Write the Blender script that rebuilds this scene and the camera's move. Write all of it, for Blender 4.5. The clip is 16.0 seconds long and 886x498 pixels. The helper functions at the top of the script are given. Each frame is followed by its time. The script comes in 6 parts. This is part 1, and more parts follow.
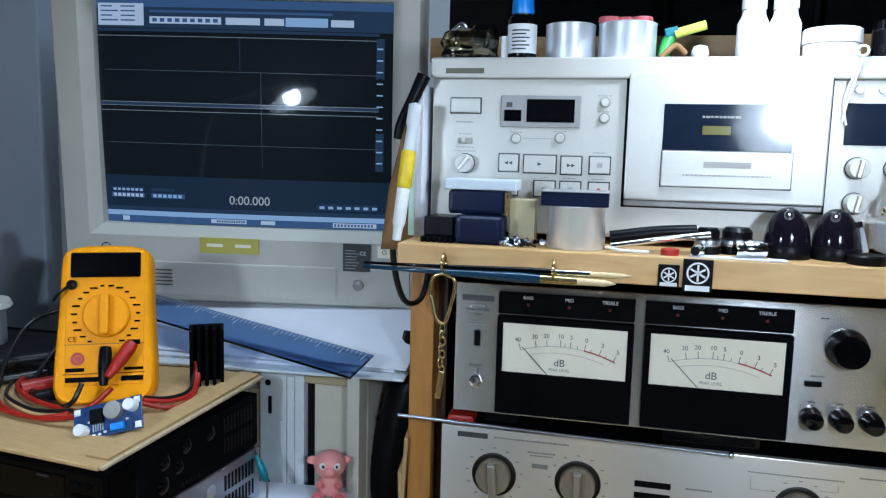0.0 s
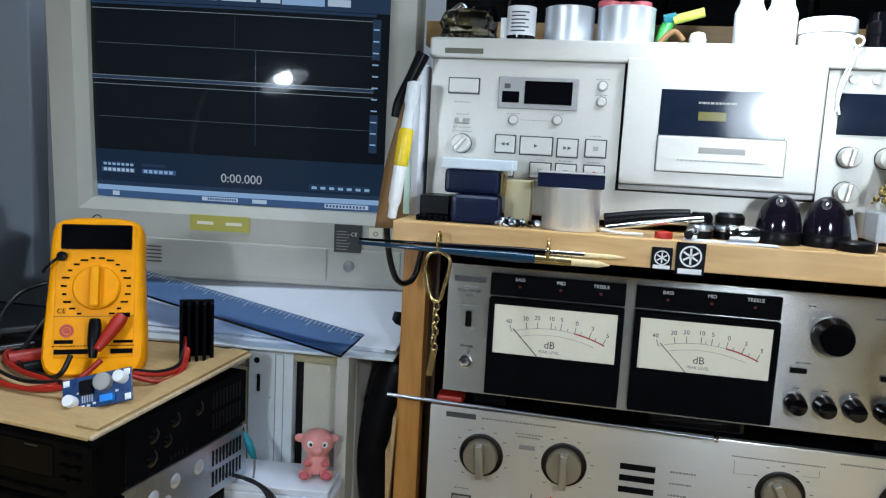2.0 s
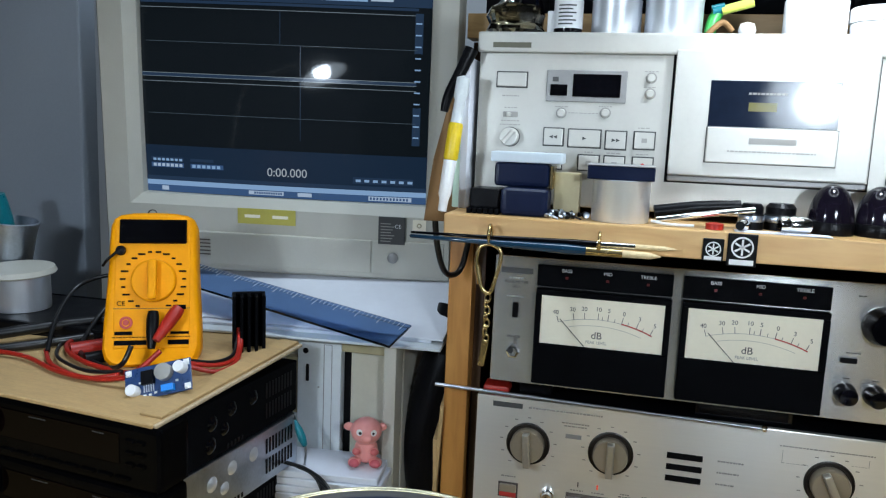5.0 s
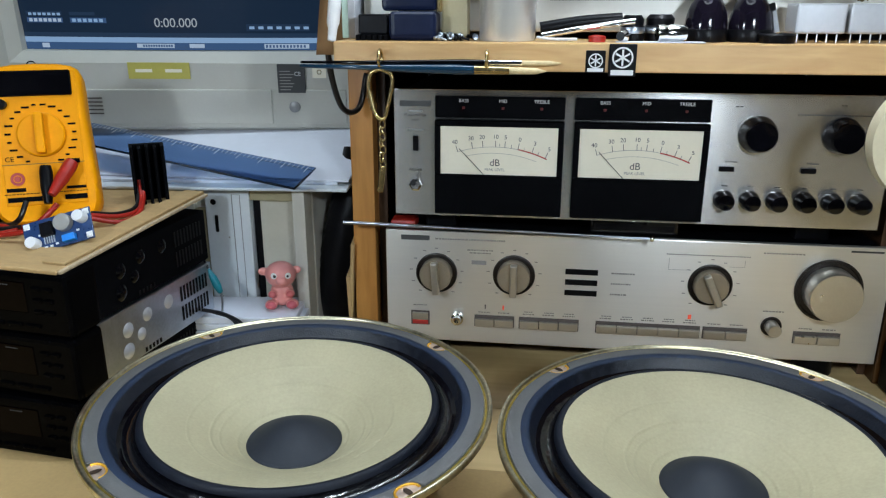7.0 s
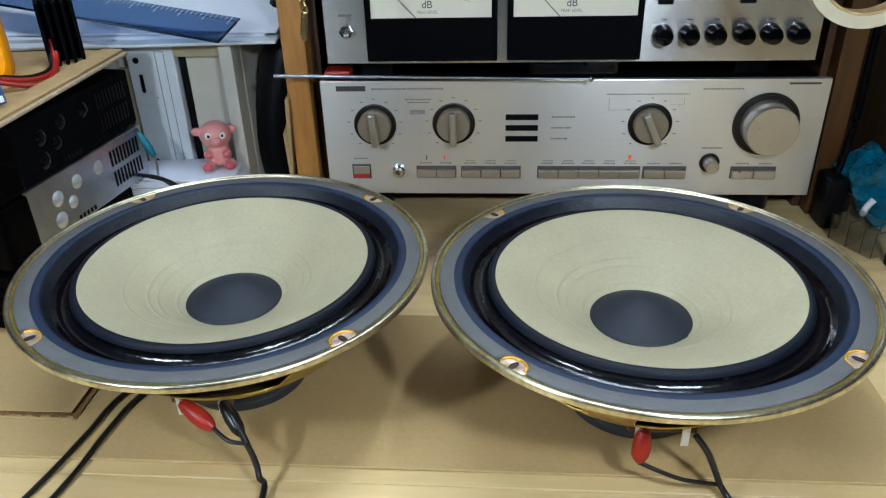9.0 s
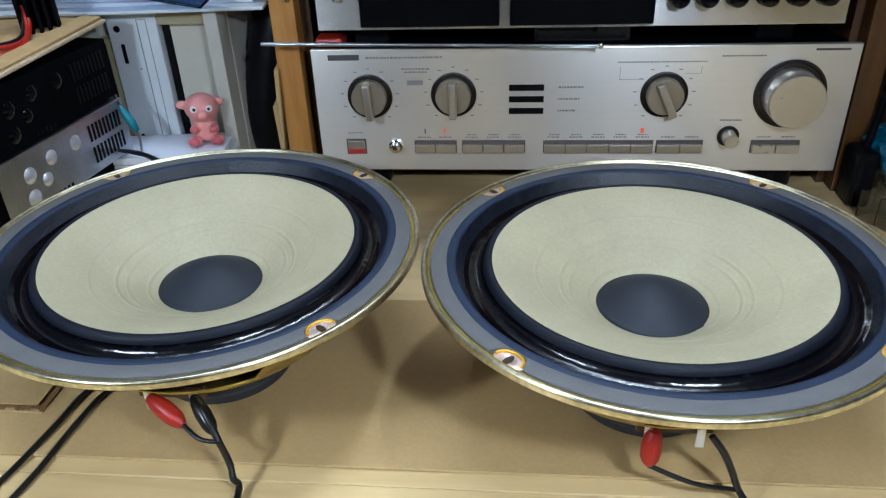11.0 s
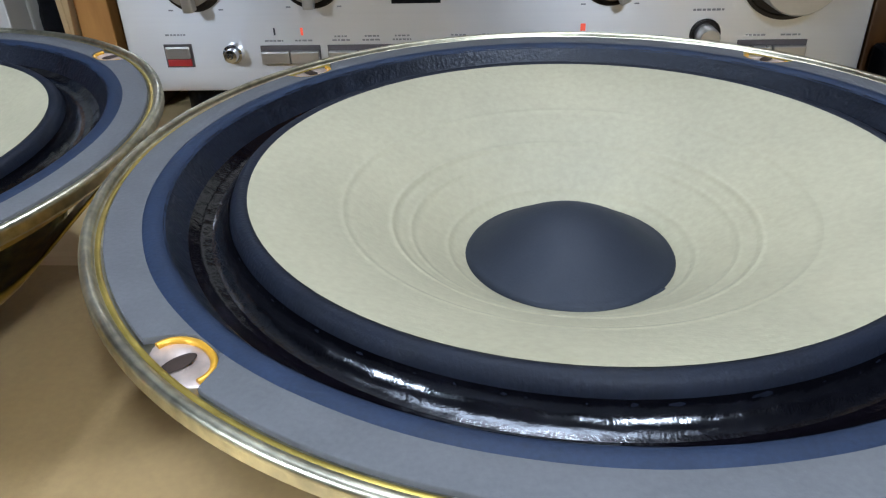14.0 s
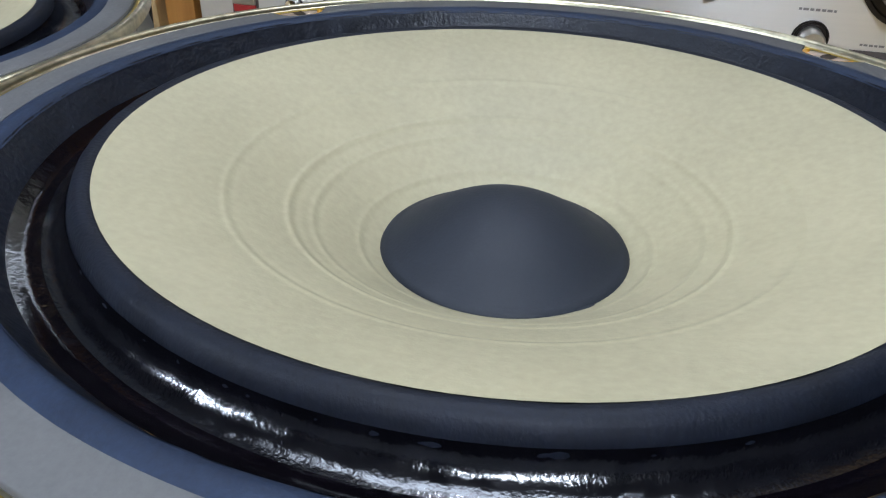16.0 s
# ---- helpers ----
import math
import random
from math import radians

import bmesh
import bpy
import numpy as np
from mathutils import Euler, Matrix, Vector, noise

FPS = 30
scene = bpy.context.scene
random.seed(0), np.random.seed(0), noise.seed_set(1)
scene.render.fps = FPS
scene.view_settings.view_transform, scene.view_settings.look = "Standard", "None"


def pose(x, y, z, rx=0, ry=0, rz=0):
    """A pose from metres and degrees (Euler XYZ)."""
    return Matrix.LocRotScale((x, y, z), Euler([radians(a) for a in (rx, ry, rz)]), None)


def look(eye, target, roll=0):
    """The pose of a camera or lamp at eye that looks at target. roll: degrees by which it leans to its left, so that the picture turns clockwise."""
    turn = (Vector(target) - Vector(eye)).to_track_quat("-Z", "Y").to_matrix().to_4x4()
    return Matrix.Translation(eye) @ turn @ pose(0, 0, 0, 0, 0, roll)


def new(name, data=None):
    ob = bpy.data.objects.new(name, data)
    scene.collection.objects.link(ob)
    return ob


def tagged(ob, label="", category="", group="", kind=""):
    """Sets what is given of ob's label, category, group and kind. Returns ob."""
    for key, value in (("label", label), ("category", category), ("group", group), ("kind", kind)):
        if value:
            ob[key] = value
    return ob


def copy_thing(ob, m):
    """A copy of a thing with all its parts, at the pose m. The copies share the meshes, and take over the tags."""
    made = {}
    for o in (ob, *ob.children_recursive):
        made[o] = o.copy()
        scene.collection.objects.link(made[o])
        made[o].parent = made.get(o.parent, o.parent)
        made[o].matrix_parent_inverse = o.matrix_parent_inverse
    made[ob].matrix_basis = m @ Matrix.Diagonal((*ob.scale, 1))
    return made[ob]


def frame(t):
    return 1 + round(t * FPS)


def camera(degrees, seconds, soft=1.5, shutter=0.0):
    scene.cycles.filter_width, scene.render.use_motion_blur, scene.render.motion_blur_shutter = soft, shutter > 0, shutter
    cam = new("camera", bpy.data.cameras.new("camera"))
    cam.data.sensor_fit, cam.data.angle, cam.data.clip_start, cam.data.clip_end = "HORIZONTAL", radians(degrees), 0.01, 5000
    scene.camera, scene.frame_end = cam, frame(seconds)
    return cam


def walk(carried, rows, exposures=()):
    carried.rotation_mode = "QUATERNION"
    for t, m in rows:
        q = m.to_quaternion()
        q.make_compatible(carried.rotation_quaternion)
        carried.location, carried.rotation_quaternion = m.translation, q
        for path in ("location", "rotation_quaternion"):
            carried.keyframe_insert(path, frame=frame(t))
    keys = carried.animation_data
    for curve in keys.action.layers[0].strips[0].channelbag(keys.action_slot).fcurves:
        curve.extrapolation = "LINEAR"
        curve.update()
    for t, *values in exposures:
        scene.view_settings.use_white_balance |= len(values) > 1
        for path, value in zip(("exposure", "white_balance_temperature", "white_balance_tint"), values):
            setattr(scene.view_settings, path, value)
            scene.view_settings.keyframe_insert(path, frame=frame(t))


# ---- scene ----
cam = camera(61.0, 16.0, soft=1.2)
PATH = [
    (0.0, (0.1396, -0.6364, 0.3769), (-0.2943, 1.3001, 0.1286), 1.45),
    (0.5, (0.1332, -0.6433, 0.3706), (-0.3133, 1.2881, 0.1053), 2.67),
    (1.0, (0.1320, -0.6464, 0.3671), (-0.2644, 1.2967, 0.1082), 2.80),
    (1.5, (0.1338, -0.6429, 0.3637), (-0.2592, 1.2975, 0.0802), 2.63),
    (2.0, (0.1326, -0.6414, 0.3673), (-0.2575, 1.3018, 0.0992), 3.02),
    (2.5, (0.1304, -0.6400, 0.3688), (-0.2803, 1.3021, 0.1248), 3.06),
    (3.0, (0.1234, -0.6395, 0.3747), (-0.3246, 1.2998, 0.1791), 3.20),
    (3.2, (0.1180, -0.6410, 0.3860), (-0.3540, 1.2930, 0.1950), 2.70),
    (5.5, (0.1185, -0.6618, 0.3658), (-0.3322, 1.2574, 0.0289), 2.26),
    (6.0, (0.1259, -0.6701, 0.3616), (-0.2546, 1.2552, -0.0238), 2.32),
    (6.5, (0.1367, -0.6700, 0.3495), (-0.1437, 1.2461, -0.1504), 1.03),
    (7.0, (0.1443, -0.6701, 0.3376), (-0.1077, 1.2165, -0.2766), 0.04),
    (7.5, (0.1477, -0.6590, 0.3310), (-0.0625, 1.1642, -0.4639), -0.72),
    (8.0, (0.1498, -0.6566, 0.3277), (-0.0036, 1.1234, -0.5712), -0.34),
    (8.5, (0.1551, -0.6594, 0.3292), (0.0180, 1.0932, -0.6245), -0.88),
    (9.0, (0.1650, -0.6648, 0.3306), (0.0171, 1.0814, -0.6332), -1.73),
    (11.5, (0.1740, -0.6112, 0.2989), (-0.0088, 1.0928, -0.7321), -2.37),
    (12.0, (0.1728, -0.5906, 0.2822), (0.0119, 1.1020, -0.7710), -2.24),
    (12.5, (0.1740, -0.5598, 0.2596), (0.0546, 1.1250, -0.8115), -2.01),
    (13.0, (0.1862, -0.5284, 0.2317), (0.0950, 1.1688, -0.8224), -1.79),
    (13.5, (0.2089, -0.4938, 0.1995), (0.1340, 1.2390, -0.7963), -1.28),
    (14.0, (0.2296, -0.4641, 0.1817), (0.1072, 1.2531, -0.8361), -1.81),
    (14.5, (0.2432, -0.4502, 0.1732), (0.0752, 1.2560, -0.8567), -0.87),
    (15.0, (0.2565, -0.4383, 0.1660), (0.0154, 1.2556, -0.8695), -0.10),
    (15.5, (0.2676, -0.4327, 0.1641), (-0.0541, 1.2537, -0.8619), 1.27),
    (16.0, (0.2817, -0.4292, 0.1609), (-0.1682, 1.2247, -0.8698), 1.68),
]
walk(cam, [(t, look(eye, target, roll)) for t, eye, target, roll in PATH],
     exposures=[(0.0, -0.2, 5900, 13), (1.0, -0.2, 6300, 13), (3.0, -0.2, 6350, 13), (6.0, -0.2, 6400, 12), (8.3, -0.15, 6500, 13), (9.0, -0.15, 6150, 13), (11.5, -0.08, 5950, 16), (13.0, -0.05, 5900, 18), (14.0, 0.0, 5850, 19), (16.0, -0.05, 6250, 19)])


# ---- light ----
def area_lamp(name, eye, target, size_x, size_y, watts, colour):
    data = bpy.data.lights.new(name, "AREA")
    data.shape, data.size, data.size_y, data.energy, data.color = "RECTANGLE", size_x, size_y, watts, colour
    ob = new(name, data)
    ob.matrix_world = look(eye, target)
    return ob


world = bpy.data.worlds.new("room_world")
scene.world = world
world.use_nodes = True
world.node_tree.nodes["Background"].inputs[0].default_value = (0.75, 0.85, 1.0, 1)
world.node_tree.nodes["Background"].inputs[1].default_value = 0.16
# soft fill from above, added for ambient light; no fitting is modelled
area_lamp("overhead_fill", (0.12, -0.16, 1.60), (0.12, -0.24, 0.0), 0.9, 0.35, 15.0, (0.73, 0.88, 1.0))


def desk_bulb(name, place, aim, watts, colour):
    data = bpy.data.lights.new(name, "POINT")
    data.energy, data.color, data.shadow_soft_size = watts, colour, 0.024
    new(name, data).matrix_world = look(place, aim)


# two desk lamps stand on either side of the viewer, a third hangs over the tape deck
WORK, WORK_AIM = (-0.238, -0.664, 0.408), (-0.09, -0.52, 0.09)
LAMP, LAMP_AIM = (0.381, -0.690, 0.440), (0.26, -0.16, 0.25)
desk_bulb("work_lamp_bulb", WORK, WORK_AIM, 6.4, (0.74, 0.89, 1.0))
desk_bulb("desk_lamp_bulb", LAMP, LAMP_AIM, 7.8, (0.765, 0.905, 1.0))
HANG = (0.250, -0.145, 0.557)
hang_light = bpy.data.lights.new("hanging_lamp_bulb", "SPOT")
hang_light.energy, hang_light.color, hang_light.shadow_soft_size, hang_light.spot_size, hang_light.spot_blend = 3.5, (0.80, 0.92, 1.0), 0.022, radians(155), 0.4
new("hanging_lamp_bulb", hang_light).matrix_world = pose(*HANG)


# ---- materials ----
def material(name, colour, rough=0.5, metal=0.0, vary=0.10, scale=60.0, bump=0.0, stretch=(1, 1, 1), fine=6.0, coat=0.0, emit=0.0, alpha=1.0, transmission=0.0, spread=0.08, spec=0.5, brushed=0.0):
    """A surface with variation at two scales, fine relief and uneven gloss."""
    m = bpy.data.materials.new(name)
    m.use_nodes = True
    nt = m.node_tree
    b = nt.nodes["Principled BSDF"]
    b.inputs["Roughness"].default_value, b.inputs["Metallic"].default_value = rough, metal
    b.inputs["Coat Weight"].default_value = coat
    if brushed:
        b.inputs["Anisotropic"].default_value, b.inputs["Anisotropic Rotation"].default_value = brushed, 0.25
        tangent = nt.nodes.new("ShaderNodeTangent")
        tangent.direction_type, tangent.axis = "RADIAL", "Z"
        nt.links.new(tangent.outputs[0], b.inputs["Tangent"])
    b.inputs["Specular IOR Level"].default_value = spec
    b.inputs["Transmission Weight"].default_value = transmission
    b.inputs["Base Color"].default_value = (*colour, 1)
    if emit:
        b.inputs["Emission Color"].default_value, b.inputs["Emission Strength"].default_value = (*colour, 1), emit
    if vary or bump:
        co = nt.nodes.new("ShaderNodeTexCoord")
        mp = nt.nodes.new("ShaderNodeMapping")
        mp.inputs["Scale"].default_value = stretch
        nt.links.new(co.outputs["Object"], mp.inputs[0])
        big, small = nt.nodes.new("ShaderNodeTexNoise"), nt.nodes.new("ShaderNodeTexNoise")
        big.inputs["Scale"].default_value, small.inputs["Scale"].default_value = scale, scale * fine
        big.inputs["Detail"].default_value, small.inputs["Detail"].default_value = 4, 3
        for n in (big, small):
            nt.links.new(mp.outputs[0], n.inputs["Vector"])
        mix = nt.nodes.new("ShaderNodeMix")
        mix.data_type = "FLOAT"
        mix.inputs[0].default_value = 0.45
        nt.links.new(big.outputs[0], mix.inputs[2]), nt.links.new(small.outputs[0], mix.inputs[3])
        ramp = nt.nodes.new("ShaderNodeValToRGB")
        ramp.color_ramp.elements[0].position, ramp.color_ramp.elements[1].position = 0.3, 0.7
        ramp.color_ramp.elements[0].color = (*[c * (1 - vary) for c in colour], 1)
        ramp.color_ramp.elements[1].color = (*[min(1, c * (1 + vary)) for c in colour], 1)
        nt.links.new(mix.outputs[0], ramp.inputs[0]), nt.links.new(ramp.outputs[0], b.inputs["Base Color"])
        rr = nt.nodes.new("ShaderNodeMapRange")
        rr.inputs["To Min"].default_value, rr.inputs["To Max"].default_value = max(0, rough - spread), min(1, rough + spread)
        nt.links.new(big.outputs[0], rr.inputs["Value"]), nt.links.new(rr.outputs[0], b.inputs["Roughness"])
        if bump:
            bp = nt.nodes.new("ShaderNodeBump")
            bp.inputs["Strength"].default_value, bp.inputs["Distance"].default_value = bump, 0.0008
            nt.links.new(small.outputs[0], bp.inputs["Height"]), nt.links.new(bp.outputs[0], b.inputs["Normal"])
    return m


def wood_material(name, dark, light, scale, stretch, rough=0.5):
    m = bpy.data.materials.new(name)
    m.use_nodes = True
    nt = m.node_tree
    b = nt.nodes["Principled BSDF"]
    co, mp = nt.nodes.new("ShaderNodeTexCoord"), nt.nodes.new("ShaderNodeMapping")
    mp.inputs["Scale"].default_value = stretch
    nt.links.new(co.outputs["Object"], mp.inputs[0])
    grain, tone = nt.nodes.new("ShaderNodeTexNoise"), nt.nodes.new("ShaderNodeTexNoise")
    grain.inputs["Scale"].default_value, grain.inputs["Detail"].default_value, grain.inputs["Distortion"].default_value = scale, 6, 0.6
    tone.inputs["Scale"].default_value, tone.inputs["Detail"].default_value = scale * 0.12, 3
    nt.links.new(mp.outputs[0], grain.inputs["Vector"]), nt.links.new(co.outputs["Object"], tone.inputs["Vector"])
    mix = nt.nodes.new("ShaderNodeMix")
    mix.data_type = "FLOAT"
    mix.inputs[0].default_value = 0.4
    nt.links.new(grain.outputs[0], mix.inputs[2]), nt.links.new(tone.outputs[0], mix.inputs[3])
    ramp = nt.nodes.new("ShaderNodeValToRGB")
    ramp.color_ramp.elements[0].position, ramp.color_ramp.elements[1].position = 0.33, 0.66
    ramp.color_ramp.elements[0].color, ramp.color_ramp.elements[1].color = (*dark, 1), (*light, 1)
    nt.links.new(mix.outputs[0], ramp.inputs[0]), nt.links.new(ramp.outputs[0], b.inputs["Base Color"])
    b.inputs["Roughness"].default_value = rough
    bp = nt.nodes.new("ShaderNodeBump")
    bp.inputs["Strength"].default_value, bp.inputs["Distance"].default_value = 0.25, 0.0005
    nt.links.new(grain.outputs[0], bp.inputs["Height"]), nt.links.new(bp.outputs[0], b.inputs["Normal"])
    return m


M_DESK = wood_material("pale_desk_wood", (0.60, 0.41, 0.175), (0.76, 0.56, 0.27), 28, (0.25, 3, 1), 0.42)
M_MAT = material("brown_kraft_board", (0.475, 0.318, 0.130), 0.62, vary=0.10, scale=9, bump=0.12, fine=40)
M_CARD = material("corrugated_card", (0.46, 0.30, 0.13), 0.75, vary=0.14, scale=30, bump=0.3, stretch=(1, 6, 1))
M_CARD_EDGE = material("torn_card_edge", (0.50, 0.38, 0.24), 0.9, vary=0.3, scale=180, bump=0.8)
M_PINE = wood_material("yellow_pine", (0.47, 0.265, 0.095), (0.64, 0.41, 0.18), 30, (0.6, 4, 4), 0.45)
M_PINE_V = wood_material("orange_pine_post", (0.33, 0.135, 0.025), (0.50, 0.235, 0.055), 30, (4, 4, 0.5), 0.45)
M_BROWN = wood_material("dark_rack_wood", (0.035, 0.016, 0.007), (0.085, 0.038, 0.017), 30, (4, 4, 0.5), 0.4)
M_UMBER = wood_material("umber_rack_wood", (0.034, 0.012, 0.002), (0.080, 0.030, 0.0045), 30, (4, 4, 0.5), 0.4)
# grey set dark so the unseen walls throw little light into reflections
M_ROOM = material("darkened_room_grey", (0.11, 0.11, 0.115), 0.8, vary=0.05, scale=4)
M_PANEL = material("cool_grey_panel_paint", (0.33, 0.37, 0.43), 0.6, vary=0.04, scale=9, bump=0.1, fine=40)
M_WALL = material("white_paint", (0.66, 0.68, 0.71), 0.7, vary=0.04, scale=9, bump=0.1, fine=40)
M_FLOOR = material("grey_floor", (0.10, 0.10, 0.10), 0.6, vary=0.1, scale=5)
# near-black that stands in for the deep shade behind the gear
M_DEEP_SHADE = material("deep_shade_black", (0.003, 0.003, 0.0035), 0.6, vary=0.3, scale=20, spec=0.08)
M_ALU = material("brushed_champagne_aluminium", (0.84, 0.81, 0.755), 0.34, metal=0.72, vary=0.025, scale=25, stretch=(0.05, 1, 14), fine=16, spread=0.008, brushed=0.78)
M_ALU_T = material("brushed_steel_panel", (0.62, 0.605, 0.59), 0.27, metal=0.86, vary=0.02, scale=18, stretch=(0.05, 1, 14), fine=16, spread=0.006, brushed=0.88)
M_KNOB = material("bronze_knob_metal", (0.34, 0.285, 0.21), 0.38, metal=0.5, vary=0.05, scale=80, bump=0.05)
M_KNOB_L = material("pale_knob_metal", (0.56, 0.53, 0.48), 0.35, metal=0.85, vary=0.05, scale=80)
M_SONY = material("champagne_painted_panel", (0.50, 0.488, 0.447), 0.42, metal=0.30, vary=0.03, scale=50, bump=0.05)
M_SONY_D = material("grey_painted_panel", (0.29, 0.285, 0.28), 0.4, metal=0.3, vary=0.04, scale=50)
M_BLACK = material("black_plastic", (0.004, 0.004, 0.005), 0.35, vary=0.25, scale=60, bump=0.1, spec=0.10)
M_BLACK_M = material("matt_black_paint", (0.0020, 0.0022, 0.003), 0.6, vary=0.2, scale=60, bump=0.15, spec=0.03)
M_BLACK_G = material("glossy_black", (0.002, 0.002, 0.003), 0.10, vary=0.2, scale=40, spec=0.25, spread=0.03)
M_PRINT = material("dark_print", (0.05, 0.05, 0.05), 0.6, vary=0)
M_GREYPRINT = material("grey_print", (0.30, 0.29, 0.27), 0.6, vary=0)
M_WHITEPRINT = material("white_print", (0.75, 0.75, 0.75), 0.6, vary=0)
M_REDPRINT = material("red_print", (0.45, 0.025, 0.02), 0.5, vary=0)
M_SCALE = material("ivory_meter_scale", (0.78, 0.74, 0.60), 0.5, vary=0.03, scale=60, emit=0.10)
M_LED = material("red_led", (1.0, 0.05, 0.03), 0.3, vary=0, emit=3.0)
M_LED_O = material("orange_led", (0.8, 0.10, 0.05), 0.3, vary=0, emit=0.5)
M_CHROME = material("chrome", (0.8, 0.8, 0.8), 0.10, metal=1.0, vary=0.03, scale=60)
M_STEEL = material("zinc_steel", (0.46, 0.50, 0.56), 0.33, metal=1.0, vary=0.15, scale=60, bump=0.1)
M_TIN = material("bare_tin", (0.74, 0.77, 0.82), 0.34, metal=0.72, vary=0.06, scale=30, stretch=(1, 1, 0.1))
M_BRASS = material("brass", (0.58, 0.43, 0.20), 0.25, metal=1.0, vary=0.15, scale=200)
M_BEIGE = material("aged_beige_plastic", (0.52, 0.505, 0.44), 0.45, vary=0.04, scale=40, bump=0.12, fine=20)
M_BEIGE_Y = material("yellowed_plastic", (0.36, 0.31, 0.18), 0.45, vary=0.05, scale=40, bump=0.1)
M_PCGREY = material("cool_grey_plastic", (0.66, 0.70, 0.72), 0.4, vary=0.04, scale=40, bump=0.1)
M_YELLOW = material("amber_rubber", (0.90, 0.34, 0.0), 0.5, vary=0.05, scale=80, bump=0.08, spec=0.12)
M_RED = material("red_insulation", (0.36, 0.014, 0.006), 0.42, vary=0.15, scale=80)
M_WIRE = material("black_insulation", (0.006, 0.006, 0.007), 0.32, vary=0.2, scale=80)
M_PAPER = material("white_paper", (0.72, 0.74, 0.80), 0.8, vary=0.03, scale=20, bump=0.1)
M_PINK = material("pink_vinyl", (0.66, 0.20, 0.18), 0.35, vary=0.07, scale=60, bump=0.05)
M_PINK_D = material("deep_pink_vinyl", (0.60, 0.12, 0.14), 0.35, vary=0.05, scale=60)
M_WHITE = material("white_plastic", (0.80, 0.80, 0.80), 0.35, vary=0.03, scale=60)
M_CONE = material("cream_paper_cone", (0.375, 0.332, 0.205), 0.62, vary=0.13, scale=22, bump=0.10, fine=22)
M_CAP = material("blue_black_felt_cap", (0.0065, 0.0098, 0.0165), 0.68, vary=0.14, scale=90, bump=0.12, fine=14)
M_GASKET = material("grey_cork_gasket", (0.090, 0.088, 0.085), 0.7, vary=0.16, scale=60, bump=0.15, fine=14)
M_EDGE = material("blue_black_cloth_edge", (0.009, 0.018, 0.040), 0.62, vary=0.35, scale=70, bump=0.14, fine=14, spec=0.35)
M_WALLCLOTH = material("blue_black_felted_cloth", (0.0026, 0.0045, 0.0100), 0.6, vary=0.5, scale=80, bump=0.22, fine=14, stretch=(1, 1, 0.4), spec=0.28)
M_ROLL = material("tacky_black_surround", (0.0022, 0.0016, 0.0026), 0.12, vary=0.3, scale=120, bump=0.10, fine=5, spec=0.26, spread=0.05)
M_GLUE = material("wet_black_glue", (0.0022, 0.0022, 0.0034), 0.15, vary=0.3, scale=260, bump=0.13, fine=6, spec=0.8, spread=0.08, stretch=(1, 1, 0.12))
M_FUZZ = material("tarry_blue_black_slope", (0.0035, 0.0055, 0.011), 0.42, vary=0.6, scale=150, bump=0.45, fine=5, spec=0.45, spread=0.18)
M_FLANGE = material("bright_zinc_lip", (0.58, 0.53, 0.37), 0.33, metal=1.0, vary=0.45, scale=50, bump=0.10)
M_ZINC = material("yellow_zinc_plate", (0.52, 0.38, 0.08), 0.34, metal=0.9, vary=0.4, scale=30, bump=0.15)
M_LAMPIN = material("dull_grey_enamel", (0.35, 0.35, 0.35), 0.5, vary=0.05, scale=40)
M_SATIN = material("satin_black_fascia", (0.0012, 0.0012, 0.0015), 0.25, vary=0.2, scale=40, spec=0.035)
M_ZINC_P = material("pinkish_zinc_plate", (0.70, 0.55, 0.45), 0.38, metal=0.7, vary=0.3, scale=60)
M_ZINC_O = material("orange_zinc_bead", (0.75, 0.38, 0.03), 0.35, metal=0.4, vary=0.15, scale=60)
M_MAGNET = material("dark_painted_magnet", (0.035, 0.037, 0.040), 0.5, vary=0.15, scale=40, bump=0.1)
M_RUST = material("dull_brown_screw", (0.05, 0.03, 0.02), 0.5, metal=0.5, vary=0.2, scale=200)
M_NAVY = material("navy_tape", (0.004, 0.008, 0.028), 0.32, vary=0.15, scale=30, bump=0.08, spec=0.15)
M_BLUECAP = material("bright_blue_cap", (0.01, 0.22, 0.70), 0.35, vary=0.05, scale=60)
M_TEAL = material("teal_plastic", (0.0, 0.16, 0.20), 0.3, vary=0.12, scale=60, bump=0.2)
M_GREEN = material("green_plastic", (0.03, 0.30, 0.05), 0.4, vary=0.1, scale=60)
M_PCB = material("blue_circuit_board", (0.014, 0.045, 0.14), 0.3, vary=0.4, scale=300)
M_BRUSH = material("dark_teal_lacquer", (0.006, 0.03, 0.06), 0.15, vary=0.1, scale=60, coat=0.5)
M_HAIR = material("pale_bristle", (0.62, 0.48, 0.26), 0.6, vary=0.2, scale=300, stretch=(0.1, 1, 1), bump=0.4)
M_ENV = material("brown_envelope", (0.20, 0.10, 0.03), 0.7, vary=0.08, scale=30, bump=0.2)
M_DEADBULB = material("dark_violet_glass", (0.006, 0.0045, 0.009), 0.10, vary=0.1, scale=30, spec=0.4)


def clear_material(name, tint, rough=0.05):
    m = bpy.data.materials.new(name)
    m.use_nodes = True
    b = m.node_tree.nodes["Principled BSDF"]
    b.inputs["Base Color"].default_value = (*tint, 1)
    b.inputs["Transmission Weight"].default_value, b.inputs["Roughness"].default_value, b.inputs["IOR"].default_value = 1.0, rough, 1.45
    return m


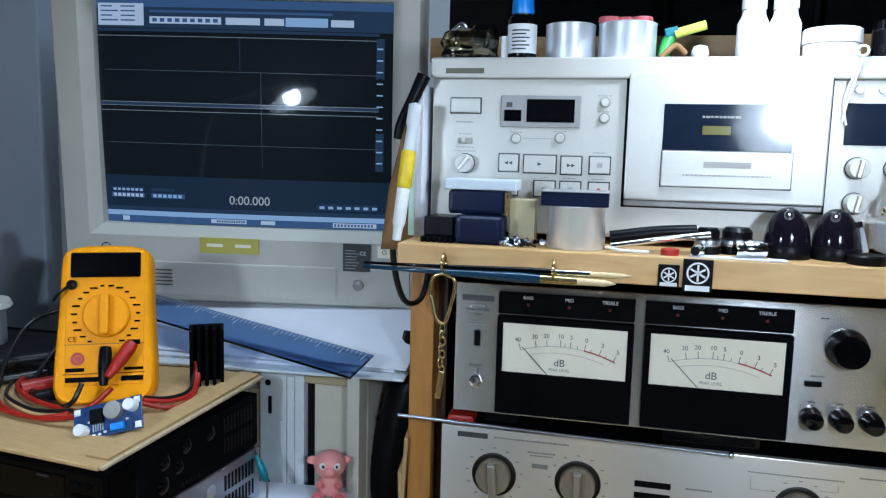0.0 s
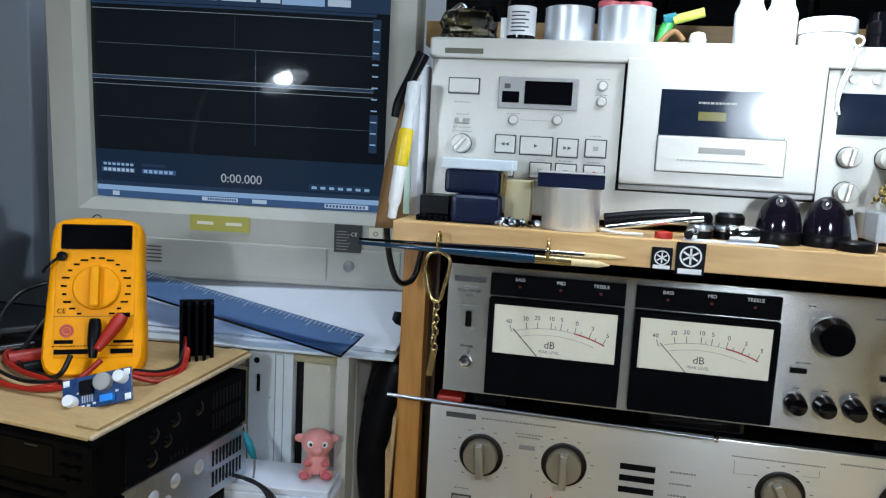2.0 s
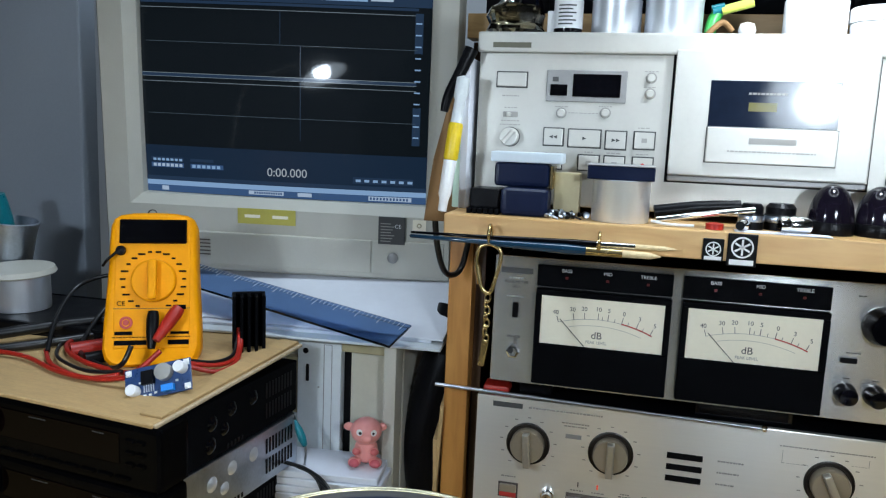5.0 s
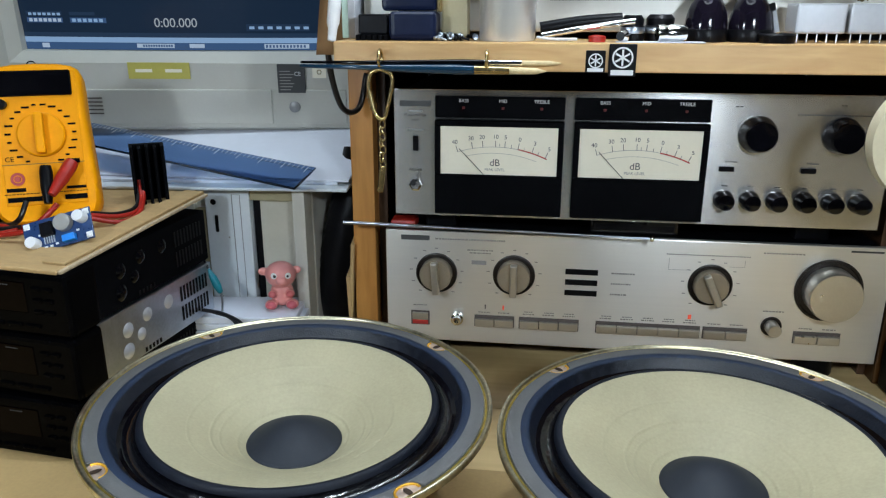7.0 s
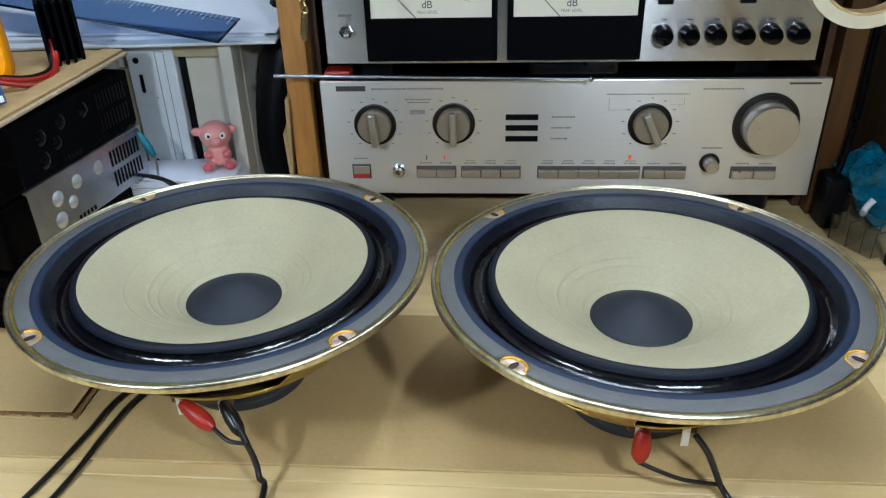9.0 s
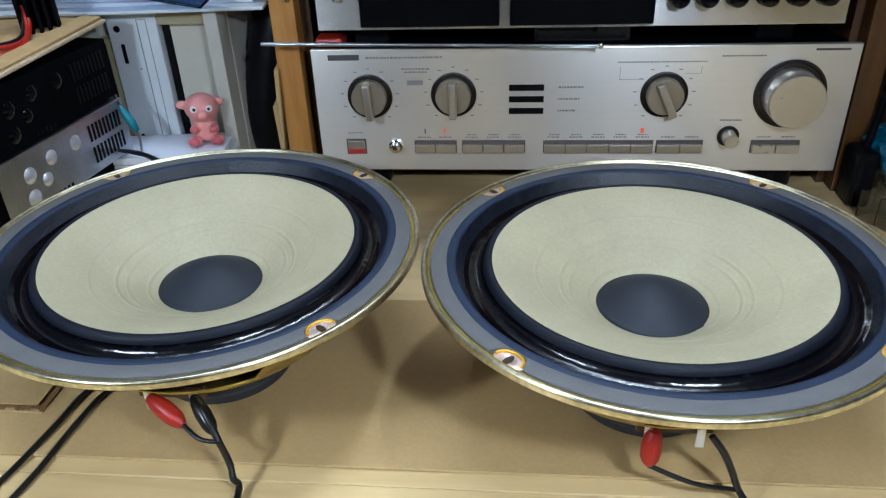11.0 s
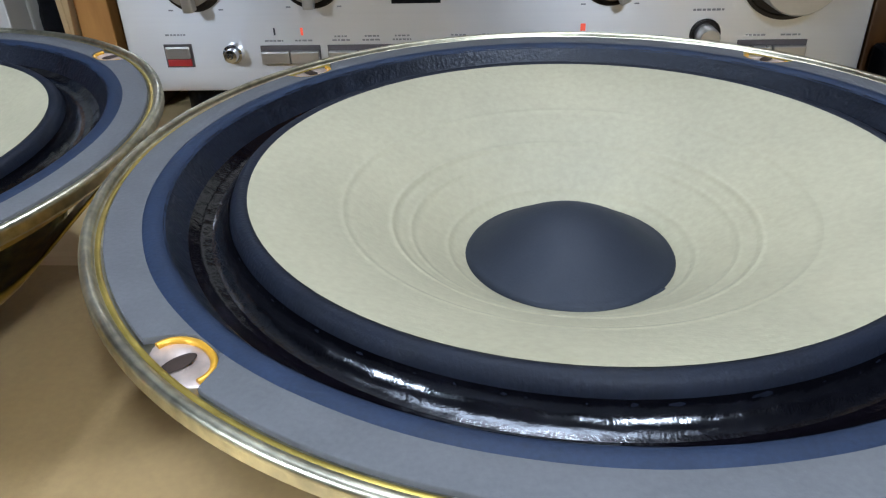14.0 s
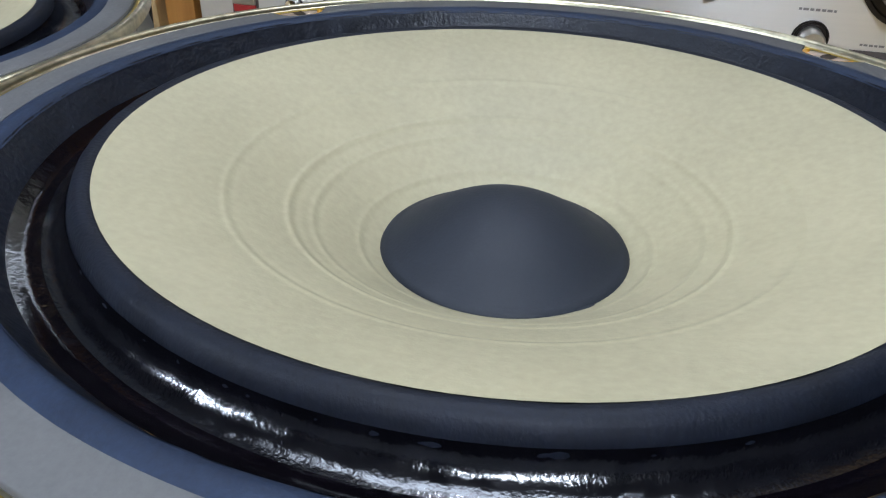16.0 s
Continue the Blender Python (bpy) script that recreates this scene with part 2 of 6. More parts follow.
M_CLEAR = clear_material("clear_plastic", (0.9, 0.93, 0.95), 0.08)
M_FROST = material("frosted_pale_plastic", (0.70, 0.78, 0.84), 0.35, vary=0.05, scale=40, transmission=0.25)
M_CLEAR_B = clear_material("blue_tinted_acrylic", (0.20, 0.33, 0.56), 0.06)
M_GLASS = clear_material("amber_glass", (0.75, 0.66, 0.45), 0.04)


def glow(name, colour, strength, gloss=0.2):
    m = bpy.data.materials.new(name)
    m.use_nodes = True
    b = m.node_tree.nodes["Principled BSDF"]
    b.inputs["Base Color"].default_value = (0.01, 0.01, 0.012, 1)
    b.inputs["Roughness"].default_value, b.inputs["Specular IOR Level"].default_value = gloss, 0.2
    b.inputs["Emission Color"].default_value, b.inputs["Emission Strength"].default_value = (*colour, 1), strength
    return m


# ---- mesh helpers ----
def part(name, bm, mat, parent=None, label="", smooth=None, m=None):
    """Links a bmesh as one mesh object under a thing or a part."""
    me = bpy.data.meshes.new(name)
    bmesh.ops.recalc_face_normals(bm, faces=bm.faces)
    bm.to_mesh(me)
    bm.free()
    if smooth is not None:
        me.polygons.foreach_set("use_smooth", [True] * len(me.polygons))
        me.set_sharp_from_angle(angle=radians(smooth))
    me.materials.append(mat)
    ob = new(name, me)
    if parent is not None:
        ob.parent = parent
    if m is not None:
        ob.matrix_basis = m
    if label:
        tagged(ob, label)
    return ob


def thing(name, m, label, category, group="", kind=""):
    ob = new(name)
    ob.matrix_basis = m
    ob.empty_display_size = 0.02
    return tagged(ob, label, category, group, kind)


def box(x0, x1, y0, y1, z0, z1, bevel=0.0, segments=2):
    bm = bmesh.new()
    bmesh.ops.create_cube(bm, size=1, matrix=Matrix.Translation(((x0 + x1) / 2, (y0 + y1) / 2, (z0 + z1) / 2)) @ Matrix.Diagonal((x1 - x0, y1 - y0, z1 - z0, 1)))
    if bevel:
        bmesh.ops.bevel(bm, geom=bm.edges[:], offset=bevel, segments=segments, profile=0.6, affect="EDGES")
    return bm


def revolve(profile, steps=48, axis="z", close=False):
    """A surface of revolution from (radius, height) pairs, round z, or round -y where axis is 'y' (height towards the viewer)."""
    bm = bmesh.new()
    rings = []
    for r, h in profile:
        if r < 1e-6:
            rings.append([bm.verts.new((0, 0, h))])
        else:
            rings.append([bm.verts.new((r * math.cos(2 * math.pi * i / steps), r * math.sin(2 * math.pi * i / steps), h)) for i in range(steps)])
    pairs = list(zip(rings, rings[1:])) + ([(rings[-1], rings[0])] if close else [])
    for a, b in pairs:
        for i in range(steps):
            j = (i + 1) % steps
            f = [a[i % len(a)], a[j % len(a)], b[j % len(b)], b[i % len(b)]]
            f = [v for k, v in enumerate(f) if v not in f[:k]]
            if len(f) > 2:
                bm.faces.new(f)
    if axis == "y":
        bmesh.ops.rotate(bm, verts=bm.verts, cent=(0, 0, 0), matrix=Matrix.Rotation(radians(90), 3, "X"))
    return bm


def tube(points, radius, sides=8, tip=None):
    """A round cable through the points, smoothed; tip: the radius at its end."""
    pts = [Vector(p) for p in points]
    path = []
    for i in range(len(pts) - 1):
        p0, p1, p2, p3 = pts[max(i - 1, 0)], pts[i], pts[i + 1], pts[min(i + 2, len(pts) - 1)]
        n = 8 if len(pts) > 2 else 1
        for k in range(n):
            t = k / n
            path.append(0.5 * ((2 * p1) + (p2 - p0) * t + (2 * p0 - 5 * p1 + 4 * p2 - p3) * t * t + (3 * p1 - p0 - 3 * p2 + p3) * t ** 3))
    path.append(pts[-1])
    bm = bmesh.new()
    rings, up = [], Vector((0.13, 0.21, 0.97)).normalized()
    for i, p in enumerate(path):
        d = (path[min(i + 1, len(path) - 1)] - path[max(i - 1, 0)]).normalized()
        a = d.cross(up)
        a = (a if a.length > 0.05 else d.cross(Vector((1, 0, 0)))).normalized()
        b = d.cross(a)
        r = radius if tip is None else radius + (tip - radius) * i / (len(path) - 1)
        rings.append([bm.verts.new(p + r * (math.cos(2 * math.pi * k / sides) * a + math.sin(2 * math.pi * k / sides) * b)) for k in range(sides)])
    for a, b in zip(rings, rings[1:]):
        for k in range(sides):
            bm.faces.new((a[k], a[(k + 1) % sides], b[(k + 1) % sides], b[k]))
    bm.faces.new(rings[0]), bm.faces.new(rings[-1][::-1])
    return bm


def sheet(points, thick):
    """A flat sheet: a polygon in x, y, made solid downwards."""
    bm = bmesh.new()
    top = [bm.verts.new((*p, 0) if len(p) == 2 else p) for p in points]
    f = bm.faces.new(top)
    low = bmesh.ops.extrude_face_region(bm, geom=[f])["geom"]
    bmesh.ops.translate(bm, verts=[v for v in low if isinstance(v, bmesh.types.BMVert)], vec=(0, 0, -thick))
    return bm


def join(*bms):
    """Several bmeshes of one part as one."""
    out = bmesh.new()
    for b in bms:
        me = bpy.data.meshes.new("tmp")
        b.to_mesh(me)
        b.free()
        out.from_mesh(me)
        bpy.data.meshes.remove(me)
    return out


def moved(bm, m):
    bmesh.ops.transform(bm, matrix=m, verts=bm.verts)
    return bm


def lettering(text, size, mat, parent, x, y, z, align="CENTER", turn=0.0, name="lettering"):
    """Raised letters in Blender's own font, on a face that looks towards -y."""
    cu = bpy.data.curves.new("letters", "FONT")
    cu.body, cu.size, cu.align_x, cu.align_y, cu.extrude = text, size, align, "CENTER", 0.0001
    ob = bpy.data.objects.new("letters", cu)
    scene.collection.objects.link(ob)
    me = bpy.data.meshes.new_from_object(ob.evaluated_get(bpy.context.evaluated_depsgraph_get()))
    bpy.data.objects.remove(ob)
    me.materials.clear()
    me.materials.append(mat)
    o = new(name, me)
    o.parent = parent
    o.matrix_basis = pose(x, y, z) @ pose(0, 0, 0, 90, 0, 0) @ pose(0, 0, 0, 0, 0, turn)
    return o


def bar(x0, x1, z0, z1, y, mat, parent, name="print_bar", thick=0.00025):
    if name == "print_bar" and x1 - x0 > 0.005 and z1 - z0 < 0.0016:
        # small print: a row of words, each a short bar
        words, x, pick = [], x0, random.Random(int(x0 * 1e5) + int(z0 * 1e6))
        while x < x1 - 0.0006:
            w = min(pick.uniform(0.0011, 0.0030), x1 - x)
            words.append(box(x, x + w, y - thick, y, z0, z1))
            x += w + pick.uniform(0.0005, 0.0008)
        return part(name, join(*words), mat, parent)
    return part(name, box(x0, x1, y - thick, y, z0, z1), mat, parent)


# ---- setting ----
def structure(name, bm, mat, label, category):
    return tagged(part(name, bm, mat), label, category, kind="structure")


structure("floor", box(-2.2, 2.2, -2.6, 1.6, -0.80, -0.75), M_FLOOR, "plain grey floor under the work desk", "floor")
structure("ceiling", box(-2.2, 2.2, -2.6, 1.6, 1.95, 2.0), M_WALL, "plain white painted ceiling", "ceiling")
structure("wall_back", box(-2.2, 2.2, 0.62, 0.70, -0.75, 1.95), M_WALL, "white painted wall behind the rack", "wall")
# three walls out of view, added to shape the reflections
structure("wall_left", box(-2.2, -2.1, -2.6, 0.62, -0.75, 1.95), M_ROOM, "unseen side wall, grey darkened to keep reflections dim", "wall")
structure("wall_right", box(2.1, 2.2, -2.6, 0.62, -0.75, 1.95), M_ROOM, "unseen side wall, grey darkened to keep reflections dim", "wall")
structure("wall_front", box(-2.2, 2.2, -2.68, -2.6, -0.75, 1.95), M_ROOM, "unseen wall opposite the desk, grey darkened to keep reflections dim", "wall")
panel = tagged(part("side_panel", box(-0.98, -0.545, 0.16, 0.19, -0.75, 1.2, 0.003), M_PANEL), "cool blue-grey painted panel standing beside the computer monitor", "panel")

desk = thing("desk", pose(0, 0, 0), "pale laminated wood desk top in long staves", "desk")
z = -0.030
for i in range(9):
    y0 = -0.62 + i * 0.135
    part("stave", box(-1.0, 0.95, y0, y0 + 0.1345, -0.030, 0.0, 0.0004, 1), M_DESK, desk)
for x in (-0.9, 0.85):
    for y in (-0.55, 0.5):
        part("leg", box(x - 0.03, x + 0.03, y - 0.03, y + 0.03, -0.75, -0.030, 0.003), M_DESK, desk)

mat_board = tagged(part("desk_mat", box(-0.62, 0.415, -0.3395, -0.177, 0.0002, 0.0020, 0.0005, 1), M_MAT), "smooth brown kraft board lying on the desk as a work mat", "desk mat")

torn = thing("cardboard_sheet", pose(-0.1130, -0.3030, 0.0022, 0, 0, 0), "torn corrugated cardboard sheet lying on the brown mat", "cardboard")
part("liner", box(-0.30, 0.0, 0.0, 0.085, 0.0030, 0.0037, 0.0002, 1), M_MAT, torn)
part("lower_liner", box(-0.30, 0.004, -0.004, 0.085, 0.0, 0.0010, 0.0003, 1), M_MAT, torn)
rng = random.Random(3)
bm = bmesh.new()
pts = [(-0.30 + 0.304 * i / 120, 0.0019 + 0.0009 * math.sin(i * 1.3)) for i in range(121)]
for (xa, za), (xb, zb) in zip(pts, pts[1:]):
    ya = -0.002 + rng.uniform(-0.0015, 0.001)
    bm.faces.new([bm.verts.new(p) for p in ((xa, ya, za), (xb, ya, zb), (xb, 0.083, zb), (xa, 0.083, za))])
part("flute", bm, M_ENV, torn, "exposed torn fluting")


# ---- loudspeaker drivers ----
def speaker():
    t = thing("woofer", pose(0, 0, 0), "woofer driver with cream paper cone lying on its magnet", "loudspeaker", "pair of woofers on the desk")
    steps = 192
    # basket flange with a rolled lip, z = 0 at the rim
    part("flange", revolve([(0.1112, -0.0034), (0.1258, -0.0024)] + [(0.1282 - 0.0015 * math.cos(q), -0.0017 + 0.0015 * math.sin(q)) for q in [math.pi * k / 9 for k in range(10)]] + [(0.1297, -0.0042), (0.1288, -0.0052), (0.1230, -0.0054), (0.1190, -0.0080), (0.1112, -0.0080)], steps, close=True), M_FLANGE, t, "bright yellow zinc rim", 40)
    part("rim_groove", revolve([(0.1250, -0.0021), (0.1253, -0.0019), (0.1261, -0.0019), (0.1264, -0.0021)], steps), M_ZINC, t, "orange tinged groove inside the lip", 60)
    # gasket, cut back in a U at four bolt places
    bm = bmesh.new()
    rows = []
    for i in range(steps * 2):
        a = math.pi * i / steps
        cut = 0.0
        for k in range(4):
            d = (a - radians(48 + 90 * k) + math.pi) % (2 * math.pi) - math.pi
            s = abs(d) * 0.1225 / 0.0094
            if s < 1.0:
                cut = max(cut, 0.0082 * (1 - s ** 3) ** 0.6)
        ro = 0.1243 - cut
        ri = min(0.1157 + 0.00008 * math.sin(a * 7) + 0.00006 * math.sin(a * 19), ro - 0.0002)
        c, s = math.cos(a), math.sin(a)
        rows.append([bm.verts.new((r * c, r * s, h)) for r, h in ((ri, -0.0024), (ri, -0.0013), (ro - 0.0003, -0.0011), (ro, -0.0014), (ro, -0.0030))])
    for i, a in enumerate(rows):
        b = rows[(i + 1) % len(rows)]
        for k in range(4):
            bm.faces.new((a[k], a[k + 1], b[k + 1], b[k]))
    part("gasket", bm, M_GASKET, t, "grey cork gasket", 50)
    for k in range(4):
        a = radians(48 + 90 * k)
        m = Matrix.Rotation(a, 4, "Z") @ Matrix.Translation((0.1208, 0, -0.0027))
        lug = part("bolt_seat", moved(revolve([(0.0074, 0.0002), (0.0070, 0.0004), (0.0016, 0.0004), (0.0012, 0.0001)], 28), m @ Matrix.Diagonal((0.80, 1.22, 1, 1))), M_ZINC_P, t, "bare zinc round a bolt hole", 40)
        part("seat_bead", moved(tube([(0.0056 * math.cos(q) + 0.0012, 0.0076 * math.sin(q), 0.0006) for q in [radians(84 + 16 * i) for i in range(13)]], 0.0008), m), M_ZINC_O, lug, "orange zinc bead", 60)
        part("bolt_hole", moved(revolve([(0.0020, 0.0007), (0.0018, 0.0005), (0.0, 0.0005)], 20), m @ Matrix.Translation((0.0016, 0, 0)) @ Matrix.Diagonal((1.9, 0.95, 1, 1))), M_RUST, lug)
    # glued cloth edge, slightly wavy
    bm = revolve([(0.1162, -0.0016), (0.1150, -0.0011), (0.1140, -0.0009), (0.1124, -0.0009), (0.1112, -0.0014), (0.1104, -0.0022)], steps)
    for v in bm.verts:
        v.co.z += 0.00012 * noise.noise(v.co * 160)
    part("surround_edge", bm, M_EDGE, t, "blue-black cloth edge of the surround", 60)
    # sagging half roll: a sticky black trough, its inner wall still cloth
    bm = revolve([(0.1108 - 0.0005 * k, -0.0017 - 0.0079 * (k / 10) ** 0.95) for k in range(11)], 384)
    for v in bm.verts:
        v.co.z += 0.00030 * noise.noise(v.co * 190) + 0.00014 * noise.noise(v.co * 520)
    part("surround_slope", bm, M_FUZZ, t, "dark tarry slope of the surround", 80)
    prof = [(0.1062, -0.0088), (0.1032, -0.0106), (0.1000, -0.0112), (0.0976, -0.0106), (0.0961, -0.0094), (0.0954, -0.0074)]
    fine = []
    for (ra, za), (rb, zb) in zip(prof, prof[1:]):
        fine += [(ra + (rb - ra) * q / 4, za + (zb - za) * q / 4) for q in range(4)]
    bm = revolve(fine + prof[-1:], 448)
    for v in bm.verts:
        k = 0.4 if v.co.xy.length > 0.102 else 0.15
        v.co.z += k * (0.0004 * noise.noise(Vector((v.co.x * 130, v.co.y * 130, 0))) + 0.00018 * noise.noise(v.co * 420))
    part("surround_trough", bm, M_ROLL, t, "tacky glossy black trough of the surround", 80)
    bm = revolve([(0.0960, -0.0088), (0.0957, -0.0070), (0.0952, -0.0052), (0.0945, -0.0036), (0.0936, -0.0026), (0.0924, -0.0022), (0.0912, -0.0024), (0.0902, -0.0031)], steps)
    for v in bm.verts:
        v.co.z += 0.00015 * noise.noise(v.co * 240)
    part("surround_wall", bm, M_WALLCLOTH, t, "dark blue inner wall of the surround", 70)
    bm = revolve([(0.1008 - 0.0052 * math.cos(q), -0.0058 - 0.0052 * math.sin(q)) for q in [math.pi / 2 * (1.0 - k / 12) for k in range(13)]], 448)
    for v in bm.verts:
        k = 0.00012 * noise.noise(Vector((v.co.x * 420, v.co.y * 420, v.co.z * 90))) + 0.00005 * noise.noise(v.co * 900)
        v.co += Vector((v.co.x / 0.098 * k, v.co.y / 0.098 * k, k))
    part("glue_fillet", bm, M_GLUE, t, "glossy smear of glue along the wall's foot", 70)
    # cone with faint moulded rings
    fine = []
    for k in range(241):
        r = 0.0905 - (0.0905 - 0.0300) * k / 240
        u = (0.0905 - r) / (0.0905 - 0.0300)
        z = -0.0027 - 0.0312 * (0.62 * u + 0.38 * u * u)
        for rr, amp in ((0.0660, 0.00016), (0.0524, 0.00030), (0.0470, 0.00020), (0.0362, 0.00022)):
            z += amp * math.exp(-((r - rr) / 0.00085) ** 2) - 0.35 * amp * math.exp(-((r - rr + 0.0014) / 0.0010) ** 2)
        fine.append((r, z))
    part("cone", revolve(fine + [(0.0300, -0.0340)], 128), M_CONE, t, "cream felted paper cone", 60)
    cap = [(0.0312, -0.0330), (0.0306, -0.0320)]
    for k in range(1, 25):
        u = k / 24
        cap.append((0.0306 * (1 - u), -0.0322 + 0.0126 * (1 - (1 - u) ** 2) ** 1.22))
    cap[-1] = (0.0, cap[-1][1])
    part("dust_cap", revolve(cap, 72), M_CAP, t, "domed blue-black dust cap", 60)
    part("glue_bead", moved(revolve([(0.0, 0.0012), (0.0018, 0.0008), (0.0028, 0.0), (0.0, -0.0004)], 14), pose(0.0235, -0.0215, -0.0335, 0, 0, 30) @ Matrix.Diagonal((1.5, 0.7, 1, 1))), M_CAP, t)
    # pressed basket with six windows
    bm = bmesh.new()
    prof = [(0.1215, -0.0054), (0.1190, -0.0120), (0.1120, -0.0200), (0.0860, -0.0460), (0.0760, -0.0560), (0.0680, -0.0600), (0.0620, -0.0620), (0.0400, -0.0622)]
    n = 96
    grid = [[bm.verts.new((r * math.cos(2 * math.pi * i / n), r * math.sin(2 * math.pi * i / n), h)) for i in range(n)] for r, h in prof]
    for k in range(len(prof) - 1):
        for i in range(n):
            if k in (1, 2) and (i + 15) % 16 > 3:
                continue
            j = (i + 1) % n
            bm.faces.new((grid[k][i], grid[k][j], grid[k + 1][j], grid[k + 1][i]))
    basket = part("basket", bm, M_ZINC, t, "yellow zinc plated steel basket", 40)
    basket.modifiers.new("thickness", "SOLIDIFY").thickness = 0.0012
    part("cone_back", revolve([(0.0912, -0.0052), (0.0600, -0.0300), (0.0330, -0.0420), (0.0330, -0.0615)], 64), M_BLACK_M, t, smooth=60)
    part("magnet", revolve([(0.0, -0.0622), (0.0500, -0.0622), (0.0506, -0.0632), (0.0506, -0.0662), (0.0420, -0.0672), (0.0415, -0.0690), (0.0415, -0.0880), (0.0430, -0.0890), (0.0430, -0.0938), (0.0420, -0.0948), (0.0, -0.0948)], 72), M_MAGNET, t, "grey painted ferrite magnet", 30)
    # terminal board with two lugs at the front
    board = part("terminal_board", box(-0.018, 0.020, -0.0765, -0.0735, -0.058, -0.050, 0.0006, 1), M_BROWN, t, "dark brown fibre terminal board")
    for x in (-0.012, 0.0135):
        part("solder_lug", join(box(x - 0.0022, x + 0.0022, -0.0785, -0.0778, -0.0655, -0.0520, 0.0003, 1), moved(revolve([(0.0, 0.0012), (0.0016, 0.0008), (0.0016, 0.0)], 12, "y"), pose(x, -0.0785, -0.0535))), M_TIN, board, "tinned solder lug")
    return t


woofer = speaker()
up = Vector((0, 0, 1)).rotation_difference(Vector((0.017, -0.0166, 1))).to_matrix().to_4x4()
woofer.matrix_basis = Matrix.Translation((-0.0100, -0.2527, 0.0968)) @ up
right_woofer = copy_thing(woofer, Matrix.Translation((0.2536, -0.2674, 0.0972)) @ pose(0, 0, 0, 0, 0, 0.8))


# clip leads on the lugs
def clip_lead(red_at, red_to, black_at, join_at, points, label, boot=False):
    t = thing("test_lead", pose(0, 0, 0), label, "cable", "leads soldered to the woofers")
    d = Vector(red_to) - Vector(red_at)
    prof = [(0.0, 0.0), (0.0030, 0.0004), (0.0044, 0.004), (0.0052, 0.010), (0.0048, 0.0165), (0.0034, 0.0195), (0.0020, 0.0213), (0.0, 0.0215)]
    k = d.length / 0.0215
    part("red_sleeve", moved(revolve([(r, h * k) for r, h in prof], 20), Matrix.Translation(red_at) @ d.to_track_quat("Z", "Y").to_matrix().to_4x4()), M_RED, t, "red rubber clip sleeve", 50)
    part("red_wire", tube([red_to, ((red_to[0] + join_at[0]) / 2, (red_to[1] + join_at[1]) / 2 - 0.003, (red_to[2] + join_at[2]) / 2 - 0.001), join_at], 0.0013), M_WIRE, t, smooth=60)
    part("black_wire", tube([black_at, ((black_at[0] + join_at[0]) / 2, (black_at[1] + join_at[1]) / 2, (black_at[2] + join_at[2]) / 2 + 0.004), join_at], 0.0019), M_WIRE, t, smooth=60)
    if boot:
        d = Vector(join_at) - Vector(black_at)
        part("black_sleeve", moved(revolve([(r * 0.85, h * d.length / 0.026) for r, h in prof], 20), Matrix.Translation(black_at) @ d.to_track_quat("Z", "Y").to_matrix().to_4x4()), M_WIRE, t, "black rubber clip sleeve", 50)
    part("twin_cable", tube([join_at, *points], 0.0019), M_WIRE, t, smooth=60)
    return t


clip_lead((-0.020, -0.3335, 0.043), (0.002, -0.345, 0.034), (0.005, -0.3335, 0.044), (0.023, -0.352, 0.030), [(0.029, -0.358, 0.012), (0.033, -0.385, 0.0025), (0.03, -0.60, 0.0025)], "black twin cable clipped to the woofer with red and black sleeves", True)
clip_lead((0.2450, -0.3475, 0.044), (0.2430, -0.352, 0.025), (0.2730, -0.347, 0.041), (0.289, -0.352, 0.010), [(0.296, -0.362, 0.0030), (0.310, -0.40, 0.0025), (0.32, -0.60, 0.0025)], "black twin cable clipped to the woofer with a red sleeve")
pair = thing("speaker_cable", pose(0, 0, 0), "two loose black cables running over the mat under the woofer", "cable")
part("conductor", tube([(-0.060, -0.235, 0.0045), (-0.088, -0.283, 0.0042), (-0.094, -0.321, 0.0042), (-0.105, -0.368, 0.0020), (-0.13, -0.46, 0.0020), (-0.15, -0.60, 0.0020)], 0.0017), M_WIRE, pair, smooth=60)
part("conductor", tube([(-0.050, -0.235, 0.0045), (-0.076, -0.285, 0.0042), (-0.082, -0.320, 0.0042), (-0.089, -0.368, 0.0020), (-0.11, -0.46, 0.0020), (-0.12, -0.60, 0.0020)], 0.0017), M_WIRE, pair, smooth=60)


# ---- rack and shelf ----
rack = thing("rack", pose(0, 0, 0), "home-made rack with a thick yellow pine shelf over audio gear", "rack")
part("shelf_board", box(-0.010, 0.60, -0.120, 0.30, 0.2935, 0.3135, 0.0012), M_PINE, rack, "yellow pine shelf board with a planed front edge")
part("post", box(-0.0345, -0.0125, 0.012, 0.034, 0.0, 0.3120, 0.0012), M_PINE_V, rack, "orange pine upright")
part("side_board", box(-0.0125, -0.0035, 0.030, 0.30, 0.0, 0.2930, 0.001), M_BROWN, rack, "dark brown side board")
part("post", box(0.4600, 0.480, 0.012, 0.034, 0.0, 0.2930, 0.0012), M_UMBER, rack, "dark orange-brown upright")
part("side_board", box(0.4530, 0.4598, 0.030, 0.30, 0.0, 0.2930, 0.001), M_BROWN, rack, "dark brown side board")
# closes the rack's back with painted darkness
part("shade_board", box(-0.0035, 0.4528, 0.300, 0.310, 0.0, 0.2930), M_DEEP_SHADE, rack)
# cabinet standing further right
side = tagged(part("cabinet", box(0.535, 0.62, -0.02, 0.55, 0.0, 0.80, 0.003), wood_material("brown_cabinet_wood", (0.045, 0.019, 0.006), (0.10, 0.045, 0.013), 30, (4, 4, 0.5), 0.45)), "brown wooden cabinet beside the rack", "cabinet")
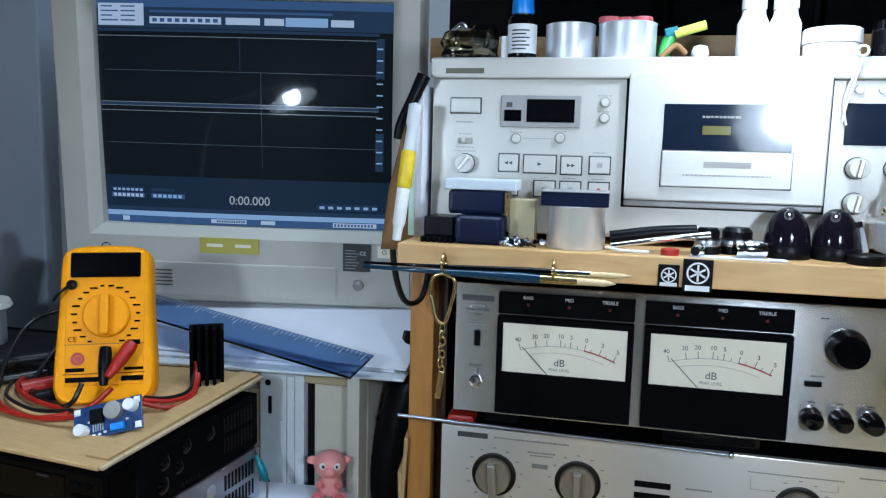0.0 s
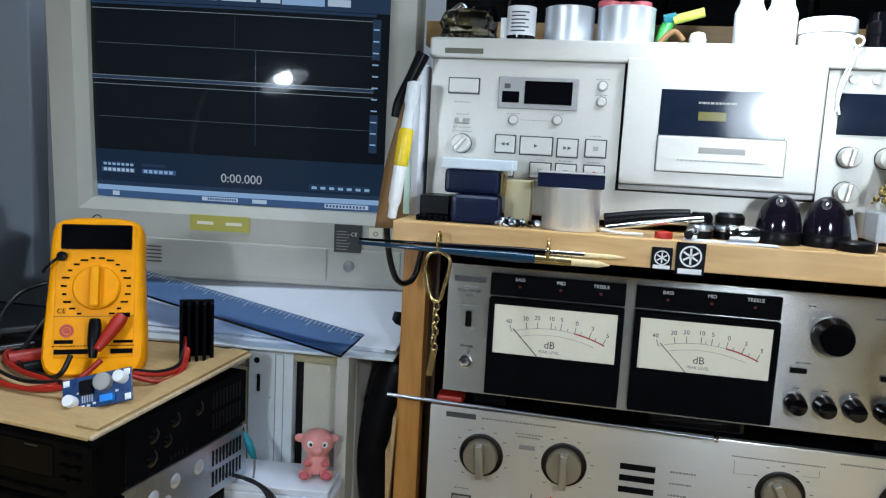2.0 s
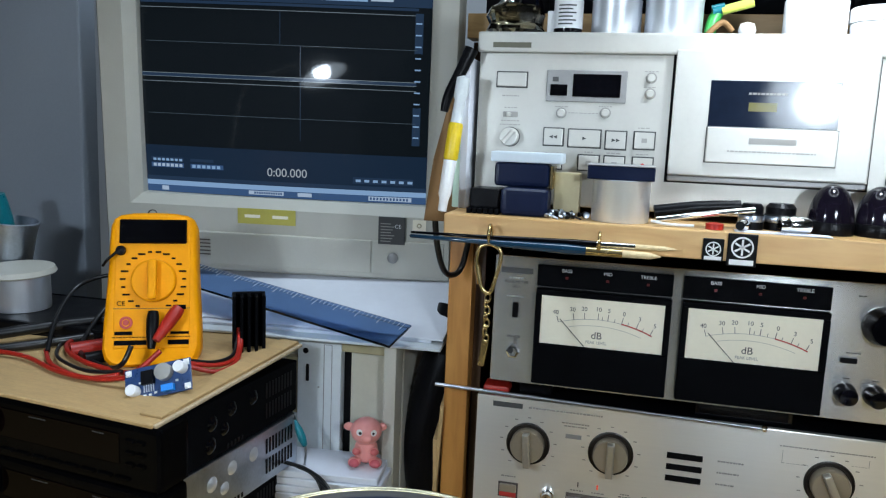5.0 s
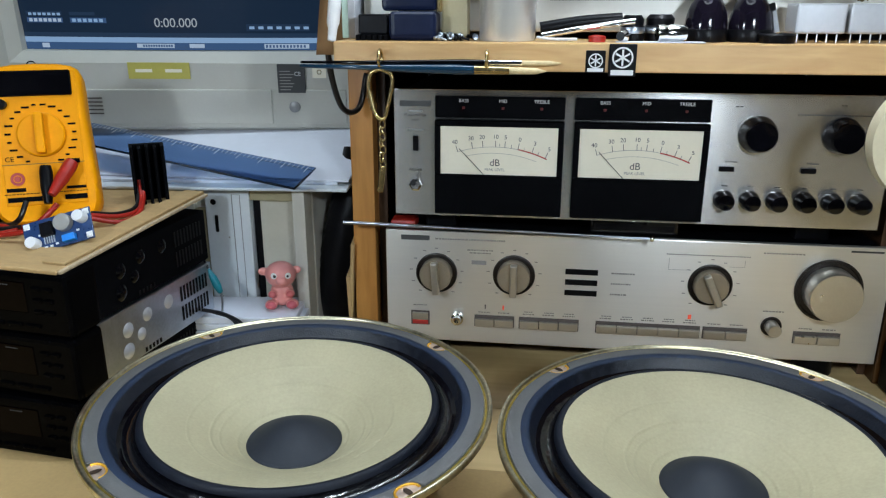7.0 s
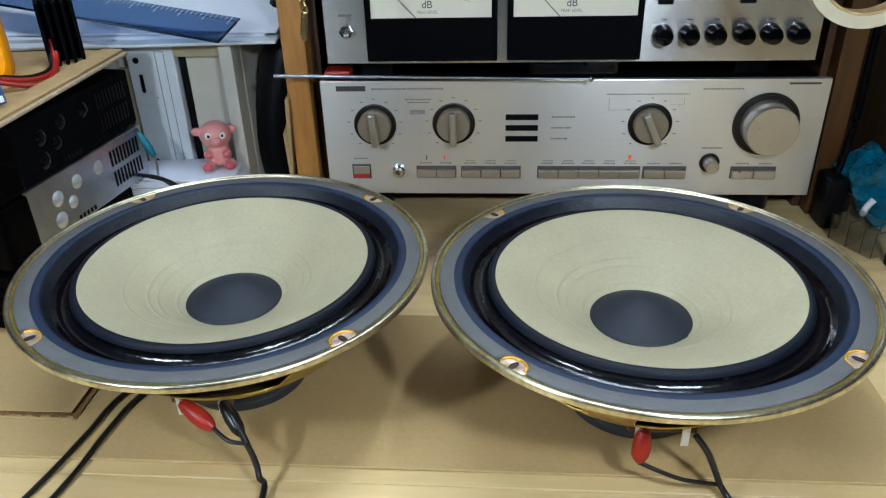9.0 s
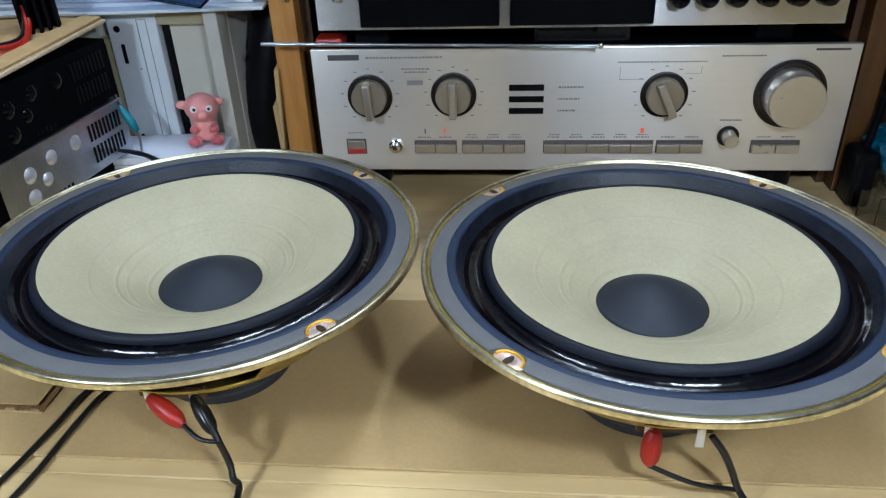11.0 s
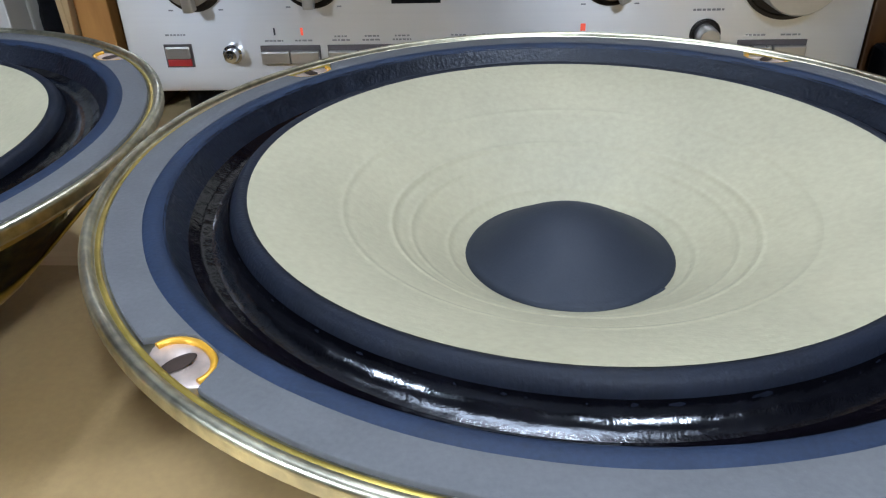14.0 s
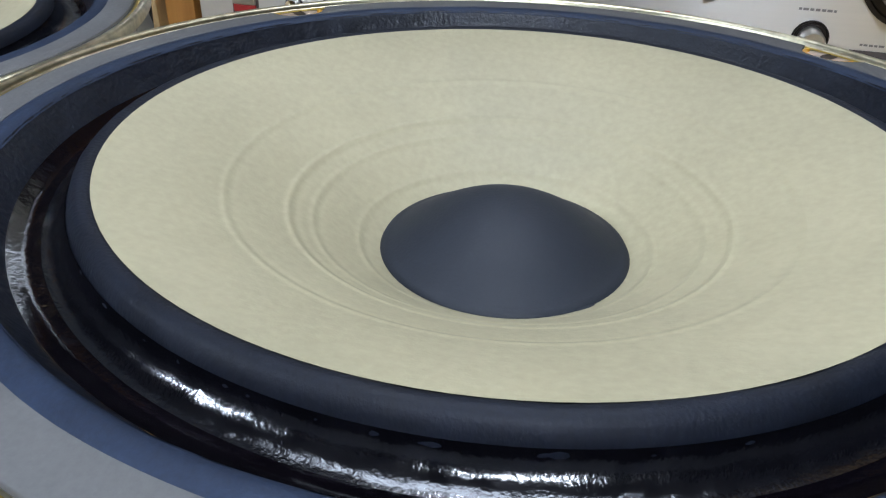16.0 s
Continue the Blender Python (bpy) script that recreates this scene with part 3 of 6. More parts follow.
# tall dark shelf behind the deck
dark = thing("dark_shelf", pose(0, 0, 0), "dark shelf behind the tape deck with a pine rail", "shelf")
# sheet coloured as the shade at the back of this shelf
part("shade_panel", box(-0.0547, 0.62, 0.235, 0.25, 0.3140, 0.80), M_DEEP_SHADE, dark)
part("rail", box(-0.0695, 0.62, 0.205, 0.234, 0.4795, 0.5070, 0.001), M_PINE, dark, "brown pine rail")
part("end_board", box(-0.0680, -0.0550, 0.2355, 0.260, 0.0, 0.4790, 0.001), M_BROWN, dark, "dark brown end board")
part("shelf_plate", box(-0.04, 0.62, 0.05, 0.234, 0.560, 0.566, 0.001), M_BLACK_M, dark)
for i, (x0, x1) in enumerate(((0.02, 0.18), (0.19, 0.33), (0.34, 0.55))):
    part("box_front", box(x0, x1, 0.215, 0.234, 0.5090, 0.5560, 0.002), M_BLACK_M, dark)


# ---- amplifier ----
def pointer_knob(parent, x, z, turn):
    k = part("selector_knob", moved(revolve([(0.0198, 0.0), (0.0198, 0.0008), (0.0186, 0.0012), (0.0176, 0.0002), (0.0145, 0.0002)], 48, "y"), pose(x, 0, z)), M_BROWN_RING, parent, "dark bronze ring round the knob", 40)
    part("knob_body", moved(revolve([(0.0152, 0.0), (0.0152, 0.0085), (0.0144, 0.0098), (0.0, 0.0100)], 48, "y"), pose(x, 0, z)), M_KNOB, k, "champagne knob disc", 35)
    grip = box(-0.0032, 0.0032, -0.0165, -0.0085, -0.0172, 0.0140, 0.0012, 2)
    part("knob_grip", moved(grip, pose(x, 0, z, 0, turn, 0)), M_KNOB_L, k, "pale raised pointer grip")
    return k


M_BROWN_RING = material("dark_bronze_ring", (0.018, 0.013, 0.010), 0.4, metal=0.3, vary=0.1, scale=60)
M_BUTTON = material("champagne_button", (0.58, 0.54, 0.48), 0.3, metal=0.8, vary=0.04, scale=60)
M_AMPPRINT = material("brown_grey_print", (0.24, 0.225, 0.21), 0.6, vary=0)
M_RECESS = material("brown_recess", (0.10, 0.08, 0.07), 0.6, vary=0.1, scale=60)

amp = thing("amplifier", pose(0, 0, 0), "champagne aluminium amplifier with large knobs standing in the rack", "amplifier")
part("faceplate", box(0.0, 0.453, 0.0, 0.006, 0.0255, 0.1370, 0.0008), M_ALU, amp, "brushed champagne aluminium faceplate")
part("case", box(0.008, 0.445, 0.0062, 0.290, 0.0270, 0.1350, 0.001), M_BLACK_M, amp, "black steel case")
for x in (0.04, 0.41):
    for y in (0.03, 0.25):
        part("foot", moved(revolve([(0.016, 0.0), (0.018, 0.004), (0.018, 0.0268), (0.0, 0.0269)], 24), pose(x, y, 0.0)), M_BLACK, amp, smooth=40)
for x, z, turn in ((0.0487, 0.0955, 4), (0.1222, 0.0965, 0), (0.3007, 0.0956, 25)):
    pointer_knob(amp, x, z, -turn)
    for k in range(11):
        a = radians(-140 + 28 * k)
        part("tick", moved(box(-0.0014, 0.0014, -0.0002, 0, -0.0004, 0.0004), pose(x + 0.0245 * math.sin(a), 0, z + 0.0245 * math.cos(a))), M_AMPPRINT, amp)
vol = part("volume_ring", moved(revolve([(0.0290, 0.0), (0.0292, 0.0012), (0.0270, 0.0014), (0.0262, 0.0002), (0.0, 0.0002)], 64, "y"), pose(0.4030, 0, 0.0955)), M_BROWN_RING, amp, "dark bronze volume recess", 40)
part("volume_knob", moved(revolve([(0.0226, 0.0005), (0.0226, 0.0205), (0.0218, 0.0218), (0.0, 0.0222)], 64, "y"), pose(0.4030, 0, 0.0955)), M_KNOB_L, vol, "large champagne volume knob", 35)
part("volume_dot", moved(revolve([(0.0012, 0.0218), (0.0009, 0.0228), (0.0, 0.0229)], 14, "y"), pose(0.3900, 0, 0.0985)), M_CHROME, vol)
bal = part("balance_ring", moved(revolve([(0.0092, 0.0), (0.0092, 0.0010), (0.0084, 0.0010), (0.0080, 0.0002), (0.0, 0.0002)], 32, "y"), pose(0.3587, 0, 0.0582)), M_BROWN_RING, amp, smooth=40)
part("balance_knob", moved(revolve([(0.0062, 0.0), (0.0062, 0.0125), (0.0055, 0.0135), (0.0, 0.0135)], 32, "y"), pose(0.3587, 0, 0.0582)), M_KNOB_L, bal, smooth=35)
pw = part("power_surround", join(box(0.0236, 0.0418, -0.0006, 0, 0.0412, 0.0560, 0.0003, 1)), M_RECESS, amp, "brown recess of the power switch")
part("power_rocker", box(0.0250, 0.0404, -0.0030, -0.0006, 0.0470, 0.0546, 0.0008), M_BUTTON, pw)
part("power_rocker_base", box(0.0250, 0.0404, -0.0018, -0.0006, 0.0422, 0.0468, 0.0006), M_REDPRINT, pw, "red lower half of the power rocker")
jack = part("headphone_socket", moved(revolve([(0.0062, 0.0), (0.0060, 0.0060), (0.0048, 0.0066), (0.0040, 0.0110), (0.0018, 0.0112), (0.0016, 0.0060), (0.0, 0.0060)], 28, "y"), pose(0.0691, 0, 0.0506)), M_CHROME, amp, "chrome headphone plug adapter", 35)
for i, z in enumerate((0.1026, 0.0923, 0.0818)):
    part("indicator_bar", box(0.1700, 0.1998, -0.0005, 0, z - 0.0029, z + 0.0026, 0.0002, 1), M_BLACK, amp, "black slot indicator")
    bar(0.2120, 0.2330 - 0.003 * i, z - 0.0007, z + 0.0007, 0, M_AMPPRINT, amp)
for x0, x1, n in ((0.0856, 0.1238, 2), (0.1283, 0.1849, 3), (0.2006, 0.2962, 5), (0.2985, 0.3385, 2), (0.3787, 0.4198, 2)):
    bed = part("button_bed", box(x0, x1, -0.0005, 0, 0.0424, 0.0545, 0.0003, 1), M_RECESS, amp)
    w = (x1 - x0 - 0.0012) / n
    for k in range(n):
        part("push_button", box(x0 + 0.0009 + k * w, x0 + 0.0003 + (k + 1) * w, -0.0042, -0.0005, 0.0434, 0.0512, 0.0007), M_BUTTON, bed)
        xa = x0 + (k + 0.5) * (x1 - x0) / n
        bar(xa - 0.0060, xa + 0.0055, 0.0568, 0.0578, 0, M_AMPPRINT, amp)
        if n != 2:
            bar(xa - 0.0045, xa + 0.0045, 0.0592, 0.0601, 0, M_AMPPRINT, amp)
bar(0.0148, 0.0420, 0.1275, 0.1322, 0, M_PRINT, amp, "maker_mark")
bar(0.0475, 0.1135, 0.1288, 0.1302, 0, M_AMPPRINT, amp)
bar(0.0780, 0.1020, 0.1190, 0.1202, 0, M_AMPPRINT, amp)
bar(0.0800, 0.1010, 0.1163, 0.1174, 0, M_AMPPRINT, amp)
bar(0.0820, 0.0960, 0.1055, 0.1095, 0, M_AMPPRINT, amp, "tone_switch_mark")
bar(0.2600, 0.3330, 0.1232, 0.1242, 0, M_AMPPRINT, amp)
bar(0.3440, 0.3800, 0.1275, 0.1287, 0, M_AMPPRINT, amp)
bar(0.4170, 0.4440, 0.1318, 0.1335, 0, M_PRINT, amp, "maker_mark")
bar(0.3500, 0.3680, 0.0720, 0.0732, 0, M_AMPPRINT, amp)
bar(0.0260, 0.0390, 0.0612, 0.0622, 0, M_AMPPRINT, amp)
for x0, x1, z0, z1 in ((0.2625, 0.2628, 0.1090, 0.1200), (0.2625, 0.2830, 0.1088, 0.1091), (0.3160, 0.3290, 0.1135, 0.1138), (0.3288, 0.3291, 0.1135, 0.1200)):
    bar(x0, x1, z0, z1, 0, M_AMPPRINT, amp)
bar(0.0953, 0.0963, 0.0608, 0.0652, 0, M_PRINT, amp)
part("pilot_light", box(0.1122, 0.1138, -0.0004, 0, 0.0605, 0.0652, 0.0002, 1), M_LED_O, amp)
part("pilot_light", box(0.2842, 0.2872, -0.0004, 0, 0.0610, 0.0655, 0.0002, 1), M_LED_O, amp)


# ---- peak meter ----
TY = -0.012
meter = thing("peak_meter", pose(0, TY, 0), "brushed steel peak level meter with two ivory dials", "audio meter")
part("faceplate", box(0.0125, 0.4295, 0, 0.004, 0.1560, 0.2690, 0.0006), M_ALU_T, meter, "brushed steel faceplate")
part("case", box(0.018, 0.424, 0.0042, 0.280, 0.1600, 0.2660, 0.001), M_BLACK_M, meter)
for x in (0.05, 0.39):
    for y in (0.05, 0.25):
        part("foot", box(x - 0.015, x + 0.015, y - 0.015, y + 0.015, 0.1352, 0.1599, 0.002), M_BLACK, meter)
part("slip_pad", box(0.19, 0.27, 0.02, 0.05, 0.1372, 0.1558, 0.004), M_BLACK_G, meter)


def dial(x0, number):
    """One meter: a lamp strip, a black bezel and a lit ivory scale with its needle."""
    w = 0.1120
    strip = part("lamp_strip", box(x0, x0 + w, -0.0045, 0, 0.2455, 0.2640, 0.0005, 1), M_BLACK_M, meter, "black strip with red lamps")
    for k, text in enumerate(("BASS", "MID", "TREBLE")):
        x = x0 + (0.025, 0.059, 0.092)[k]
        lettering(text, 0.0040, M_WHITEPRINT, strip, x, -0.0047, 0.2600)
        part("lamp_lens", box(x - 0.0012, x + 0.0012, -0.0052, -0.0045, 0.2530, 0.2552, 0.0003, 1), M_LED_OFF, strip)
    bezel = part("meter_bezel", join(
        box(x0, x0 + w, -0.0090, 0, 0.1600, 0.1960, 0.0008, 1),
        box(x0, x0 + w, -0.0090, 0, 0.2385, 0.2440, 0.0008, 1),
        box(x0, x0 + 0.0050, -0.0090, 0, 0.1960, 0.2385, 0.0004, 1),
        box(x0 + w - 0.0050, x0 + w, -0.0090, 0, 0.1960, 0.2385, 0.0004, 1)), M_BLACK_M, meter, "black meter bezel")
    face = part("scale_plate", box(x0 + 0.0050, x0 + w - 0.0050, -0.0070, 0, 0.1962, 0.2383), M_SCALE, meter, "ivory meter scale with red end")
    xs, ww, y = x0 + 0.0050, w - 0.010, -0.0071
    cx, cz, rad = xs + 0.47 * ww, 0.1130, 0.1100
    for text, u, l in (("40", 0.145, 1), ("30", 0.275, 1), ("20", 0.365, 1), ("10", 0.475, 1), ("5", 0.555, 1), ("0", 0.670, 1), ("3", 0.790, 1), ("5", 0.905, 1)):
        a = math.asin((u - 0.47) * ww / rad)
        lettering(text, 0.0050, M_PRINT, face, cx + (rad + 0.0068) * math.sin(a), y, cz + (rad + 0.0068) * math.cos(a), name="scale_number")
        part("scale_tick", moved(box(-0.00025, 0.00025, -0.0002, 0, rad - 0.002, rad + 0.0035), pose(cx, y, cz, 0, math.degrees(a), 0)), M_PRINT, face)
    for u in (0.51, 0.61, 0.72, 0.84):
        a = math.asin((u - 0.47) * ww / rad)
        part("scale_tick", moved(box(-0.00018, 0.00018, -0.0002, 0, rad - 0.002, rad + 0.001), pose(cx, y, cz, 0, math.degrees(a), 0)), M_PRINT, face)
    for r, u0, u1, mat, th in ((rad - 0.002, 0.145, 0.67, M_GREYPRINT, 0.00018), (rad - 0.0020, 0.67, 0.92, M_REDPRINT, 0.00055), (rad - 0.0075, 0.2, 0.85, M_GREYPRINT, 0.00015)):
        bm = bmesh.new()
        n = 24
        a0, a1 = math.asin((u0 - 0.47) * ww / rad), math.asin((u1 - 0.47) * ww / rad)
        v = [[bm.verts.new((cx + q * math.sin(a0 + (a1 - a0) * i / n), y - 0.0001, cz + q * math.cos(a0 + (a1 - a0) * i / n))) for q in (r - th, r + th)] for i in range(n + 1)]
        for p, q in zip(v, v[1:]):
            bm.faces.new((p[0], p[1], q[1], q[0]))
        part("scale_arc", bm, mat, face)
    lettering("dB", 0.0085, M_PRINT, face, cx, y, 0.2068)
    lettering("PEAK LEVEL", 0.0034, M_AMPPRINT, face, cx, y, 0.2008)
    part("needle", moved(box(-0.00028, 0.00028, -0.0012, -0.0008, 0.0, 0.0310), pose(xs + 0.375 * ww, y, 0.1966, 0, -44, 0)), M_PRINT, face, "black needle resting at the low end")


M_LED_OFF = material("unlit_red_lamp", (0.10, 0.008, 0.008), 0.3, vary=0)
dial(0.0500, 1)
dial(0.1702, 2)


def round_knob(parent, x, z, r, h, name):
    k = part(name, moved(revolve([(r * 1.02, 0.0), (r * 1.04, 0.002), (r * 0.98, 0.004), (r * 0.90, h * 0.8), (r * 0.80, h), (r * 0.3, h * 1.02), (0.0, h * 1.02)], 36, "y"), pose(x, 0, z)), M_BLACK_G, parent, "glossy black knob", 40)


for x in (0.3218, 0.3888):
    round_knob(meter, x, 0.2358, 0.0150, 0.017, "range_knob")
for x in (0.3003, 0.3218, 0.3436, 0.3665, 0.3885, 0.4102):
    round_knob(meter, x, 0.1790, 0.0082, 0.014, "trim_knob")
    bar(x - 0.0025, x + 0.0025, 0.1905, 0.1913, 0, M_PRINT, meter)
for x in (0.3001, 0.3664):
    part("slide_switch", box(x - 0.0062, x + 0.0062, -0.0022, 0, 0.2037, 0.2080, 0.0005, 1), M_BLACK, meter)
    bar(x - 0.002, x + 0.009, 0.2115, 0.2123, 0, M_PRINT, meter)
for x0, x1, z in ((0.302, 0.308, 0.2580), (0.352, 0.412, 0.2520), (0.385, 0.390, 0.2600)):
    bar(x0, x1, z, z + 0.0009, 0, M_PRINT, meter)
part("slide_switch", box(0.0295, 0.0345, -0.0022, 0, 0.2150, 0.2285, 0.0005, 1), M_BLACK, meter)
sw = part("power_toggle", moved(revolve([(0.0060, 0.0), (0.0058, 0.0030), (0.0042, 0.0036), (0.0040, 0.0)], 6, "y"), pose(0.0316, 0, 0.1840)), M_CHROME, meter, "chrome toggle switch")
part("toggle_lever", tube([(0.0316, -0.003, 0.1840), (0.0316, -0.0150, 0.1885)], 0.0014, 10, 0.0024), M_CHROME, sw, smooth=50)
lettering("POWER", 0.0034, M_PRINT, meter, 0.0316, -0.0001, 0.1972)
lettering("PEAK METER", 0.0036, M_PRINT, meter, 0.0316, -0.0001, 0.2462)
lettering("UNIT", 0.0030, M_PRINT, meter, 0.0316, -0.0001, 0.2420)
bar(0.0180, 0.0455, 0.2540, 0.2590, 0, M_PRINT, meter, "maker_mark")
bar(0.0255, 0.0380, 0.2492, 0.2505, 0, M_GREYPRINT, meter)
bar(0.0240, 0.0390, 0.2330, 0.2340, 0, M_GREYPRINT, meter)

# telescopic aerial lying across the amplifier
aerial = thing("telescopic_aerial", pose(0, 0, 0), "chrome telescopic aerial lying across the top of the amplifier", "aerial")
a, b = Vector((-0.0370, -0.014, 0.1462)), Vector((0.2430, -0.018, 0.1428))
for k, r in enumerate((0.0016, 0.0013, 0.0010)):
    part("section", tube([a.lerp(b, k / 3), a.lerp(b, (k + 1) / 3)], r, 12), M_STEEL, aerial, smooth=50)
part("tip", moved(revolve([(0.0, -0.003), (0.002, -0.002), (0.0024, 0.0), (0.002, 0.002), (0.0, 0.003)], 14), Matrix.Translation(b)), M_CHROME, aerial, smooth=60)
tagged(part("red_cloth", box(0.004, 0.028, 0.004, 0.026, 0.1372, 0.1450, 0.0025), M_RED), "small folded red cloth lying on the amplifier", "cloth")


# ---- tape deck ----
SY = -0.062
M_OLIVE = material("olive_print", (0.10, 0.095, 0.06), 0.5, vary=0)
M_WINDOW = material("smoked_blue_window", (0.008, 0.013, 0.026), 0.075, vary=0.15, scale=40, spec=0.35, spread=0.015)
deck = thing("cassette_deck", pose(0, SY, 0), "champagne cassette deck with central door on the pine shelf", "cassette deck")
part("chassis", box(0.004, 0.428, 0.010, 0.200, 0.3210, 0.4460, 0.001), M_SONY_D, deck)
part("front_panel", box(0.0, 0.430, 0.0, 0.010, 0.3190, 0.4350, 0.0010), M_SONY, deck, "champagne painted front panel")
part("top_rail", box(-0.0015, 0.4315, -0.0035, 0.012, 0.4352, 0.4505, 0.0016), M_SONY, deck, "rounded top edge of the front panel")
for x in (0.04, 0.39):
    for y in (0.03, 0.17):
        part("foot", moved(revolve([(0.012, 0.0), (0.013, 0.006), (0.0, 0.0075)], 20), pose(x, y, 0.3137)), M_BLACK, deck, smooth=40)
bar(0.0105, 0.0400, 0.4385, 0.4425, -0.0035, M_OLIVE, deck, "maker_mark")


def deck_button(x0, x1, z0, z1, sign=None):
    fr = part("button_frame", box(x0, x1, -0.0008, 0, z0, z1, 0.0003, 1), M_PRINT, deck)
    b = part("push_button", box(x0 + 0.0010, x1 - 0.0010, -0.0032, -0.0008, z0 + 0.0010, z1 - 0.0010, 0.0006), M_SONY, fr)
    x, z = (x0 + x1) / 2, (z0 + z1) / 2
    if sign == "stop":
        part("symbol", box(x - 0.002, x + 0.002, -0.0034, -0.0032, z - 0.0016, z + 0.0016), M_GREYPRINT, b)
    elif sign == "rec":
        part("symbol", moved(revolve([(0.0016, 0.0), (0.0, 0.0003)], 16, "y"), pose(x, -0.0032, z)), M_REDPRINT, b)
    elif sign:
        for q in range(len(sign)):
            s = 1 if sign[0] == ">" else -1
            xa = x + (q - (len(sign) - 1) / 2) * 0.0032
            bm = bmesh.new()
            bm.faces.new([bm.verts.new((xa + s * dx, -0.0034, z + dz)) for dx, dz in ((-0.0014, -0.0014), (0.0016, 0.0), (-0.0014, 0.0014))])
            part("symbol", bm, M_PRINT, b)


deck_button(0.0140, 0.0385, 0.4085, 0.4210)
bar(0.0190, 0.0320, 0.4020, 0.4030, 0, M_GREYPRINT, deck)
win = part("display_frame", box(0.0530, 0.1130, -0.0012, 0, 0.3990, 0.4228, 0.0006, 1), M_SONY_D, deck, "grey display frame")
part("display_window", box(0.0730, 0.1085, -0.0018, -0.0012, 0.4030, 0.4200, 0.0003, 1), M_BLACK_G, win)
part("display_window", box(0.0560, 0.0690, -0.0018, -0.0012, 0.4035, 0.4120, 0.0003, 1), M_BLACK_G, win)
bar(0.0575, 0.0620, 0.4140, 0.4175, -0.0012, M_PRINT, win)
for x, z in ((0.1302, 0.4180), (0.1302, 0.4065), (0.0655, 0.3905), (0.0985, 0.3915)):
    part("button_ring", moved(revolve([(0.0042, 0.0), (0.0042, 0.0006), (0.0030, 0.0006)], 20, "y"), pose(x, 0, z)), M_GREYPRINT, deck)
    part("small_button", moved(revolve([(0.0032, 0.0), (0.0031, 0.0020), (0.0026, 0.0026), (0.0, 0.0026)], 20, "y"), pose(x, 0, z)), M_SONY, deck, smooth=40)
    bar(x - 0.005, x + 0.005, z + 0.0045, z + 0.0052, 0, M_GREYPRINT, deck)
bar(0.0710, 0.0930, 0.3906, 0.3912, 0, M_GREYPRINT, deck)
part("timer_switch", box(0.0205, 0.0320, -0.0010, 0, 0.3860, 0.3905, 0.0004, 1), M_GREYPRINT, deck)
part("timer_slider", box(0.0235, 0.0270, -0.0040, -0.0010, 0.3865, 0.3900, 0.0006, 1), M_SONY, deck)
for w, z in ((0.0100, 0.3930), (0.0140, 0.3830), (0.0160, 0.3800)):
    bar(0.0262 - w / 2, 0.0262 + w / 2, z, z + 0.0008, 0, M_GREYPRINT, deck)


def deck_knob(x, z, r, turn):
    k = part("dial_knob", moved(revolve([(r, 0.0), (r, 0.0090), (r * 0.92, 0.0102), (0.0, 0.0104)], 36, "y"), pose(x, 0, z)), M_SONY, deck, smooth=35)
    part("knob_edge", moved(revolve([(r * 1.08, 0.0), (r * 1.10, 0.0012), (r * 1.01, 0.0012)], 36, "y"), pose(x, 0, z)), M_PRINT, k)
    part("knob_grip", moved(box(-r * 0.22, r * 0.22, -0.0130, -0.0100, -r * 0.9, r * 0.9, 0.0006, 1), pose(x, 0, z, 0, turn, 0)), M_KNOB_L, k)


deck_knob(0.0270, 0.3710, 0.0070, 40)
for x, z in ((0.3025, 0.3749), (0.3270, 0.3752), (0.3515, 0.3752), (0.3027, 0.3505)):
    deck_knob(x, z, 0.0070, 10)
deck_button(0.0526, 0.0688, 0.3650, 0.3795, "<<")
deck_button(0.0715, 0.0970, 0.3645, 0.3792, ">")
deck_button(0.0995, 0.1160, 0.3640, 0.3788, ">>")
deck_button(0.1205, 0.1368, 0.3650, 0.3790, "stop")
deck_button(0.0526, 0.0688, 0.3470, 0.3600, "stop")
deck_button(0.0800, 0.0970, 0.3470, 0.3600, "stop")
deck_button(0.0995, 0.1160, 0.3470, 0.3600, "stop")
deck_button(0.1205, 0.1368, 0.3470, 0.3600, "rec")
for x0, x1, z in ((0.0850, 0.0920, 0.3612), (0.1015, 0.1120, 0.3612), (0.1235, 0.1330, 0.3808), (0.1235, 0.1330, 0.3612)):
    bar(x0, x1, z, z + 0.0008, 0, M_GREYPRINT, deck)
gap = part("door_gap", box(0.1452, 0.2842, -0.0006, 0, 0.3420, 0.4405, 0.0003, 1), M_BLACK, deck)
door = part("loading_door", box(0.1470, 0.2824, -0.0060, -0.0006, 0.3478, 0.4386, 0.0012), M_SONY, deck, "thick champagne cassette door")
part("door_sill", box(0.1472, 0.2822, -0.0035, -0.0006, 0.3434, 0.3474, 0.0006, 1), M_SONY_D, door)
part("cassette_window", box(0.1722, 0.2590, -0.0066, -0.0060, 0.3845, 0.4172, 0.0003, 1), M_WINDOW, door, "dark glossy cassette window")
# the label emits faintly in place of light reaching it behind the window
part("cassette_label", box(0.1990, 0.2180, -0.0069, -0.0066, 0.3958, 0.4020), glow("yellow_label_glow", (0.55, 0.55, 0.03), 0.35), door, "yellow label seen in the window, its brightness made by a glow")
bar(0.1985, 0.2240, 0.4075, 0.4090, -0.0066, M_GREYPRINT, door)
part("plate_gap", box(0.1717, 0.2605, -0.0064, -0.0060, 0.3580, 0.3842), M_PRINT, door)
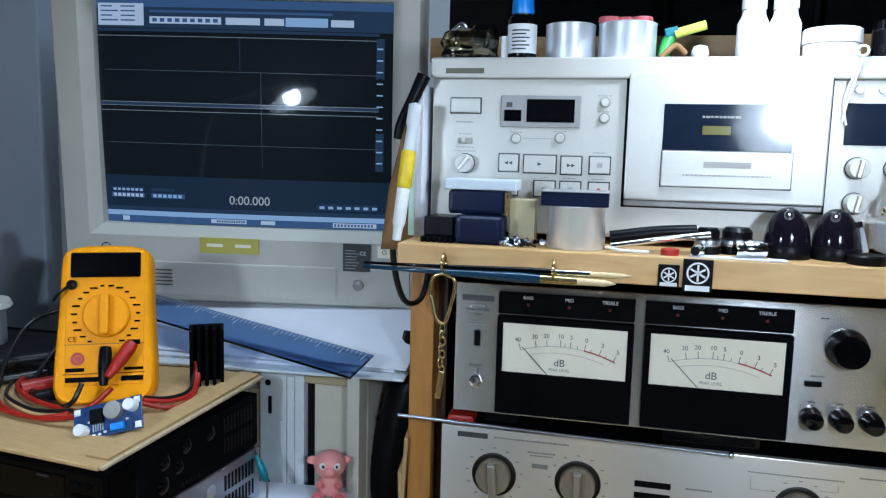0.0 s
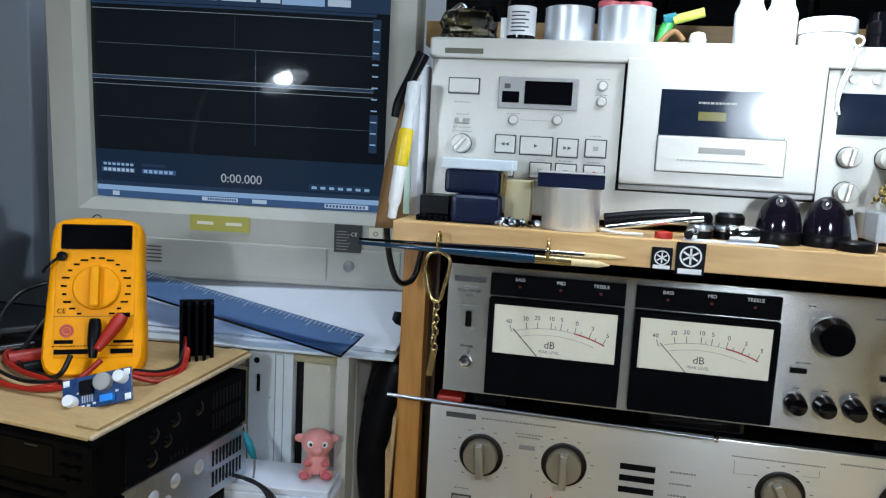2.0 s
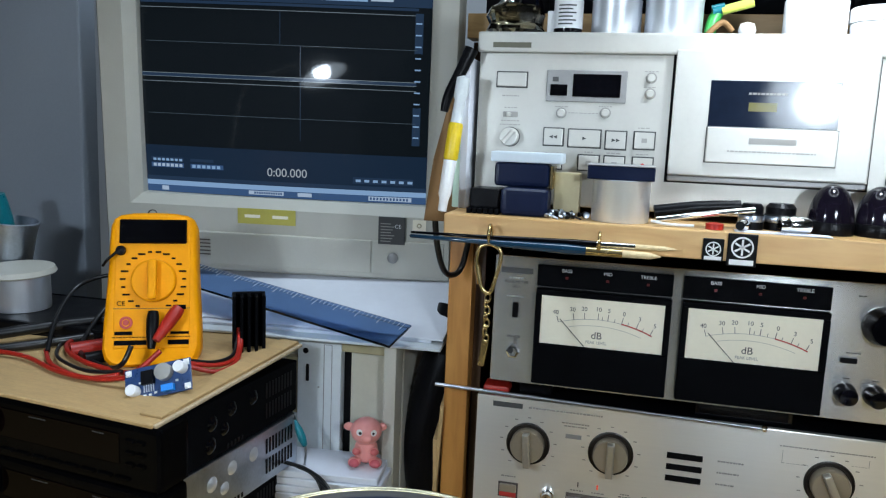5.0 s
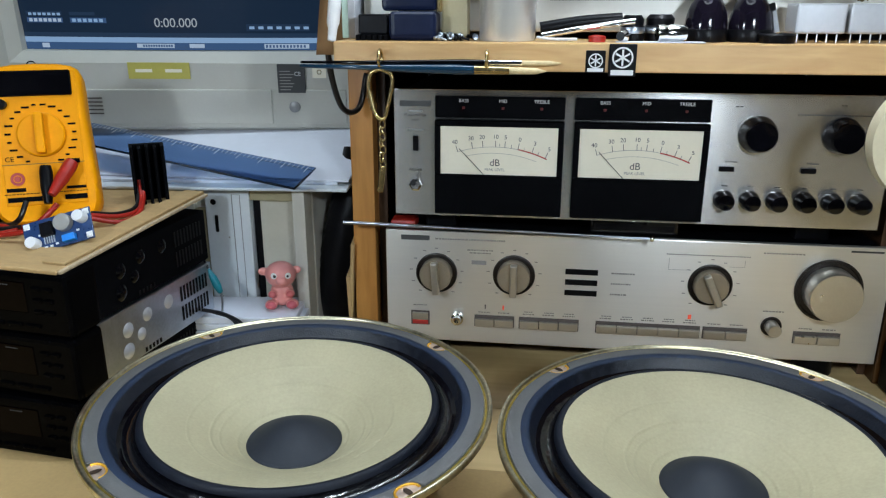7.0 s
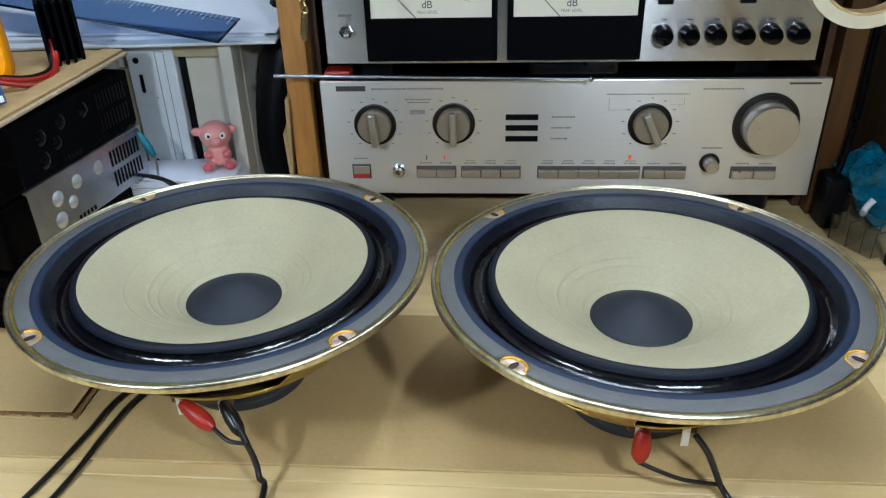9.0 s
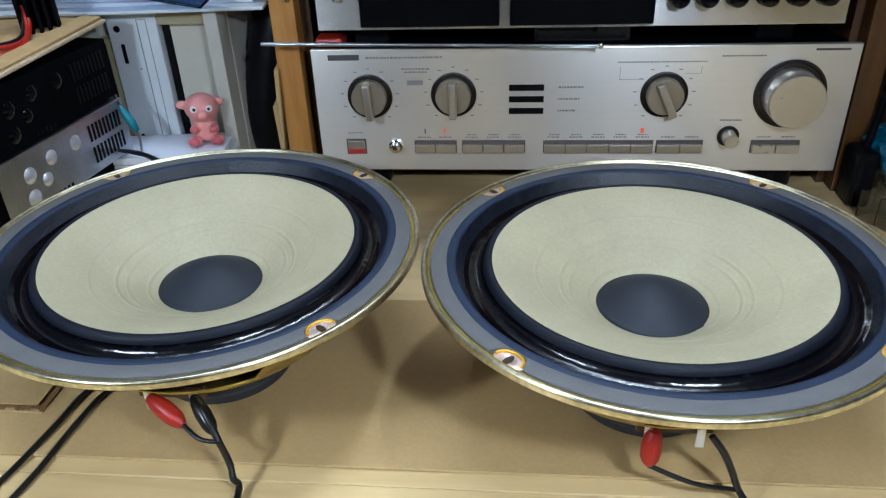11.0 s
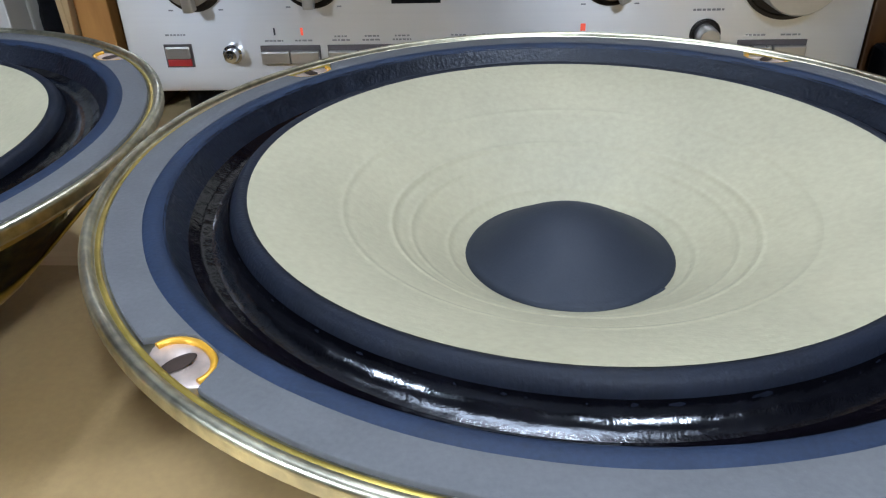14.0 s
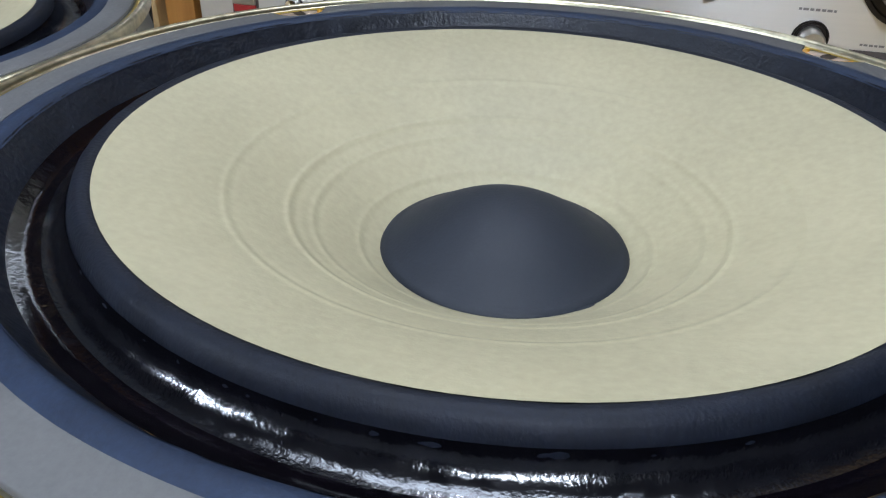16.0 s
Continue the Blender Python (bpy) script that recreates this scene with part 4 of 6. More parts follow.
part("door_plate", box(0.1722, 0.2600, -0.0085, -0.0060, 0.3585, 0.3838, 0.0006, 1), M_SONY, door, "raised pale plate on the door")
bar(0.2010, 0.2330, 0.3725, 0.3768, -0.0085, M_GREYPRINT, door, "model_mark")
bar(0.1870, 0.2470, 0.3665, 0.3676, -0.0085, M_GREYPRINT, door)
win = part("meter_window", box(0.2930, 0.4150, -0.0012, 0, 0.3905, 0.4190, 0.0004, 1), M_WINDOW, deck, "dark level meter window")
for x in (0.3000, 0.3150, 0.3300):
    part("small_button", moved(revolve([(0.0030, 0.0), (0.0029, 0.0020), (0.0, 0.0024)], 20, "y"), pose(x, 0, 0.4285)), M_SONY, deck, smooth=40)


# ---- computer monitor ----
mon = thing("crt_monitor", pose(-0.2604, 0.1348, 0.2913, 3.65, 0.34, 9.53), "aged beige CRT computer monitor showing an audio editor", "monitor")
W, H = 0.325 / 2, 0.244


def bulge(x, z, depth):
    return depth * ((x / W) ** 2 + ((z - H / 2) / (H / 2)) ** 2 * 0.6)


bm = bmesh.new()
nx, nz = 24, 18
g = [[bm.verts.new((-W + 2 * W * i / nx, bulge(-W + 2 * W * i / nx, H * j / nz, 0.006), H * j / nz)) for i in range(nx + 1)] for j in range(nz + 1)]
for j in range(nz):
    for i in range(nx):
        bm.faces.new((g[j][i], g[j][i + 1], g[j + 1][i + 1], g[j + 1][i]))
M_TUBE = glow("crt_phosphor_dark", (0.0022, 0.0048, 0.0065), 1.0, 0.05)
tube_face = part("picture_tube", bm, M_TUBE, mon, "glossy bulging screen glass", 80)
# bezel: a frame of four sloping faces, then the flat front
bm = bmesh.new()
def ring(x0, x1, z0, z1, y):
    return [bm.verts.new((x, y, z)) for x, z in ((x0, z0), (x1, z0), (x1, z1), (x0, z1))]
r = [ring(-W, W, 0, H, 0.012), ring(-W - 0.001, W + 0.001, -0.001, H + 0.001, -0.001), ring(-W - 0.012, W + 0.012, -0.012, H + 0.012, -0.012), ring(-W - 0.038, W + 0.030, -0.082, H + 0.045, -0.014), ring(-W - 0.042, W + 0.034, -0.086, H + 0.050, -0.008), ring(-W - 0.042, W + 0.034, -0.086, H + 0.050, 0.055), ring(-W * 0.72, W * 0.72, 0.0, H * 0.85, 0.36)]
for a, b in zip(r, r[1:]):
    for k in range(4):
        bm.faces.new((a[k], a[(k + 1) % 4], b[(k + 1) % 4], b[k]))
bm.faces.new(r[-1])
bmesh.ops.bevel(bm, geom=[e for e in bm.edges if e.calc_face_angle(0) > 0.5], offset=0.0025, segments=2, affect="EDGES")
part("housing", bm, M_BEIGE, mon, "beige plastic housing", 40)
FY = -0.0140
part("control_flap", box(-0.130, 0.105, FY - 0.0016, FY + 0.004, -0.078, -0.040, 0.0012), M_BEIGE, mon, "flush beige control flap")
part("button_panel", box(0.1065, 0.187, FY - 0.0014, FY + 0.004, -0.078, -0.0400, 0.0010), M_BEIGE, mon)
part("power_button", moved(revolve([(0.0062, 0.0), (0.0060, 0.0018), (0.0050, 0.0026), (0.0, 0.0026)], 28, "y"), pose(0.130, FY - 0.0014, -0.0585)), M_SONY_D, mon, smooth=40)
st = part("yellow_sticker", box(-0.0480, 0.0185, FY - 0.0006, FY, -0.0285, -0.0110), material("yellow_sticker_paper", (0.50, 0.44, 0.08), 0.5, vary=0.05, scale=60), mon, "faded yellow paper sticker")
for x0, x1 in ((-0.040, -0.022), (-0.008, 0.010)):
    part("print_bar", box(x0, x1, FY - 0.0008, FY - 0.0006, -0.0215, -0.0180), M_SCALE, st)
st = part("rating_sticker", box(0.1130, 0.1430, FY - 0.0022, FY, -0.0430, -0.0120, 0.0002, 1), M_PRINT, mon, "dark grey approval sticker")
lettering("CE", 0.006, M_WHITEPRINT, st, 0.135, FY - 0.0024, -0.0225)
for i in range(7):
    part("print_bar", box(0.1155, 0.1270 + 0.002 * (i % 3), FY - 0.0024, FY - 0.0022, -0.040 + 0.0033 * i, -0.0390 + 0.0033 * i), M_GREYPRINT, st)
st = part("small_sticker", box(0.1510, 0.1660, FY - 0.0006, FY, -0.0270, -0.0140), M_SCALE, mon, "small pale yellow energy sticker")
part("sticker_mark", moved(revolve([(0.0028, 0.0), (0.0026, 0.0003), (0.0016, 0.0003)], 16, "y"), pose(0.1585, FY - 0.0006, -0.0205)), M_BEIGE_Y, st)
for k in range(5):
    part("vent_slot", box(-0.1250, -0.080, FY - 0.0020, FY - 0.0015, -0.0670 + 0.0042 * k, -0.0655 + 0.0042 * k), M_RECESS, mon)
part("swivel_base", box(-0.12, 0.12, 0.02, 0.24, -0.1000, -0.0862, 0.004), M_BEIGE, mon)

# what the screen shows, laid on the glass
G_LINE, G_DIM, G_BLUE = glow("screen_grey_line", (0.17, 0.22, 0.25), 1.0), glow("screen_dim_line", (0.06, 0.09, 0.11), 1.0), glow("screen_blue_bar", (0.035, 0.085, 0.19), 1.0)
G_PALE, G_TASK, G_TXT, G_DARKBLUE = glow("screen_pale_panel", (0.36, 0.47, 0.60), 1.0), glow("screen_task_bar", (0.22, 0.37, 0.58), 1.0), glow("screen_text", (0.32, 0.37, 0.41), 1.0), glow("screen_dark_blue", (0.006, 0.018, 0.040), 1.0)
G_ROW = glow("screen_slate_row", (0.014, 0.034, 0.070), 1.0)


def mark(u0, u1, v0, v1, mat, lift=0.0004, name="screen_mark"):
    """A patch of the shown picture; u across, v down, both from 0 to 1; it follows the bulge of the glass."""
    bm = bmesh.new()
    n = max(1, int((u1 - u0) * 16))
    rows = []
    for i in range(n + 1):
        x = -W + 2 * W * (u0 + (u1 - u0) * i / n)
        rows.append([bm.verts.new((x, bulge(x, H * (1 - v), 0.006) - lift, H * (1 - v))) for v in (v0, v1)])
    for a, b in zip(rows, rows[1:]):
        bm.faces.new((a[0], b[0], b[1], a[1]))
    return part(name, bm, mat, tube_face)


for u0, u1, v0, v1, mt, lift in (
        (0.0, 1.0, 0.0, 0.035, G_BLUE, 0.0004), (0.0, 1.0, 0.035, 0.125, G_ROW, 0.0004), (0.005, 0.165, 0.02, 0.115, G_PALE, 0.0007),
        (0.185, 0.430, 0.075, 0.105, G_PALE, 0.0007), (0.445, 0.560, 0.075, 0.105, G_PALE, 0.0007), (0.575, 0.640, 0.075, 0.105, G_PALE, 0.0007),
        (0.645, 0.785, 0.070, 0.108, G_TASK, 0.0007), (0.795, 0.870, 0.075, 0.105, G_PALE, 0.0007), (0.185, 0.80, 0.048, 0.058, G_BLUE, 0.0007),
        (0.0, 0.955, 0.128, 0.140, G_ROW, 0.0005), (0.0, 0.955, 0.158, 0.1605, G_LINE, 0.0006), (0.02, 0.955, 0.307, 0.3090, G_DIM, 0.0006),
        (0.0, 0.955, 0.447, 0.4495, G_LINE, 0.0006), (0.0, 0.955, 0.463, 0.4650, G_LINE, 0.0006), (0.0, 0.955, 0.485, 0.4875, G_LINE, 0.0006), (0.0, 0.955, 0.450, 0.463, G_ROW, 0.0005),
        (0.02, 0.955, 0.630, 0.632, G_DIM, 0.0006), (0.490, 0.4920, 0.162, 0.305, G_ROW, 0.0007), (0.560, 0.5620, 0.31, 0.73, G_ROW, 0.0007),
        (0.945, 0.972, 0.150, 0.73, G_ROW, 0.0010), (0.0, 1.0, 0.780, 0.93, G_DARKBLUE, 0.0004), (0.0, 1.0, 0.925, 0.945, G_ROW, 0.0006),
        (0.02, 0.140, 0.835, 0.850, G_ROW, 0.0007), (0.02, 0.140, 0.862, 0.884, G_BLUE, 0.0007), (0.165, 0.250, 0.838, 0.852, G_ROW, 0.0007), (0.165, 0.285, 0.862, 0.884, G_BLUE, 0.0007),
        (0.745, 0.955, 0.885, 0.915, G_ROW, 0.0007), (0.0, 1.0, 0.945, 0.968, G_TASK, 0.0006), (0.0, 1.0, 0.968, 1.0, G_BLUE, 0.0006), (0.055, 0.08, 0.972, 0.992, G_PALE, 0.0008),
        (0.375, 0.50, 0.972, 0.99, G_PALE, 0.0008), (0.55, 0.60, 0.972, 0.99, G_PALE, 0.0008), (0.80, 0.95, 0.972, 0.992, G_PALE, 0.0008)):
    mark(u0, u1, v0, v1, mt, lift)
for k in range(11):
    mark(0.948, 0.968, 0.19 + 0.05 * k, 0.196 + 0.05 * k, G_TASK, 0.0013)
for k in range(7):
    mark(0.755 + 0.03 * k, 0.772 + 0.03 * k, 0.895, 0.907, G_TASK, 0.0009)
for k in range(7):
    mark(0.028 + 0.016 * k, 0.039 + 0.016 * k, 0.842, 0.853, G_TASK, 0.0010)
    mark(0.028 + 0.016 * k, 0.039 + 0.016 * k, 0.866, 0.880, G_PALE, 0.0010)
for k in range(6):
    mark(0.172 + 0.018 * k, 0.184 + 0.018 * k, 0.866, 0.880, G_TASK, 0.0010)
for k in range(12):
    mark(0.395 + 0.0085 * k, 0.401 + 0.0085 * k, 0.976, 0.986, G_BLUE, 0.0012)
    mark(0.805 + 0.0115 * k, 0.812 + 0.0115 * k, 0.976, 0.988, G_BLUE, 0.0012)
for k in range(9):
    mark(0.195 + 0.026 * k, 0.211 + 0.026 * k, 0.082, 0.098, G_BLUE, 0.0009)
for k in range(4):
    mark(0.015, 0.055 + 0.02 * (k % 2), 0.03 + 0.02 * k, 0.036 + 0.02 * k, G_BLUE, 0.0009)
    mark(0.085, 0.135, 0.03 + 0.02 * k, 0.036 + 0.02 * k, G_BLUE, 0.0009)
tx = lettering("0:00.000", 0.0135, G_TXT, tube_face, -W + 2 * W * 0.515, -0.0004, H * 0.118, name="time_display")

# ---- papers and ruler under the monitor ----
pile = thing("paper_stack", pose(-0.215, 0.055, 0.1700, 2.0, 0, 4), "stack of white papers and grey folders jutting out under the monitor", "papers")
part("folder", box(-0.12, 0.172, -0.055, 0.22, 0.0, 0.0030, 0.001), M_PCGREY, pile, "grey card folder")
part("paper_sheet", box(-0.13, 0.160, -0.040, 0.20, 0.0032, 0.0062, 0.0004, 1), M_PAPER, pile)
part("paper_block", box(-0.15, 0.150, 0.030, 0.20, 0.0064, 0.0140, 0.0006, 1), M_PAPER, pile)
part("paper_sheet", moved(box(-0.15, 0.172, 0.0, 0.15, 0.0, 0.0016, 0.0004, 1), pose(0, -0.034, 0.0066, 10, 0, -3)), M_PAPER, pile, "loose white sheet sloping up to the monitor")
part("dark_folder", box(-0.22, 0.060, 0.120, 0.20, 0.0142, 0.0190, 0.001), M_BLACK_M, pile)
a, b = Vector((-0.0725, -0.0060, 0.1860)), Vector((-0.318, 0.050, 0.2130))
d = (b - a).normalized()
s = Vector((0.35, 0.94, 0.30))
s = (s - s.dot(d) * d).normalized()
n = d.cross(s)
m = Matrix((d, s, n)).transposed().to_4x4()
m.translation = a
ruler = thing("ruler", m, "wide clear blue acrylic ruler leaning on the papers", "ruler")
part("blade", join(box(0.0, 0.300, -0.022, 0.012, -0.0014, 0.0014, 0.0004, 1), box(0.0, 0.300, 0.0121, 0.0180, -0.0008, 0.0008, 0.0003, 1)), M_CLEAR_B, ruler, "transparent blue blade")
for k in range(56):
    part("scale_mark", box(0.006 + 0.005 * k, 0.0064 + 0.005 * k, 0.010 if k % 5 else 0.005, 0.0170, -0.0017, -0.0015), M_WHITEPRINT, ruler)


# ---- computer case, figurine and what stands by them ----
PY = 0.040
M_BEIGE_C = material("cream_plastic", (0.56, 0.53, 0.43), 0.45, vary=0.04, scale=40, bump=0.1)
pc = thing("computer_case", pose(0, PY, 0), "beige desktop computer case standing under the papers and monitor", "computer")
part("case", box(-0.262, -0.084, 0.004, 0.34, 0.0, 0.1690, 0.002), M_BEIGE, pc)
part("front_frame", join(box(-0.262, -0.2075, -0.003, 0.0038, 0.0, 0.1690, 0.001), box(-0.0975, -0.0850, -0.020, 0.0038, 0.0, 0.1690, 0.001), box(-0.2075, -0.0975, -0.003, 0.0038, 0.1655, 0.1690, 0.0005, 1), box(-0.2075, -0.0975, -0.004, 0.0038, 0.0, 0.0220, 0.001)), M_BEIGE, pc, "beige front frame")
drive = part("optical_drive", box(-0.1925, -0.1455, -0.010, 0.0038, 0.0222, 0.1652, 0.0012), M_PCGREY, pc, "cool grey drive bezel set on edge")
part("tray_line", join(box(-0.1640, -0.1632, -0.0104, -0.0099, 0.030, 0.158), box(-0.1555, -0.1549, -0.0104, -0.0099, 0.030, 0.158), box(-0.1640, -0.1549, -0.0104, -0.0099, 0.1575, 0.158)), M_SONY_D, drive)
for z, r in ((0.1495, 0.0030), (0.0300, 0.0042), (0.0475, 0.0018)):
    part("drive_button", moved(revolve([(r, 0.0), (r, 0.0006), (0.0, 0.0008)], 16, "y"), pose(-0.1835, -0.0100, z)), M_BLACK if r != 0.0042 else M_SONY_D, drive)
part("volume_wheel", box(-0.1830, -0.1795, -0.0112, -0.0099, 0.1180, 0.1360, 0.0008, 1), M_BLACK, drive)
part("drive_led", box(-0.1700, -0.1685, -0.0104, -0.0099, 0.1120, 0.1135), M_GREYPRINT, drive)
bay = part("bay_cover", box(-0.1380, -0.0990, -0.001, 0.0038, 0.0240, 0.1520, 0.001), M_BEIGE_C, pc, "recessed cream bay cover")
part("bay_lip", box(-0.1450, -0.0990, -0.010, 0.0038, 0.1525, 0.1652, 0.001), M_BEIGE_Y, bay)
part("bay_gap", box(-0.1452, -0.1383, -0.0005, 0.0035, 0.0240, 0.1520), M_BLACK, bay)
floppy = part("floppy_drive", box(-0.2072, -0.1932, -0.006, 0.0038, 0.0250, 0.1400, 0.001), M_BEIGE_Y, pc, "yellowed floppy drive front")
part("floppy_slot", join(box(-0.2015, -0.1998, -0.0066, -0.0058, 0.060, 0.135), box(-0.2055, -0.1990, -0.0066, -0.0058, 0.0960, 0.0972)), M_BLACK, floppy)

ledge = thing("paper_pile", pose(-0.145, 0.000, 0.0, 0, 0, 6), "low pile of white booklets in front of the computer", "papers")
for k in range(7):
    part("booklet", moved(box(-0.060, 0.056, -0.030, 0.026, 0.0005 + 0.0072 * k, 0.0072 + 0.0072 * k, 0.0008, 1), pose(0.002 * (k % 3), -0.002 * (k % 2), 0, 0, 0, 3 * math.sin(k * 2.1))), M_PAPER, ledge)
for k in range(3):
    tagged(part("black_cable", tube([(-0.210 + 0.006 * k, -0.010 + 0.004 * k, 0.058), (-0.190 + 0.003 * k, -0.024 - 0.003 * k, 0.0560 + 0.0012 * k), (-0.165 + 0.006 * k, -0.030 - 0.003 * k, 0.0548 + 0.0010 * k), (-0.140 + 0.008 * k, -0.040 - 0.006 * k, 0.050), (-0.118 + 0.010 * k, -0.056 - 0.008 * k, 0.020), (-0.100 + 0.010 * k, -0.068 - 0.010 * k, 0.002)], 0.0016 + 0.0003 * (k % 2)), M_WIRE, smooth=60), "thin black cable draped over the white papers", "cable", "loose black cables")


def pig():
    """A seated vinyl piglet as one plain mesh."""
    def ball(x, y, z, rx, ry, rz):
        b = bmesh.new()
        bmesh.ops.create_uvsphere(b, u_segments=24, v_segments=16, radius=1)
        return moved(b, pose(x, y, z) @ Matrix.Diagonal((rx, ry, rz, 1)))
    return join(ball(0, 0, 0.0150, 0.0125, 0.0105, 0.0150), ball(0, -0.002, 0.0365, 0.0165, 0.0145, 0.0145), ball(0.002, -0.0165, 0.0330, 0.0058, 0.0040, 0.0046),
                ball(-0.0180, -0.001, 0.0400, 0.0062, 0.0024, 0.0046), ball(0.0165, 0.001, 0.0400, 0.0050, 0.0024, 0.0044),
                ball(-0.0110, -0.010, 0.0048, 0.0070, 0.0085, 0.0050), ball(0.0110, -0.010, 0.0048, 0.0070, 0.0085, 0.0050),
                ball(-0.0090, -0.0095, 0.0165, 0.0050, 0.0046, 0.0042), ball(0.0095, -0.0095, 0.0165, 0.0050, 0.0046, 0.0042))


M_PIG = bpy.data.materials.new("painted_pink_vinyl")
M_PIG.use_nodes = True
pt = M_PIG.node_tree
pb = pt.nodes["Principled BSDF"]
pb.inputs["Roughness"].default_value = 0.33
pco = pt.nodes.new("ShaderNodeTexCoord")
colour = None


def spot(x, y, z, r, tint, before):
    d = pt.nodes.new("ShaderNodeVectorMath")
    d.operation = "DISTANCE"
    d.inputs[1].default_value = (x, y, z)
    pt.links.new(pco.outputs["Object"], d.inputs[0])
    less = pt.nodes.new("ShaderNodeMath")
    less.operation = "LESS_THAN"
    less.inputs[1].default_value = r
    pt.links.new(d.outputs["Value"], less.inputs[0])
    mx = pt.nodes.new("ShaderNodeMix")
    mx.data_type = "RGBA"
    pt.links.new(less.outputs[0], mx.inputs[0])
    if before is None:
        mx.inputs[6].default_value = (0.78, 0.30, 0.27, 1)
    else:
        pt.links.new(before, mx.inputs[6])
    mx.inputs[7].default_value = (*tint, 1)
    return mx.outputs[2]


for x, y, z, r, tint in ((-0.0110, -0.018, 0.0060, 0.0060, (0.55, 0.10, 0.12)), (0.0110, -0.018, 0.0060, 0.0060, (0.55, 0.10, 0.12)), (-0.009, -0.013, 0.0165, 0.0042, (0.58, 0.13, 0.13)), (0.0095, -0.013, 0.0165, 0.0042, (0.58, 0.13, 0.13)),
                         (-0.0062, -0.0150, 0.0390, 0.0034, (0.80, 0.78, 0.75)), (0.0090, -0.0140, 0.0385, 0.0034, (0.80, 0.78, 0.75)), (-0.0055, -0.0165, 0.0388, 0.0021, (0.01, 0.01, 0.01)), (0.0092, -0.0155, 0.0383, 0.0021, (0.01, 0.01, 0.01))):
    colour = spot(x, y, z, r, tint, colour)
pt.links.new(colour, pb.inputs["Base Color"])
piglet = tagged(part("pig_figurine", pig(), M_PIG, smooth=60), "small pink vinyl pig figurine sitting on the white papers", "figurine")
blend = piglet.modifiers.new("one_skin", "REMESH")
blend.mode, blend.voxel_size, blend.use_smooth_shade = "VOXEL", 0.0008, True
piglet.matrix_basis = pose(-0.1085, 0.006, 0.0513, 0, 0, 14) @ Matrix.Diagonal((0.92, 0.92, 0.92, 1))

bag = tagged(part("black_bag", tube([(-0.058, 0.075, 0.0), (-0.066, 0.07, 0.05), (-0.060, 0.075, 0.10), (-0.048, 0.085, 0.15), (-0.040, 0.10, 0.19)], 0.025, 16), M_BLACK, smooth=60), "soft black bag squeezed between computer and rack", "bag")
for x, z1, turn in ((-0.0440, 0.118, 3), (-0.0405, 0.085, -2)):
    tagged(part("cardboard_strip", moved(box(-0.0018, 0.0018, -0.025, 0.03, 0.0, z1, 0.0004, 1), pose(x, 0.03, 0.0, 0, turn, 8)), M_CARD), "upright strip of brown cardboard beside the pine post", "cardboard")
clip = thing("crocodile_clip", pose(0, 0, 0), "crocodile clip with a teal green sleeve on a thin black wire", "clip")
a, b = Vector((-0.1715, -0.020, 0.0962)), Vector((-0.1595, -0.022, 0.0713))
part("sleeve", moved(revolve([(0.0, 0.0), (0.0014, 0.001), (0.0036, 0.010), (0.0040, 0.018), (0.0026, 0.026), (0.0, 0.0275)], 16), Matrix.Translation(a) @ (b - a).to_track_quat("Z", "Y").to_matrix().to_4x4()), M_TEAL, clip, "translucent teal sleeve", 50)
part("wire", tube([a, (-0.1770, -0.016, 0.1030), (-0.1860, -0.012, 0.1090), (-0.2050, -0.008, 0.1110)], 0.0010), M_WIRE, clip, smooth=60)
part("jaw", tube([b, (-0.1590, -0.0225, 0.0630), (-0.1600, -0.0225, 0.0535)], 0.0012, 8), M_STEEL, clip, smooth=60)
plug = tagged(part("green_plug", moved(revolve([(0.0, 0.0), (0.006, 0.001), (0.0085, 0.008), (0.0080, 0.020), (0.004, 0.028), (0.0, 0.029)], 16), pose(-0.1880, -0.006, 0.0545)), M_TEAL, smooth=50), "dark green plastic plug standing behind the car stereos", "plug")


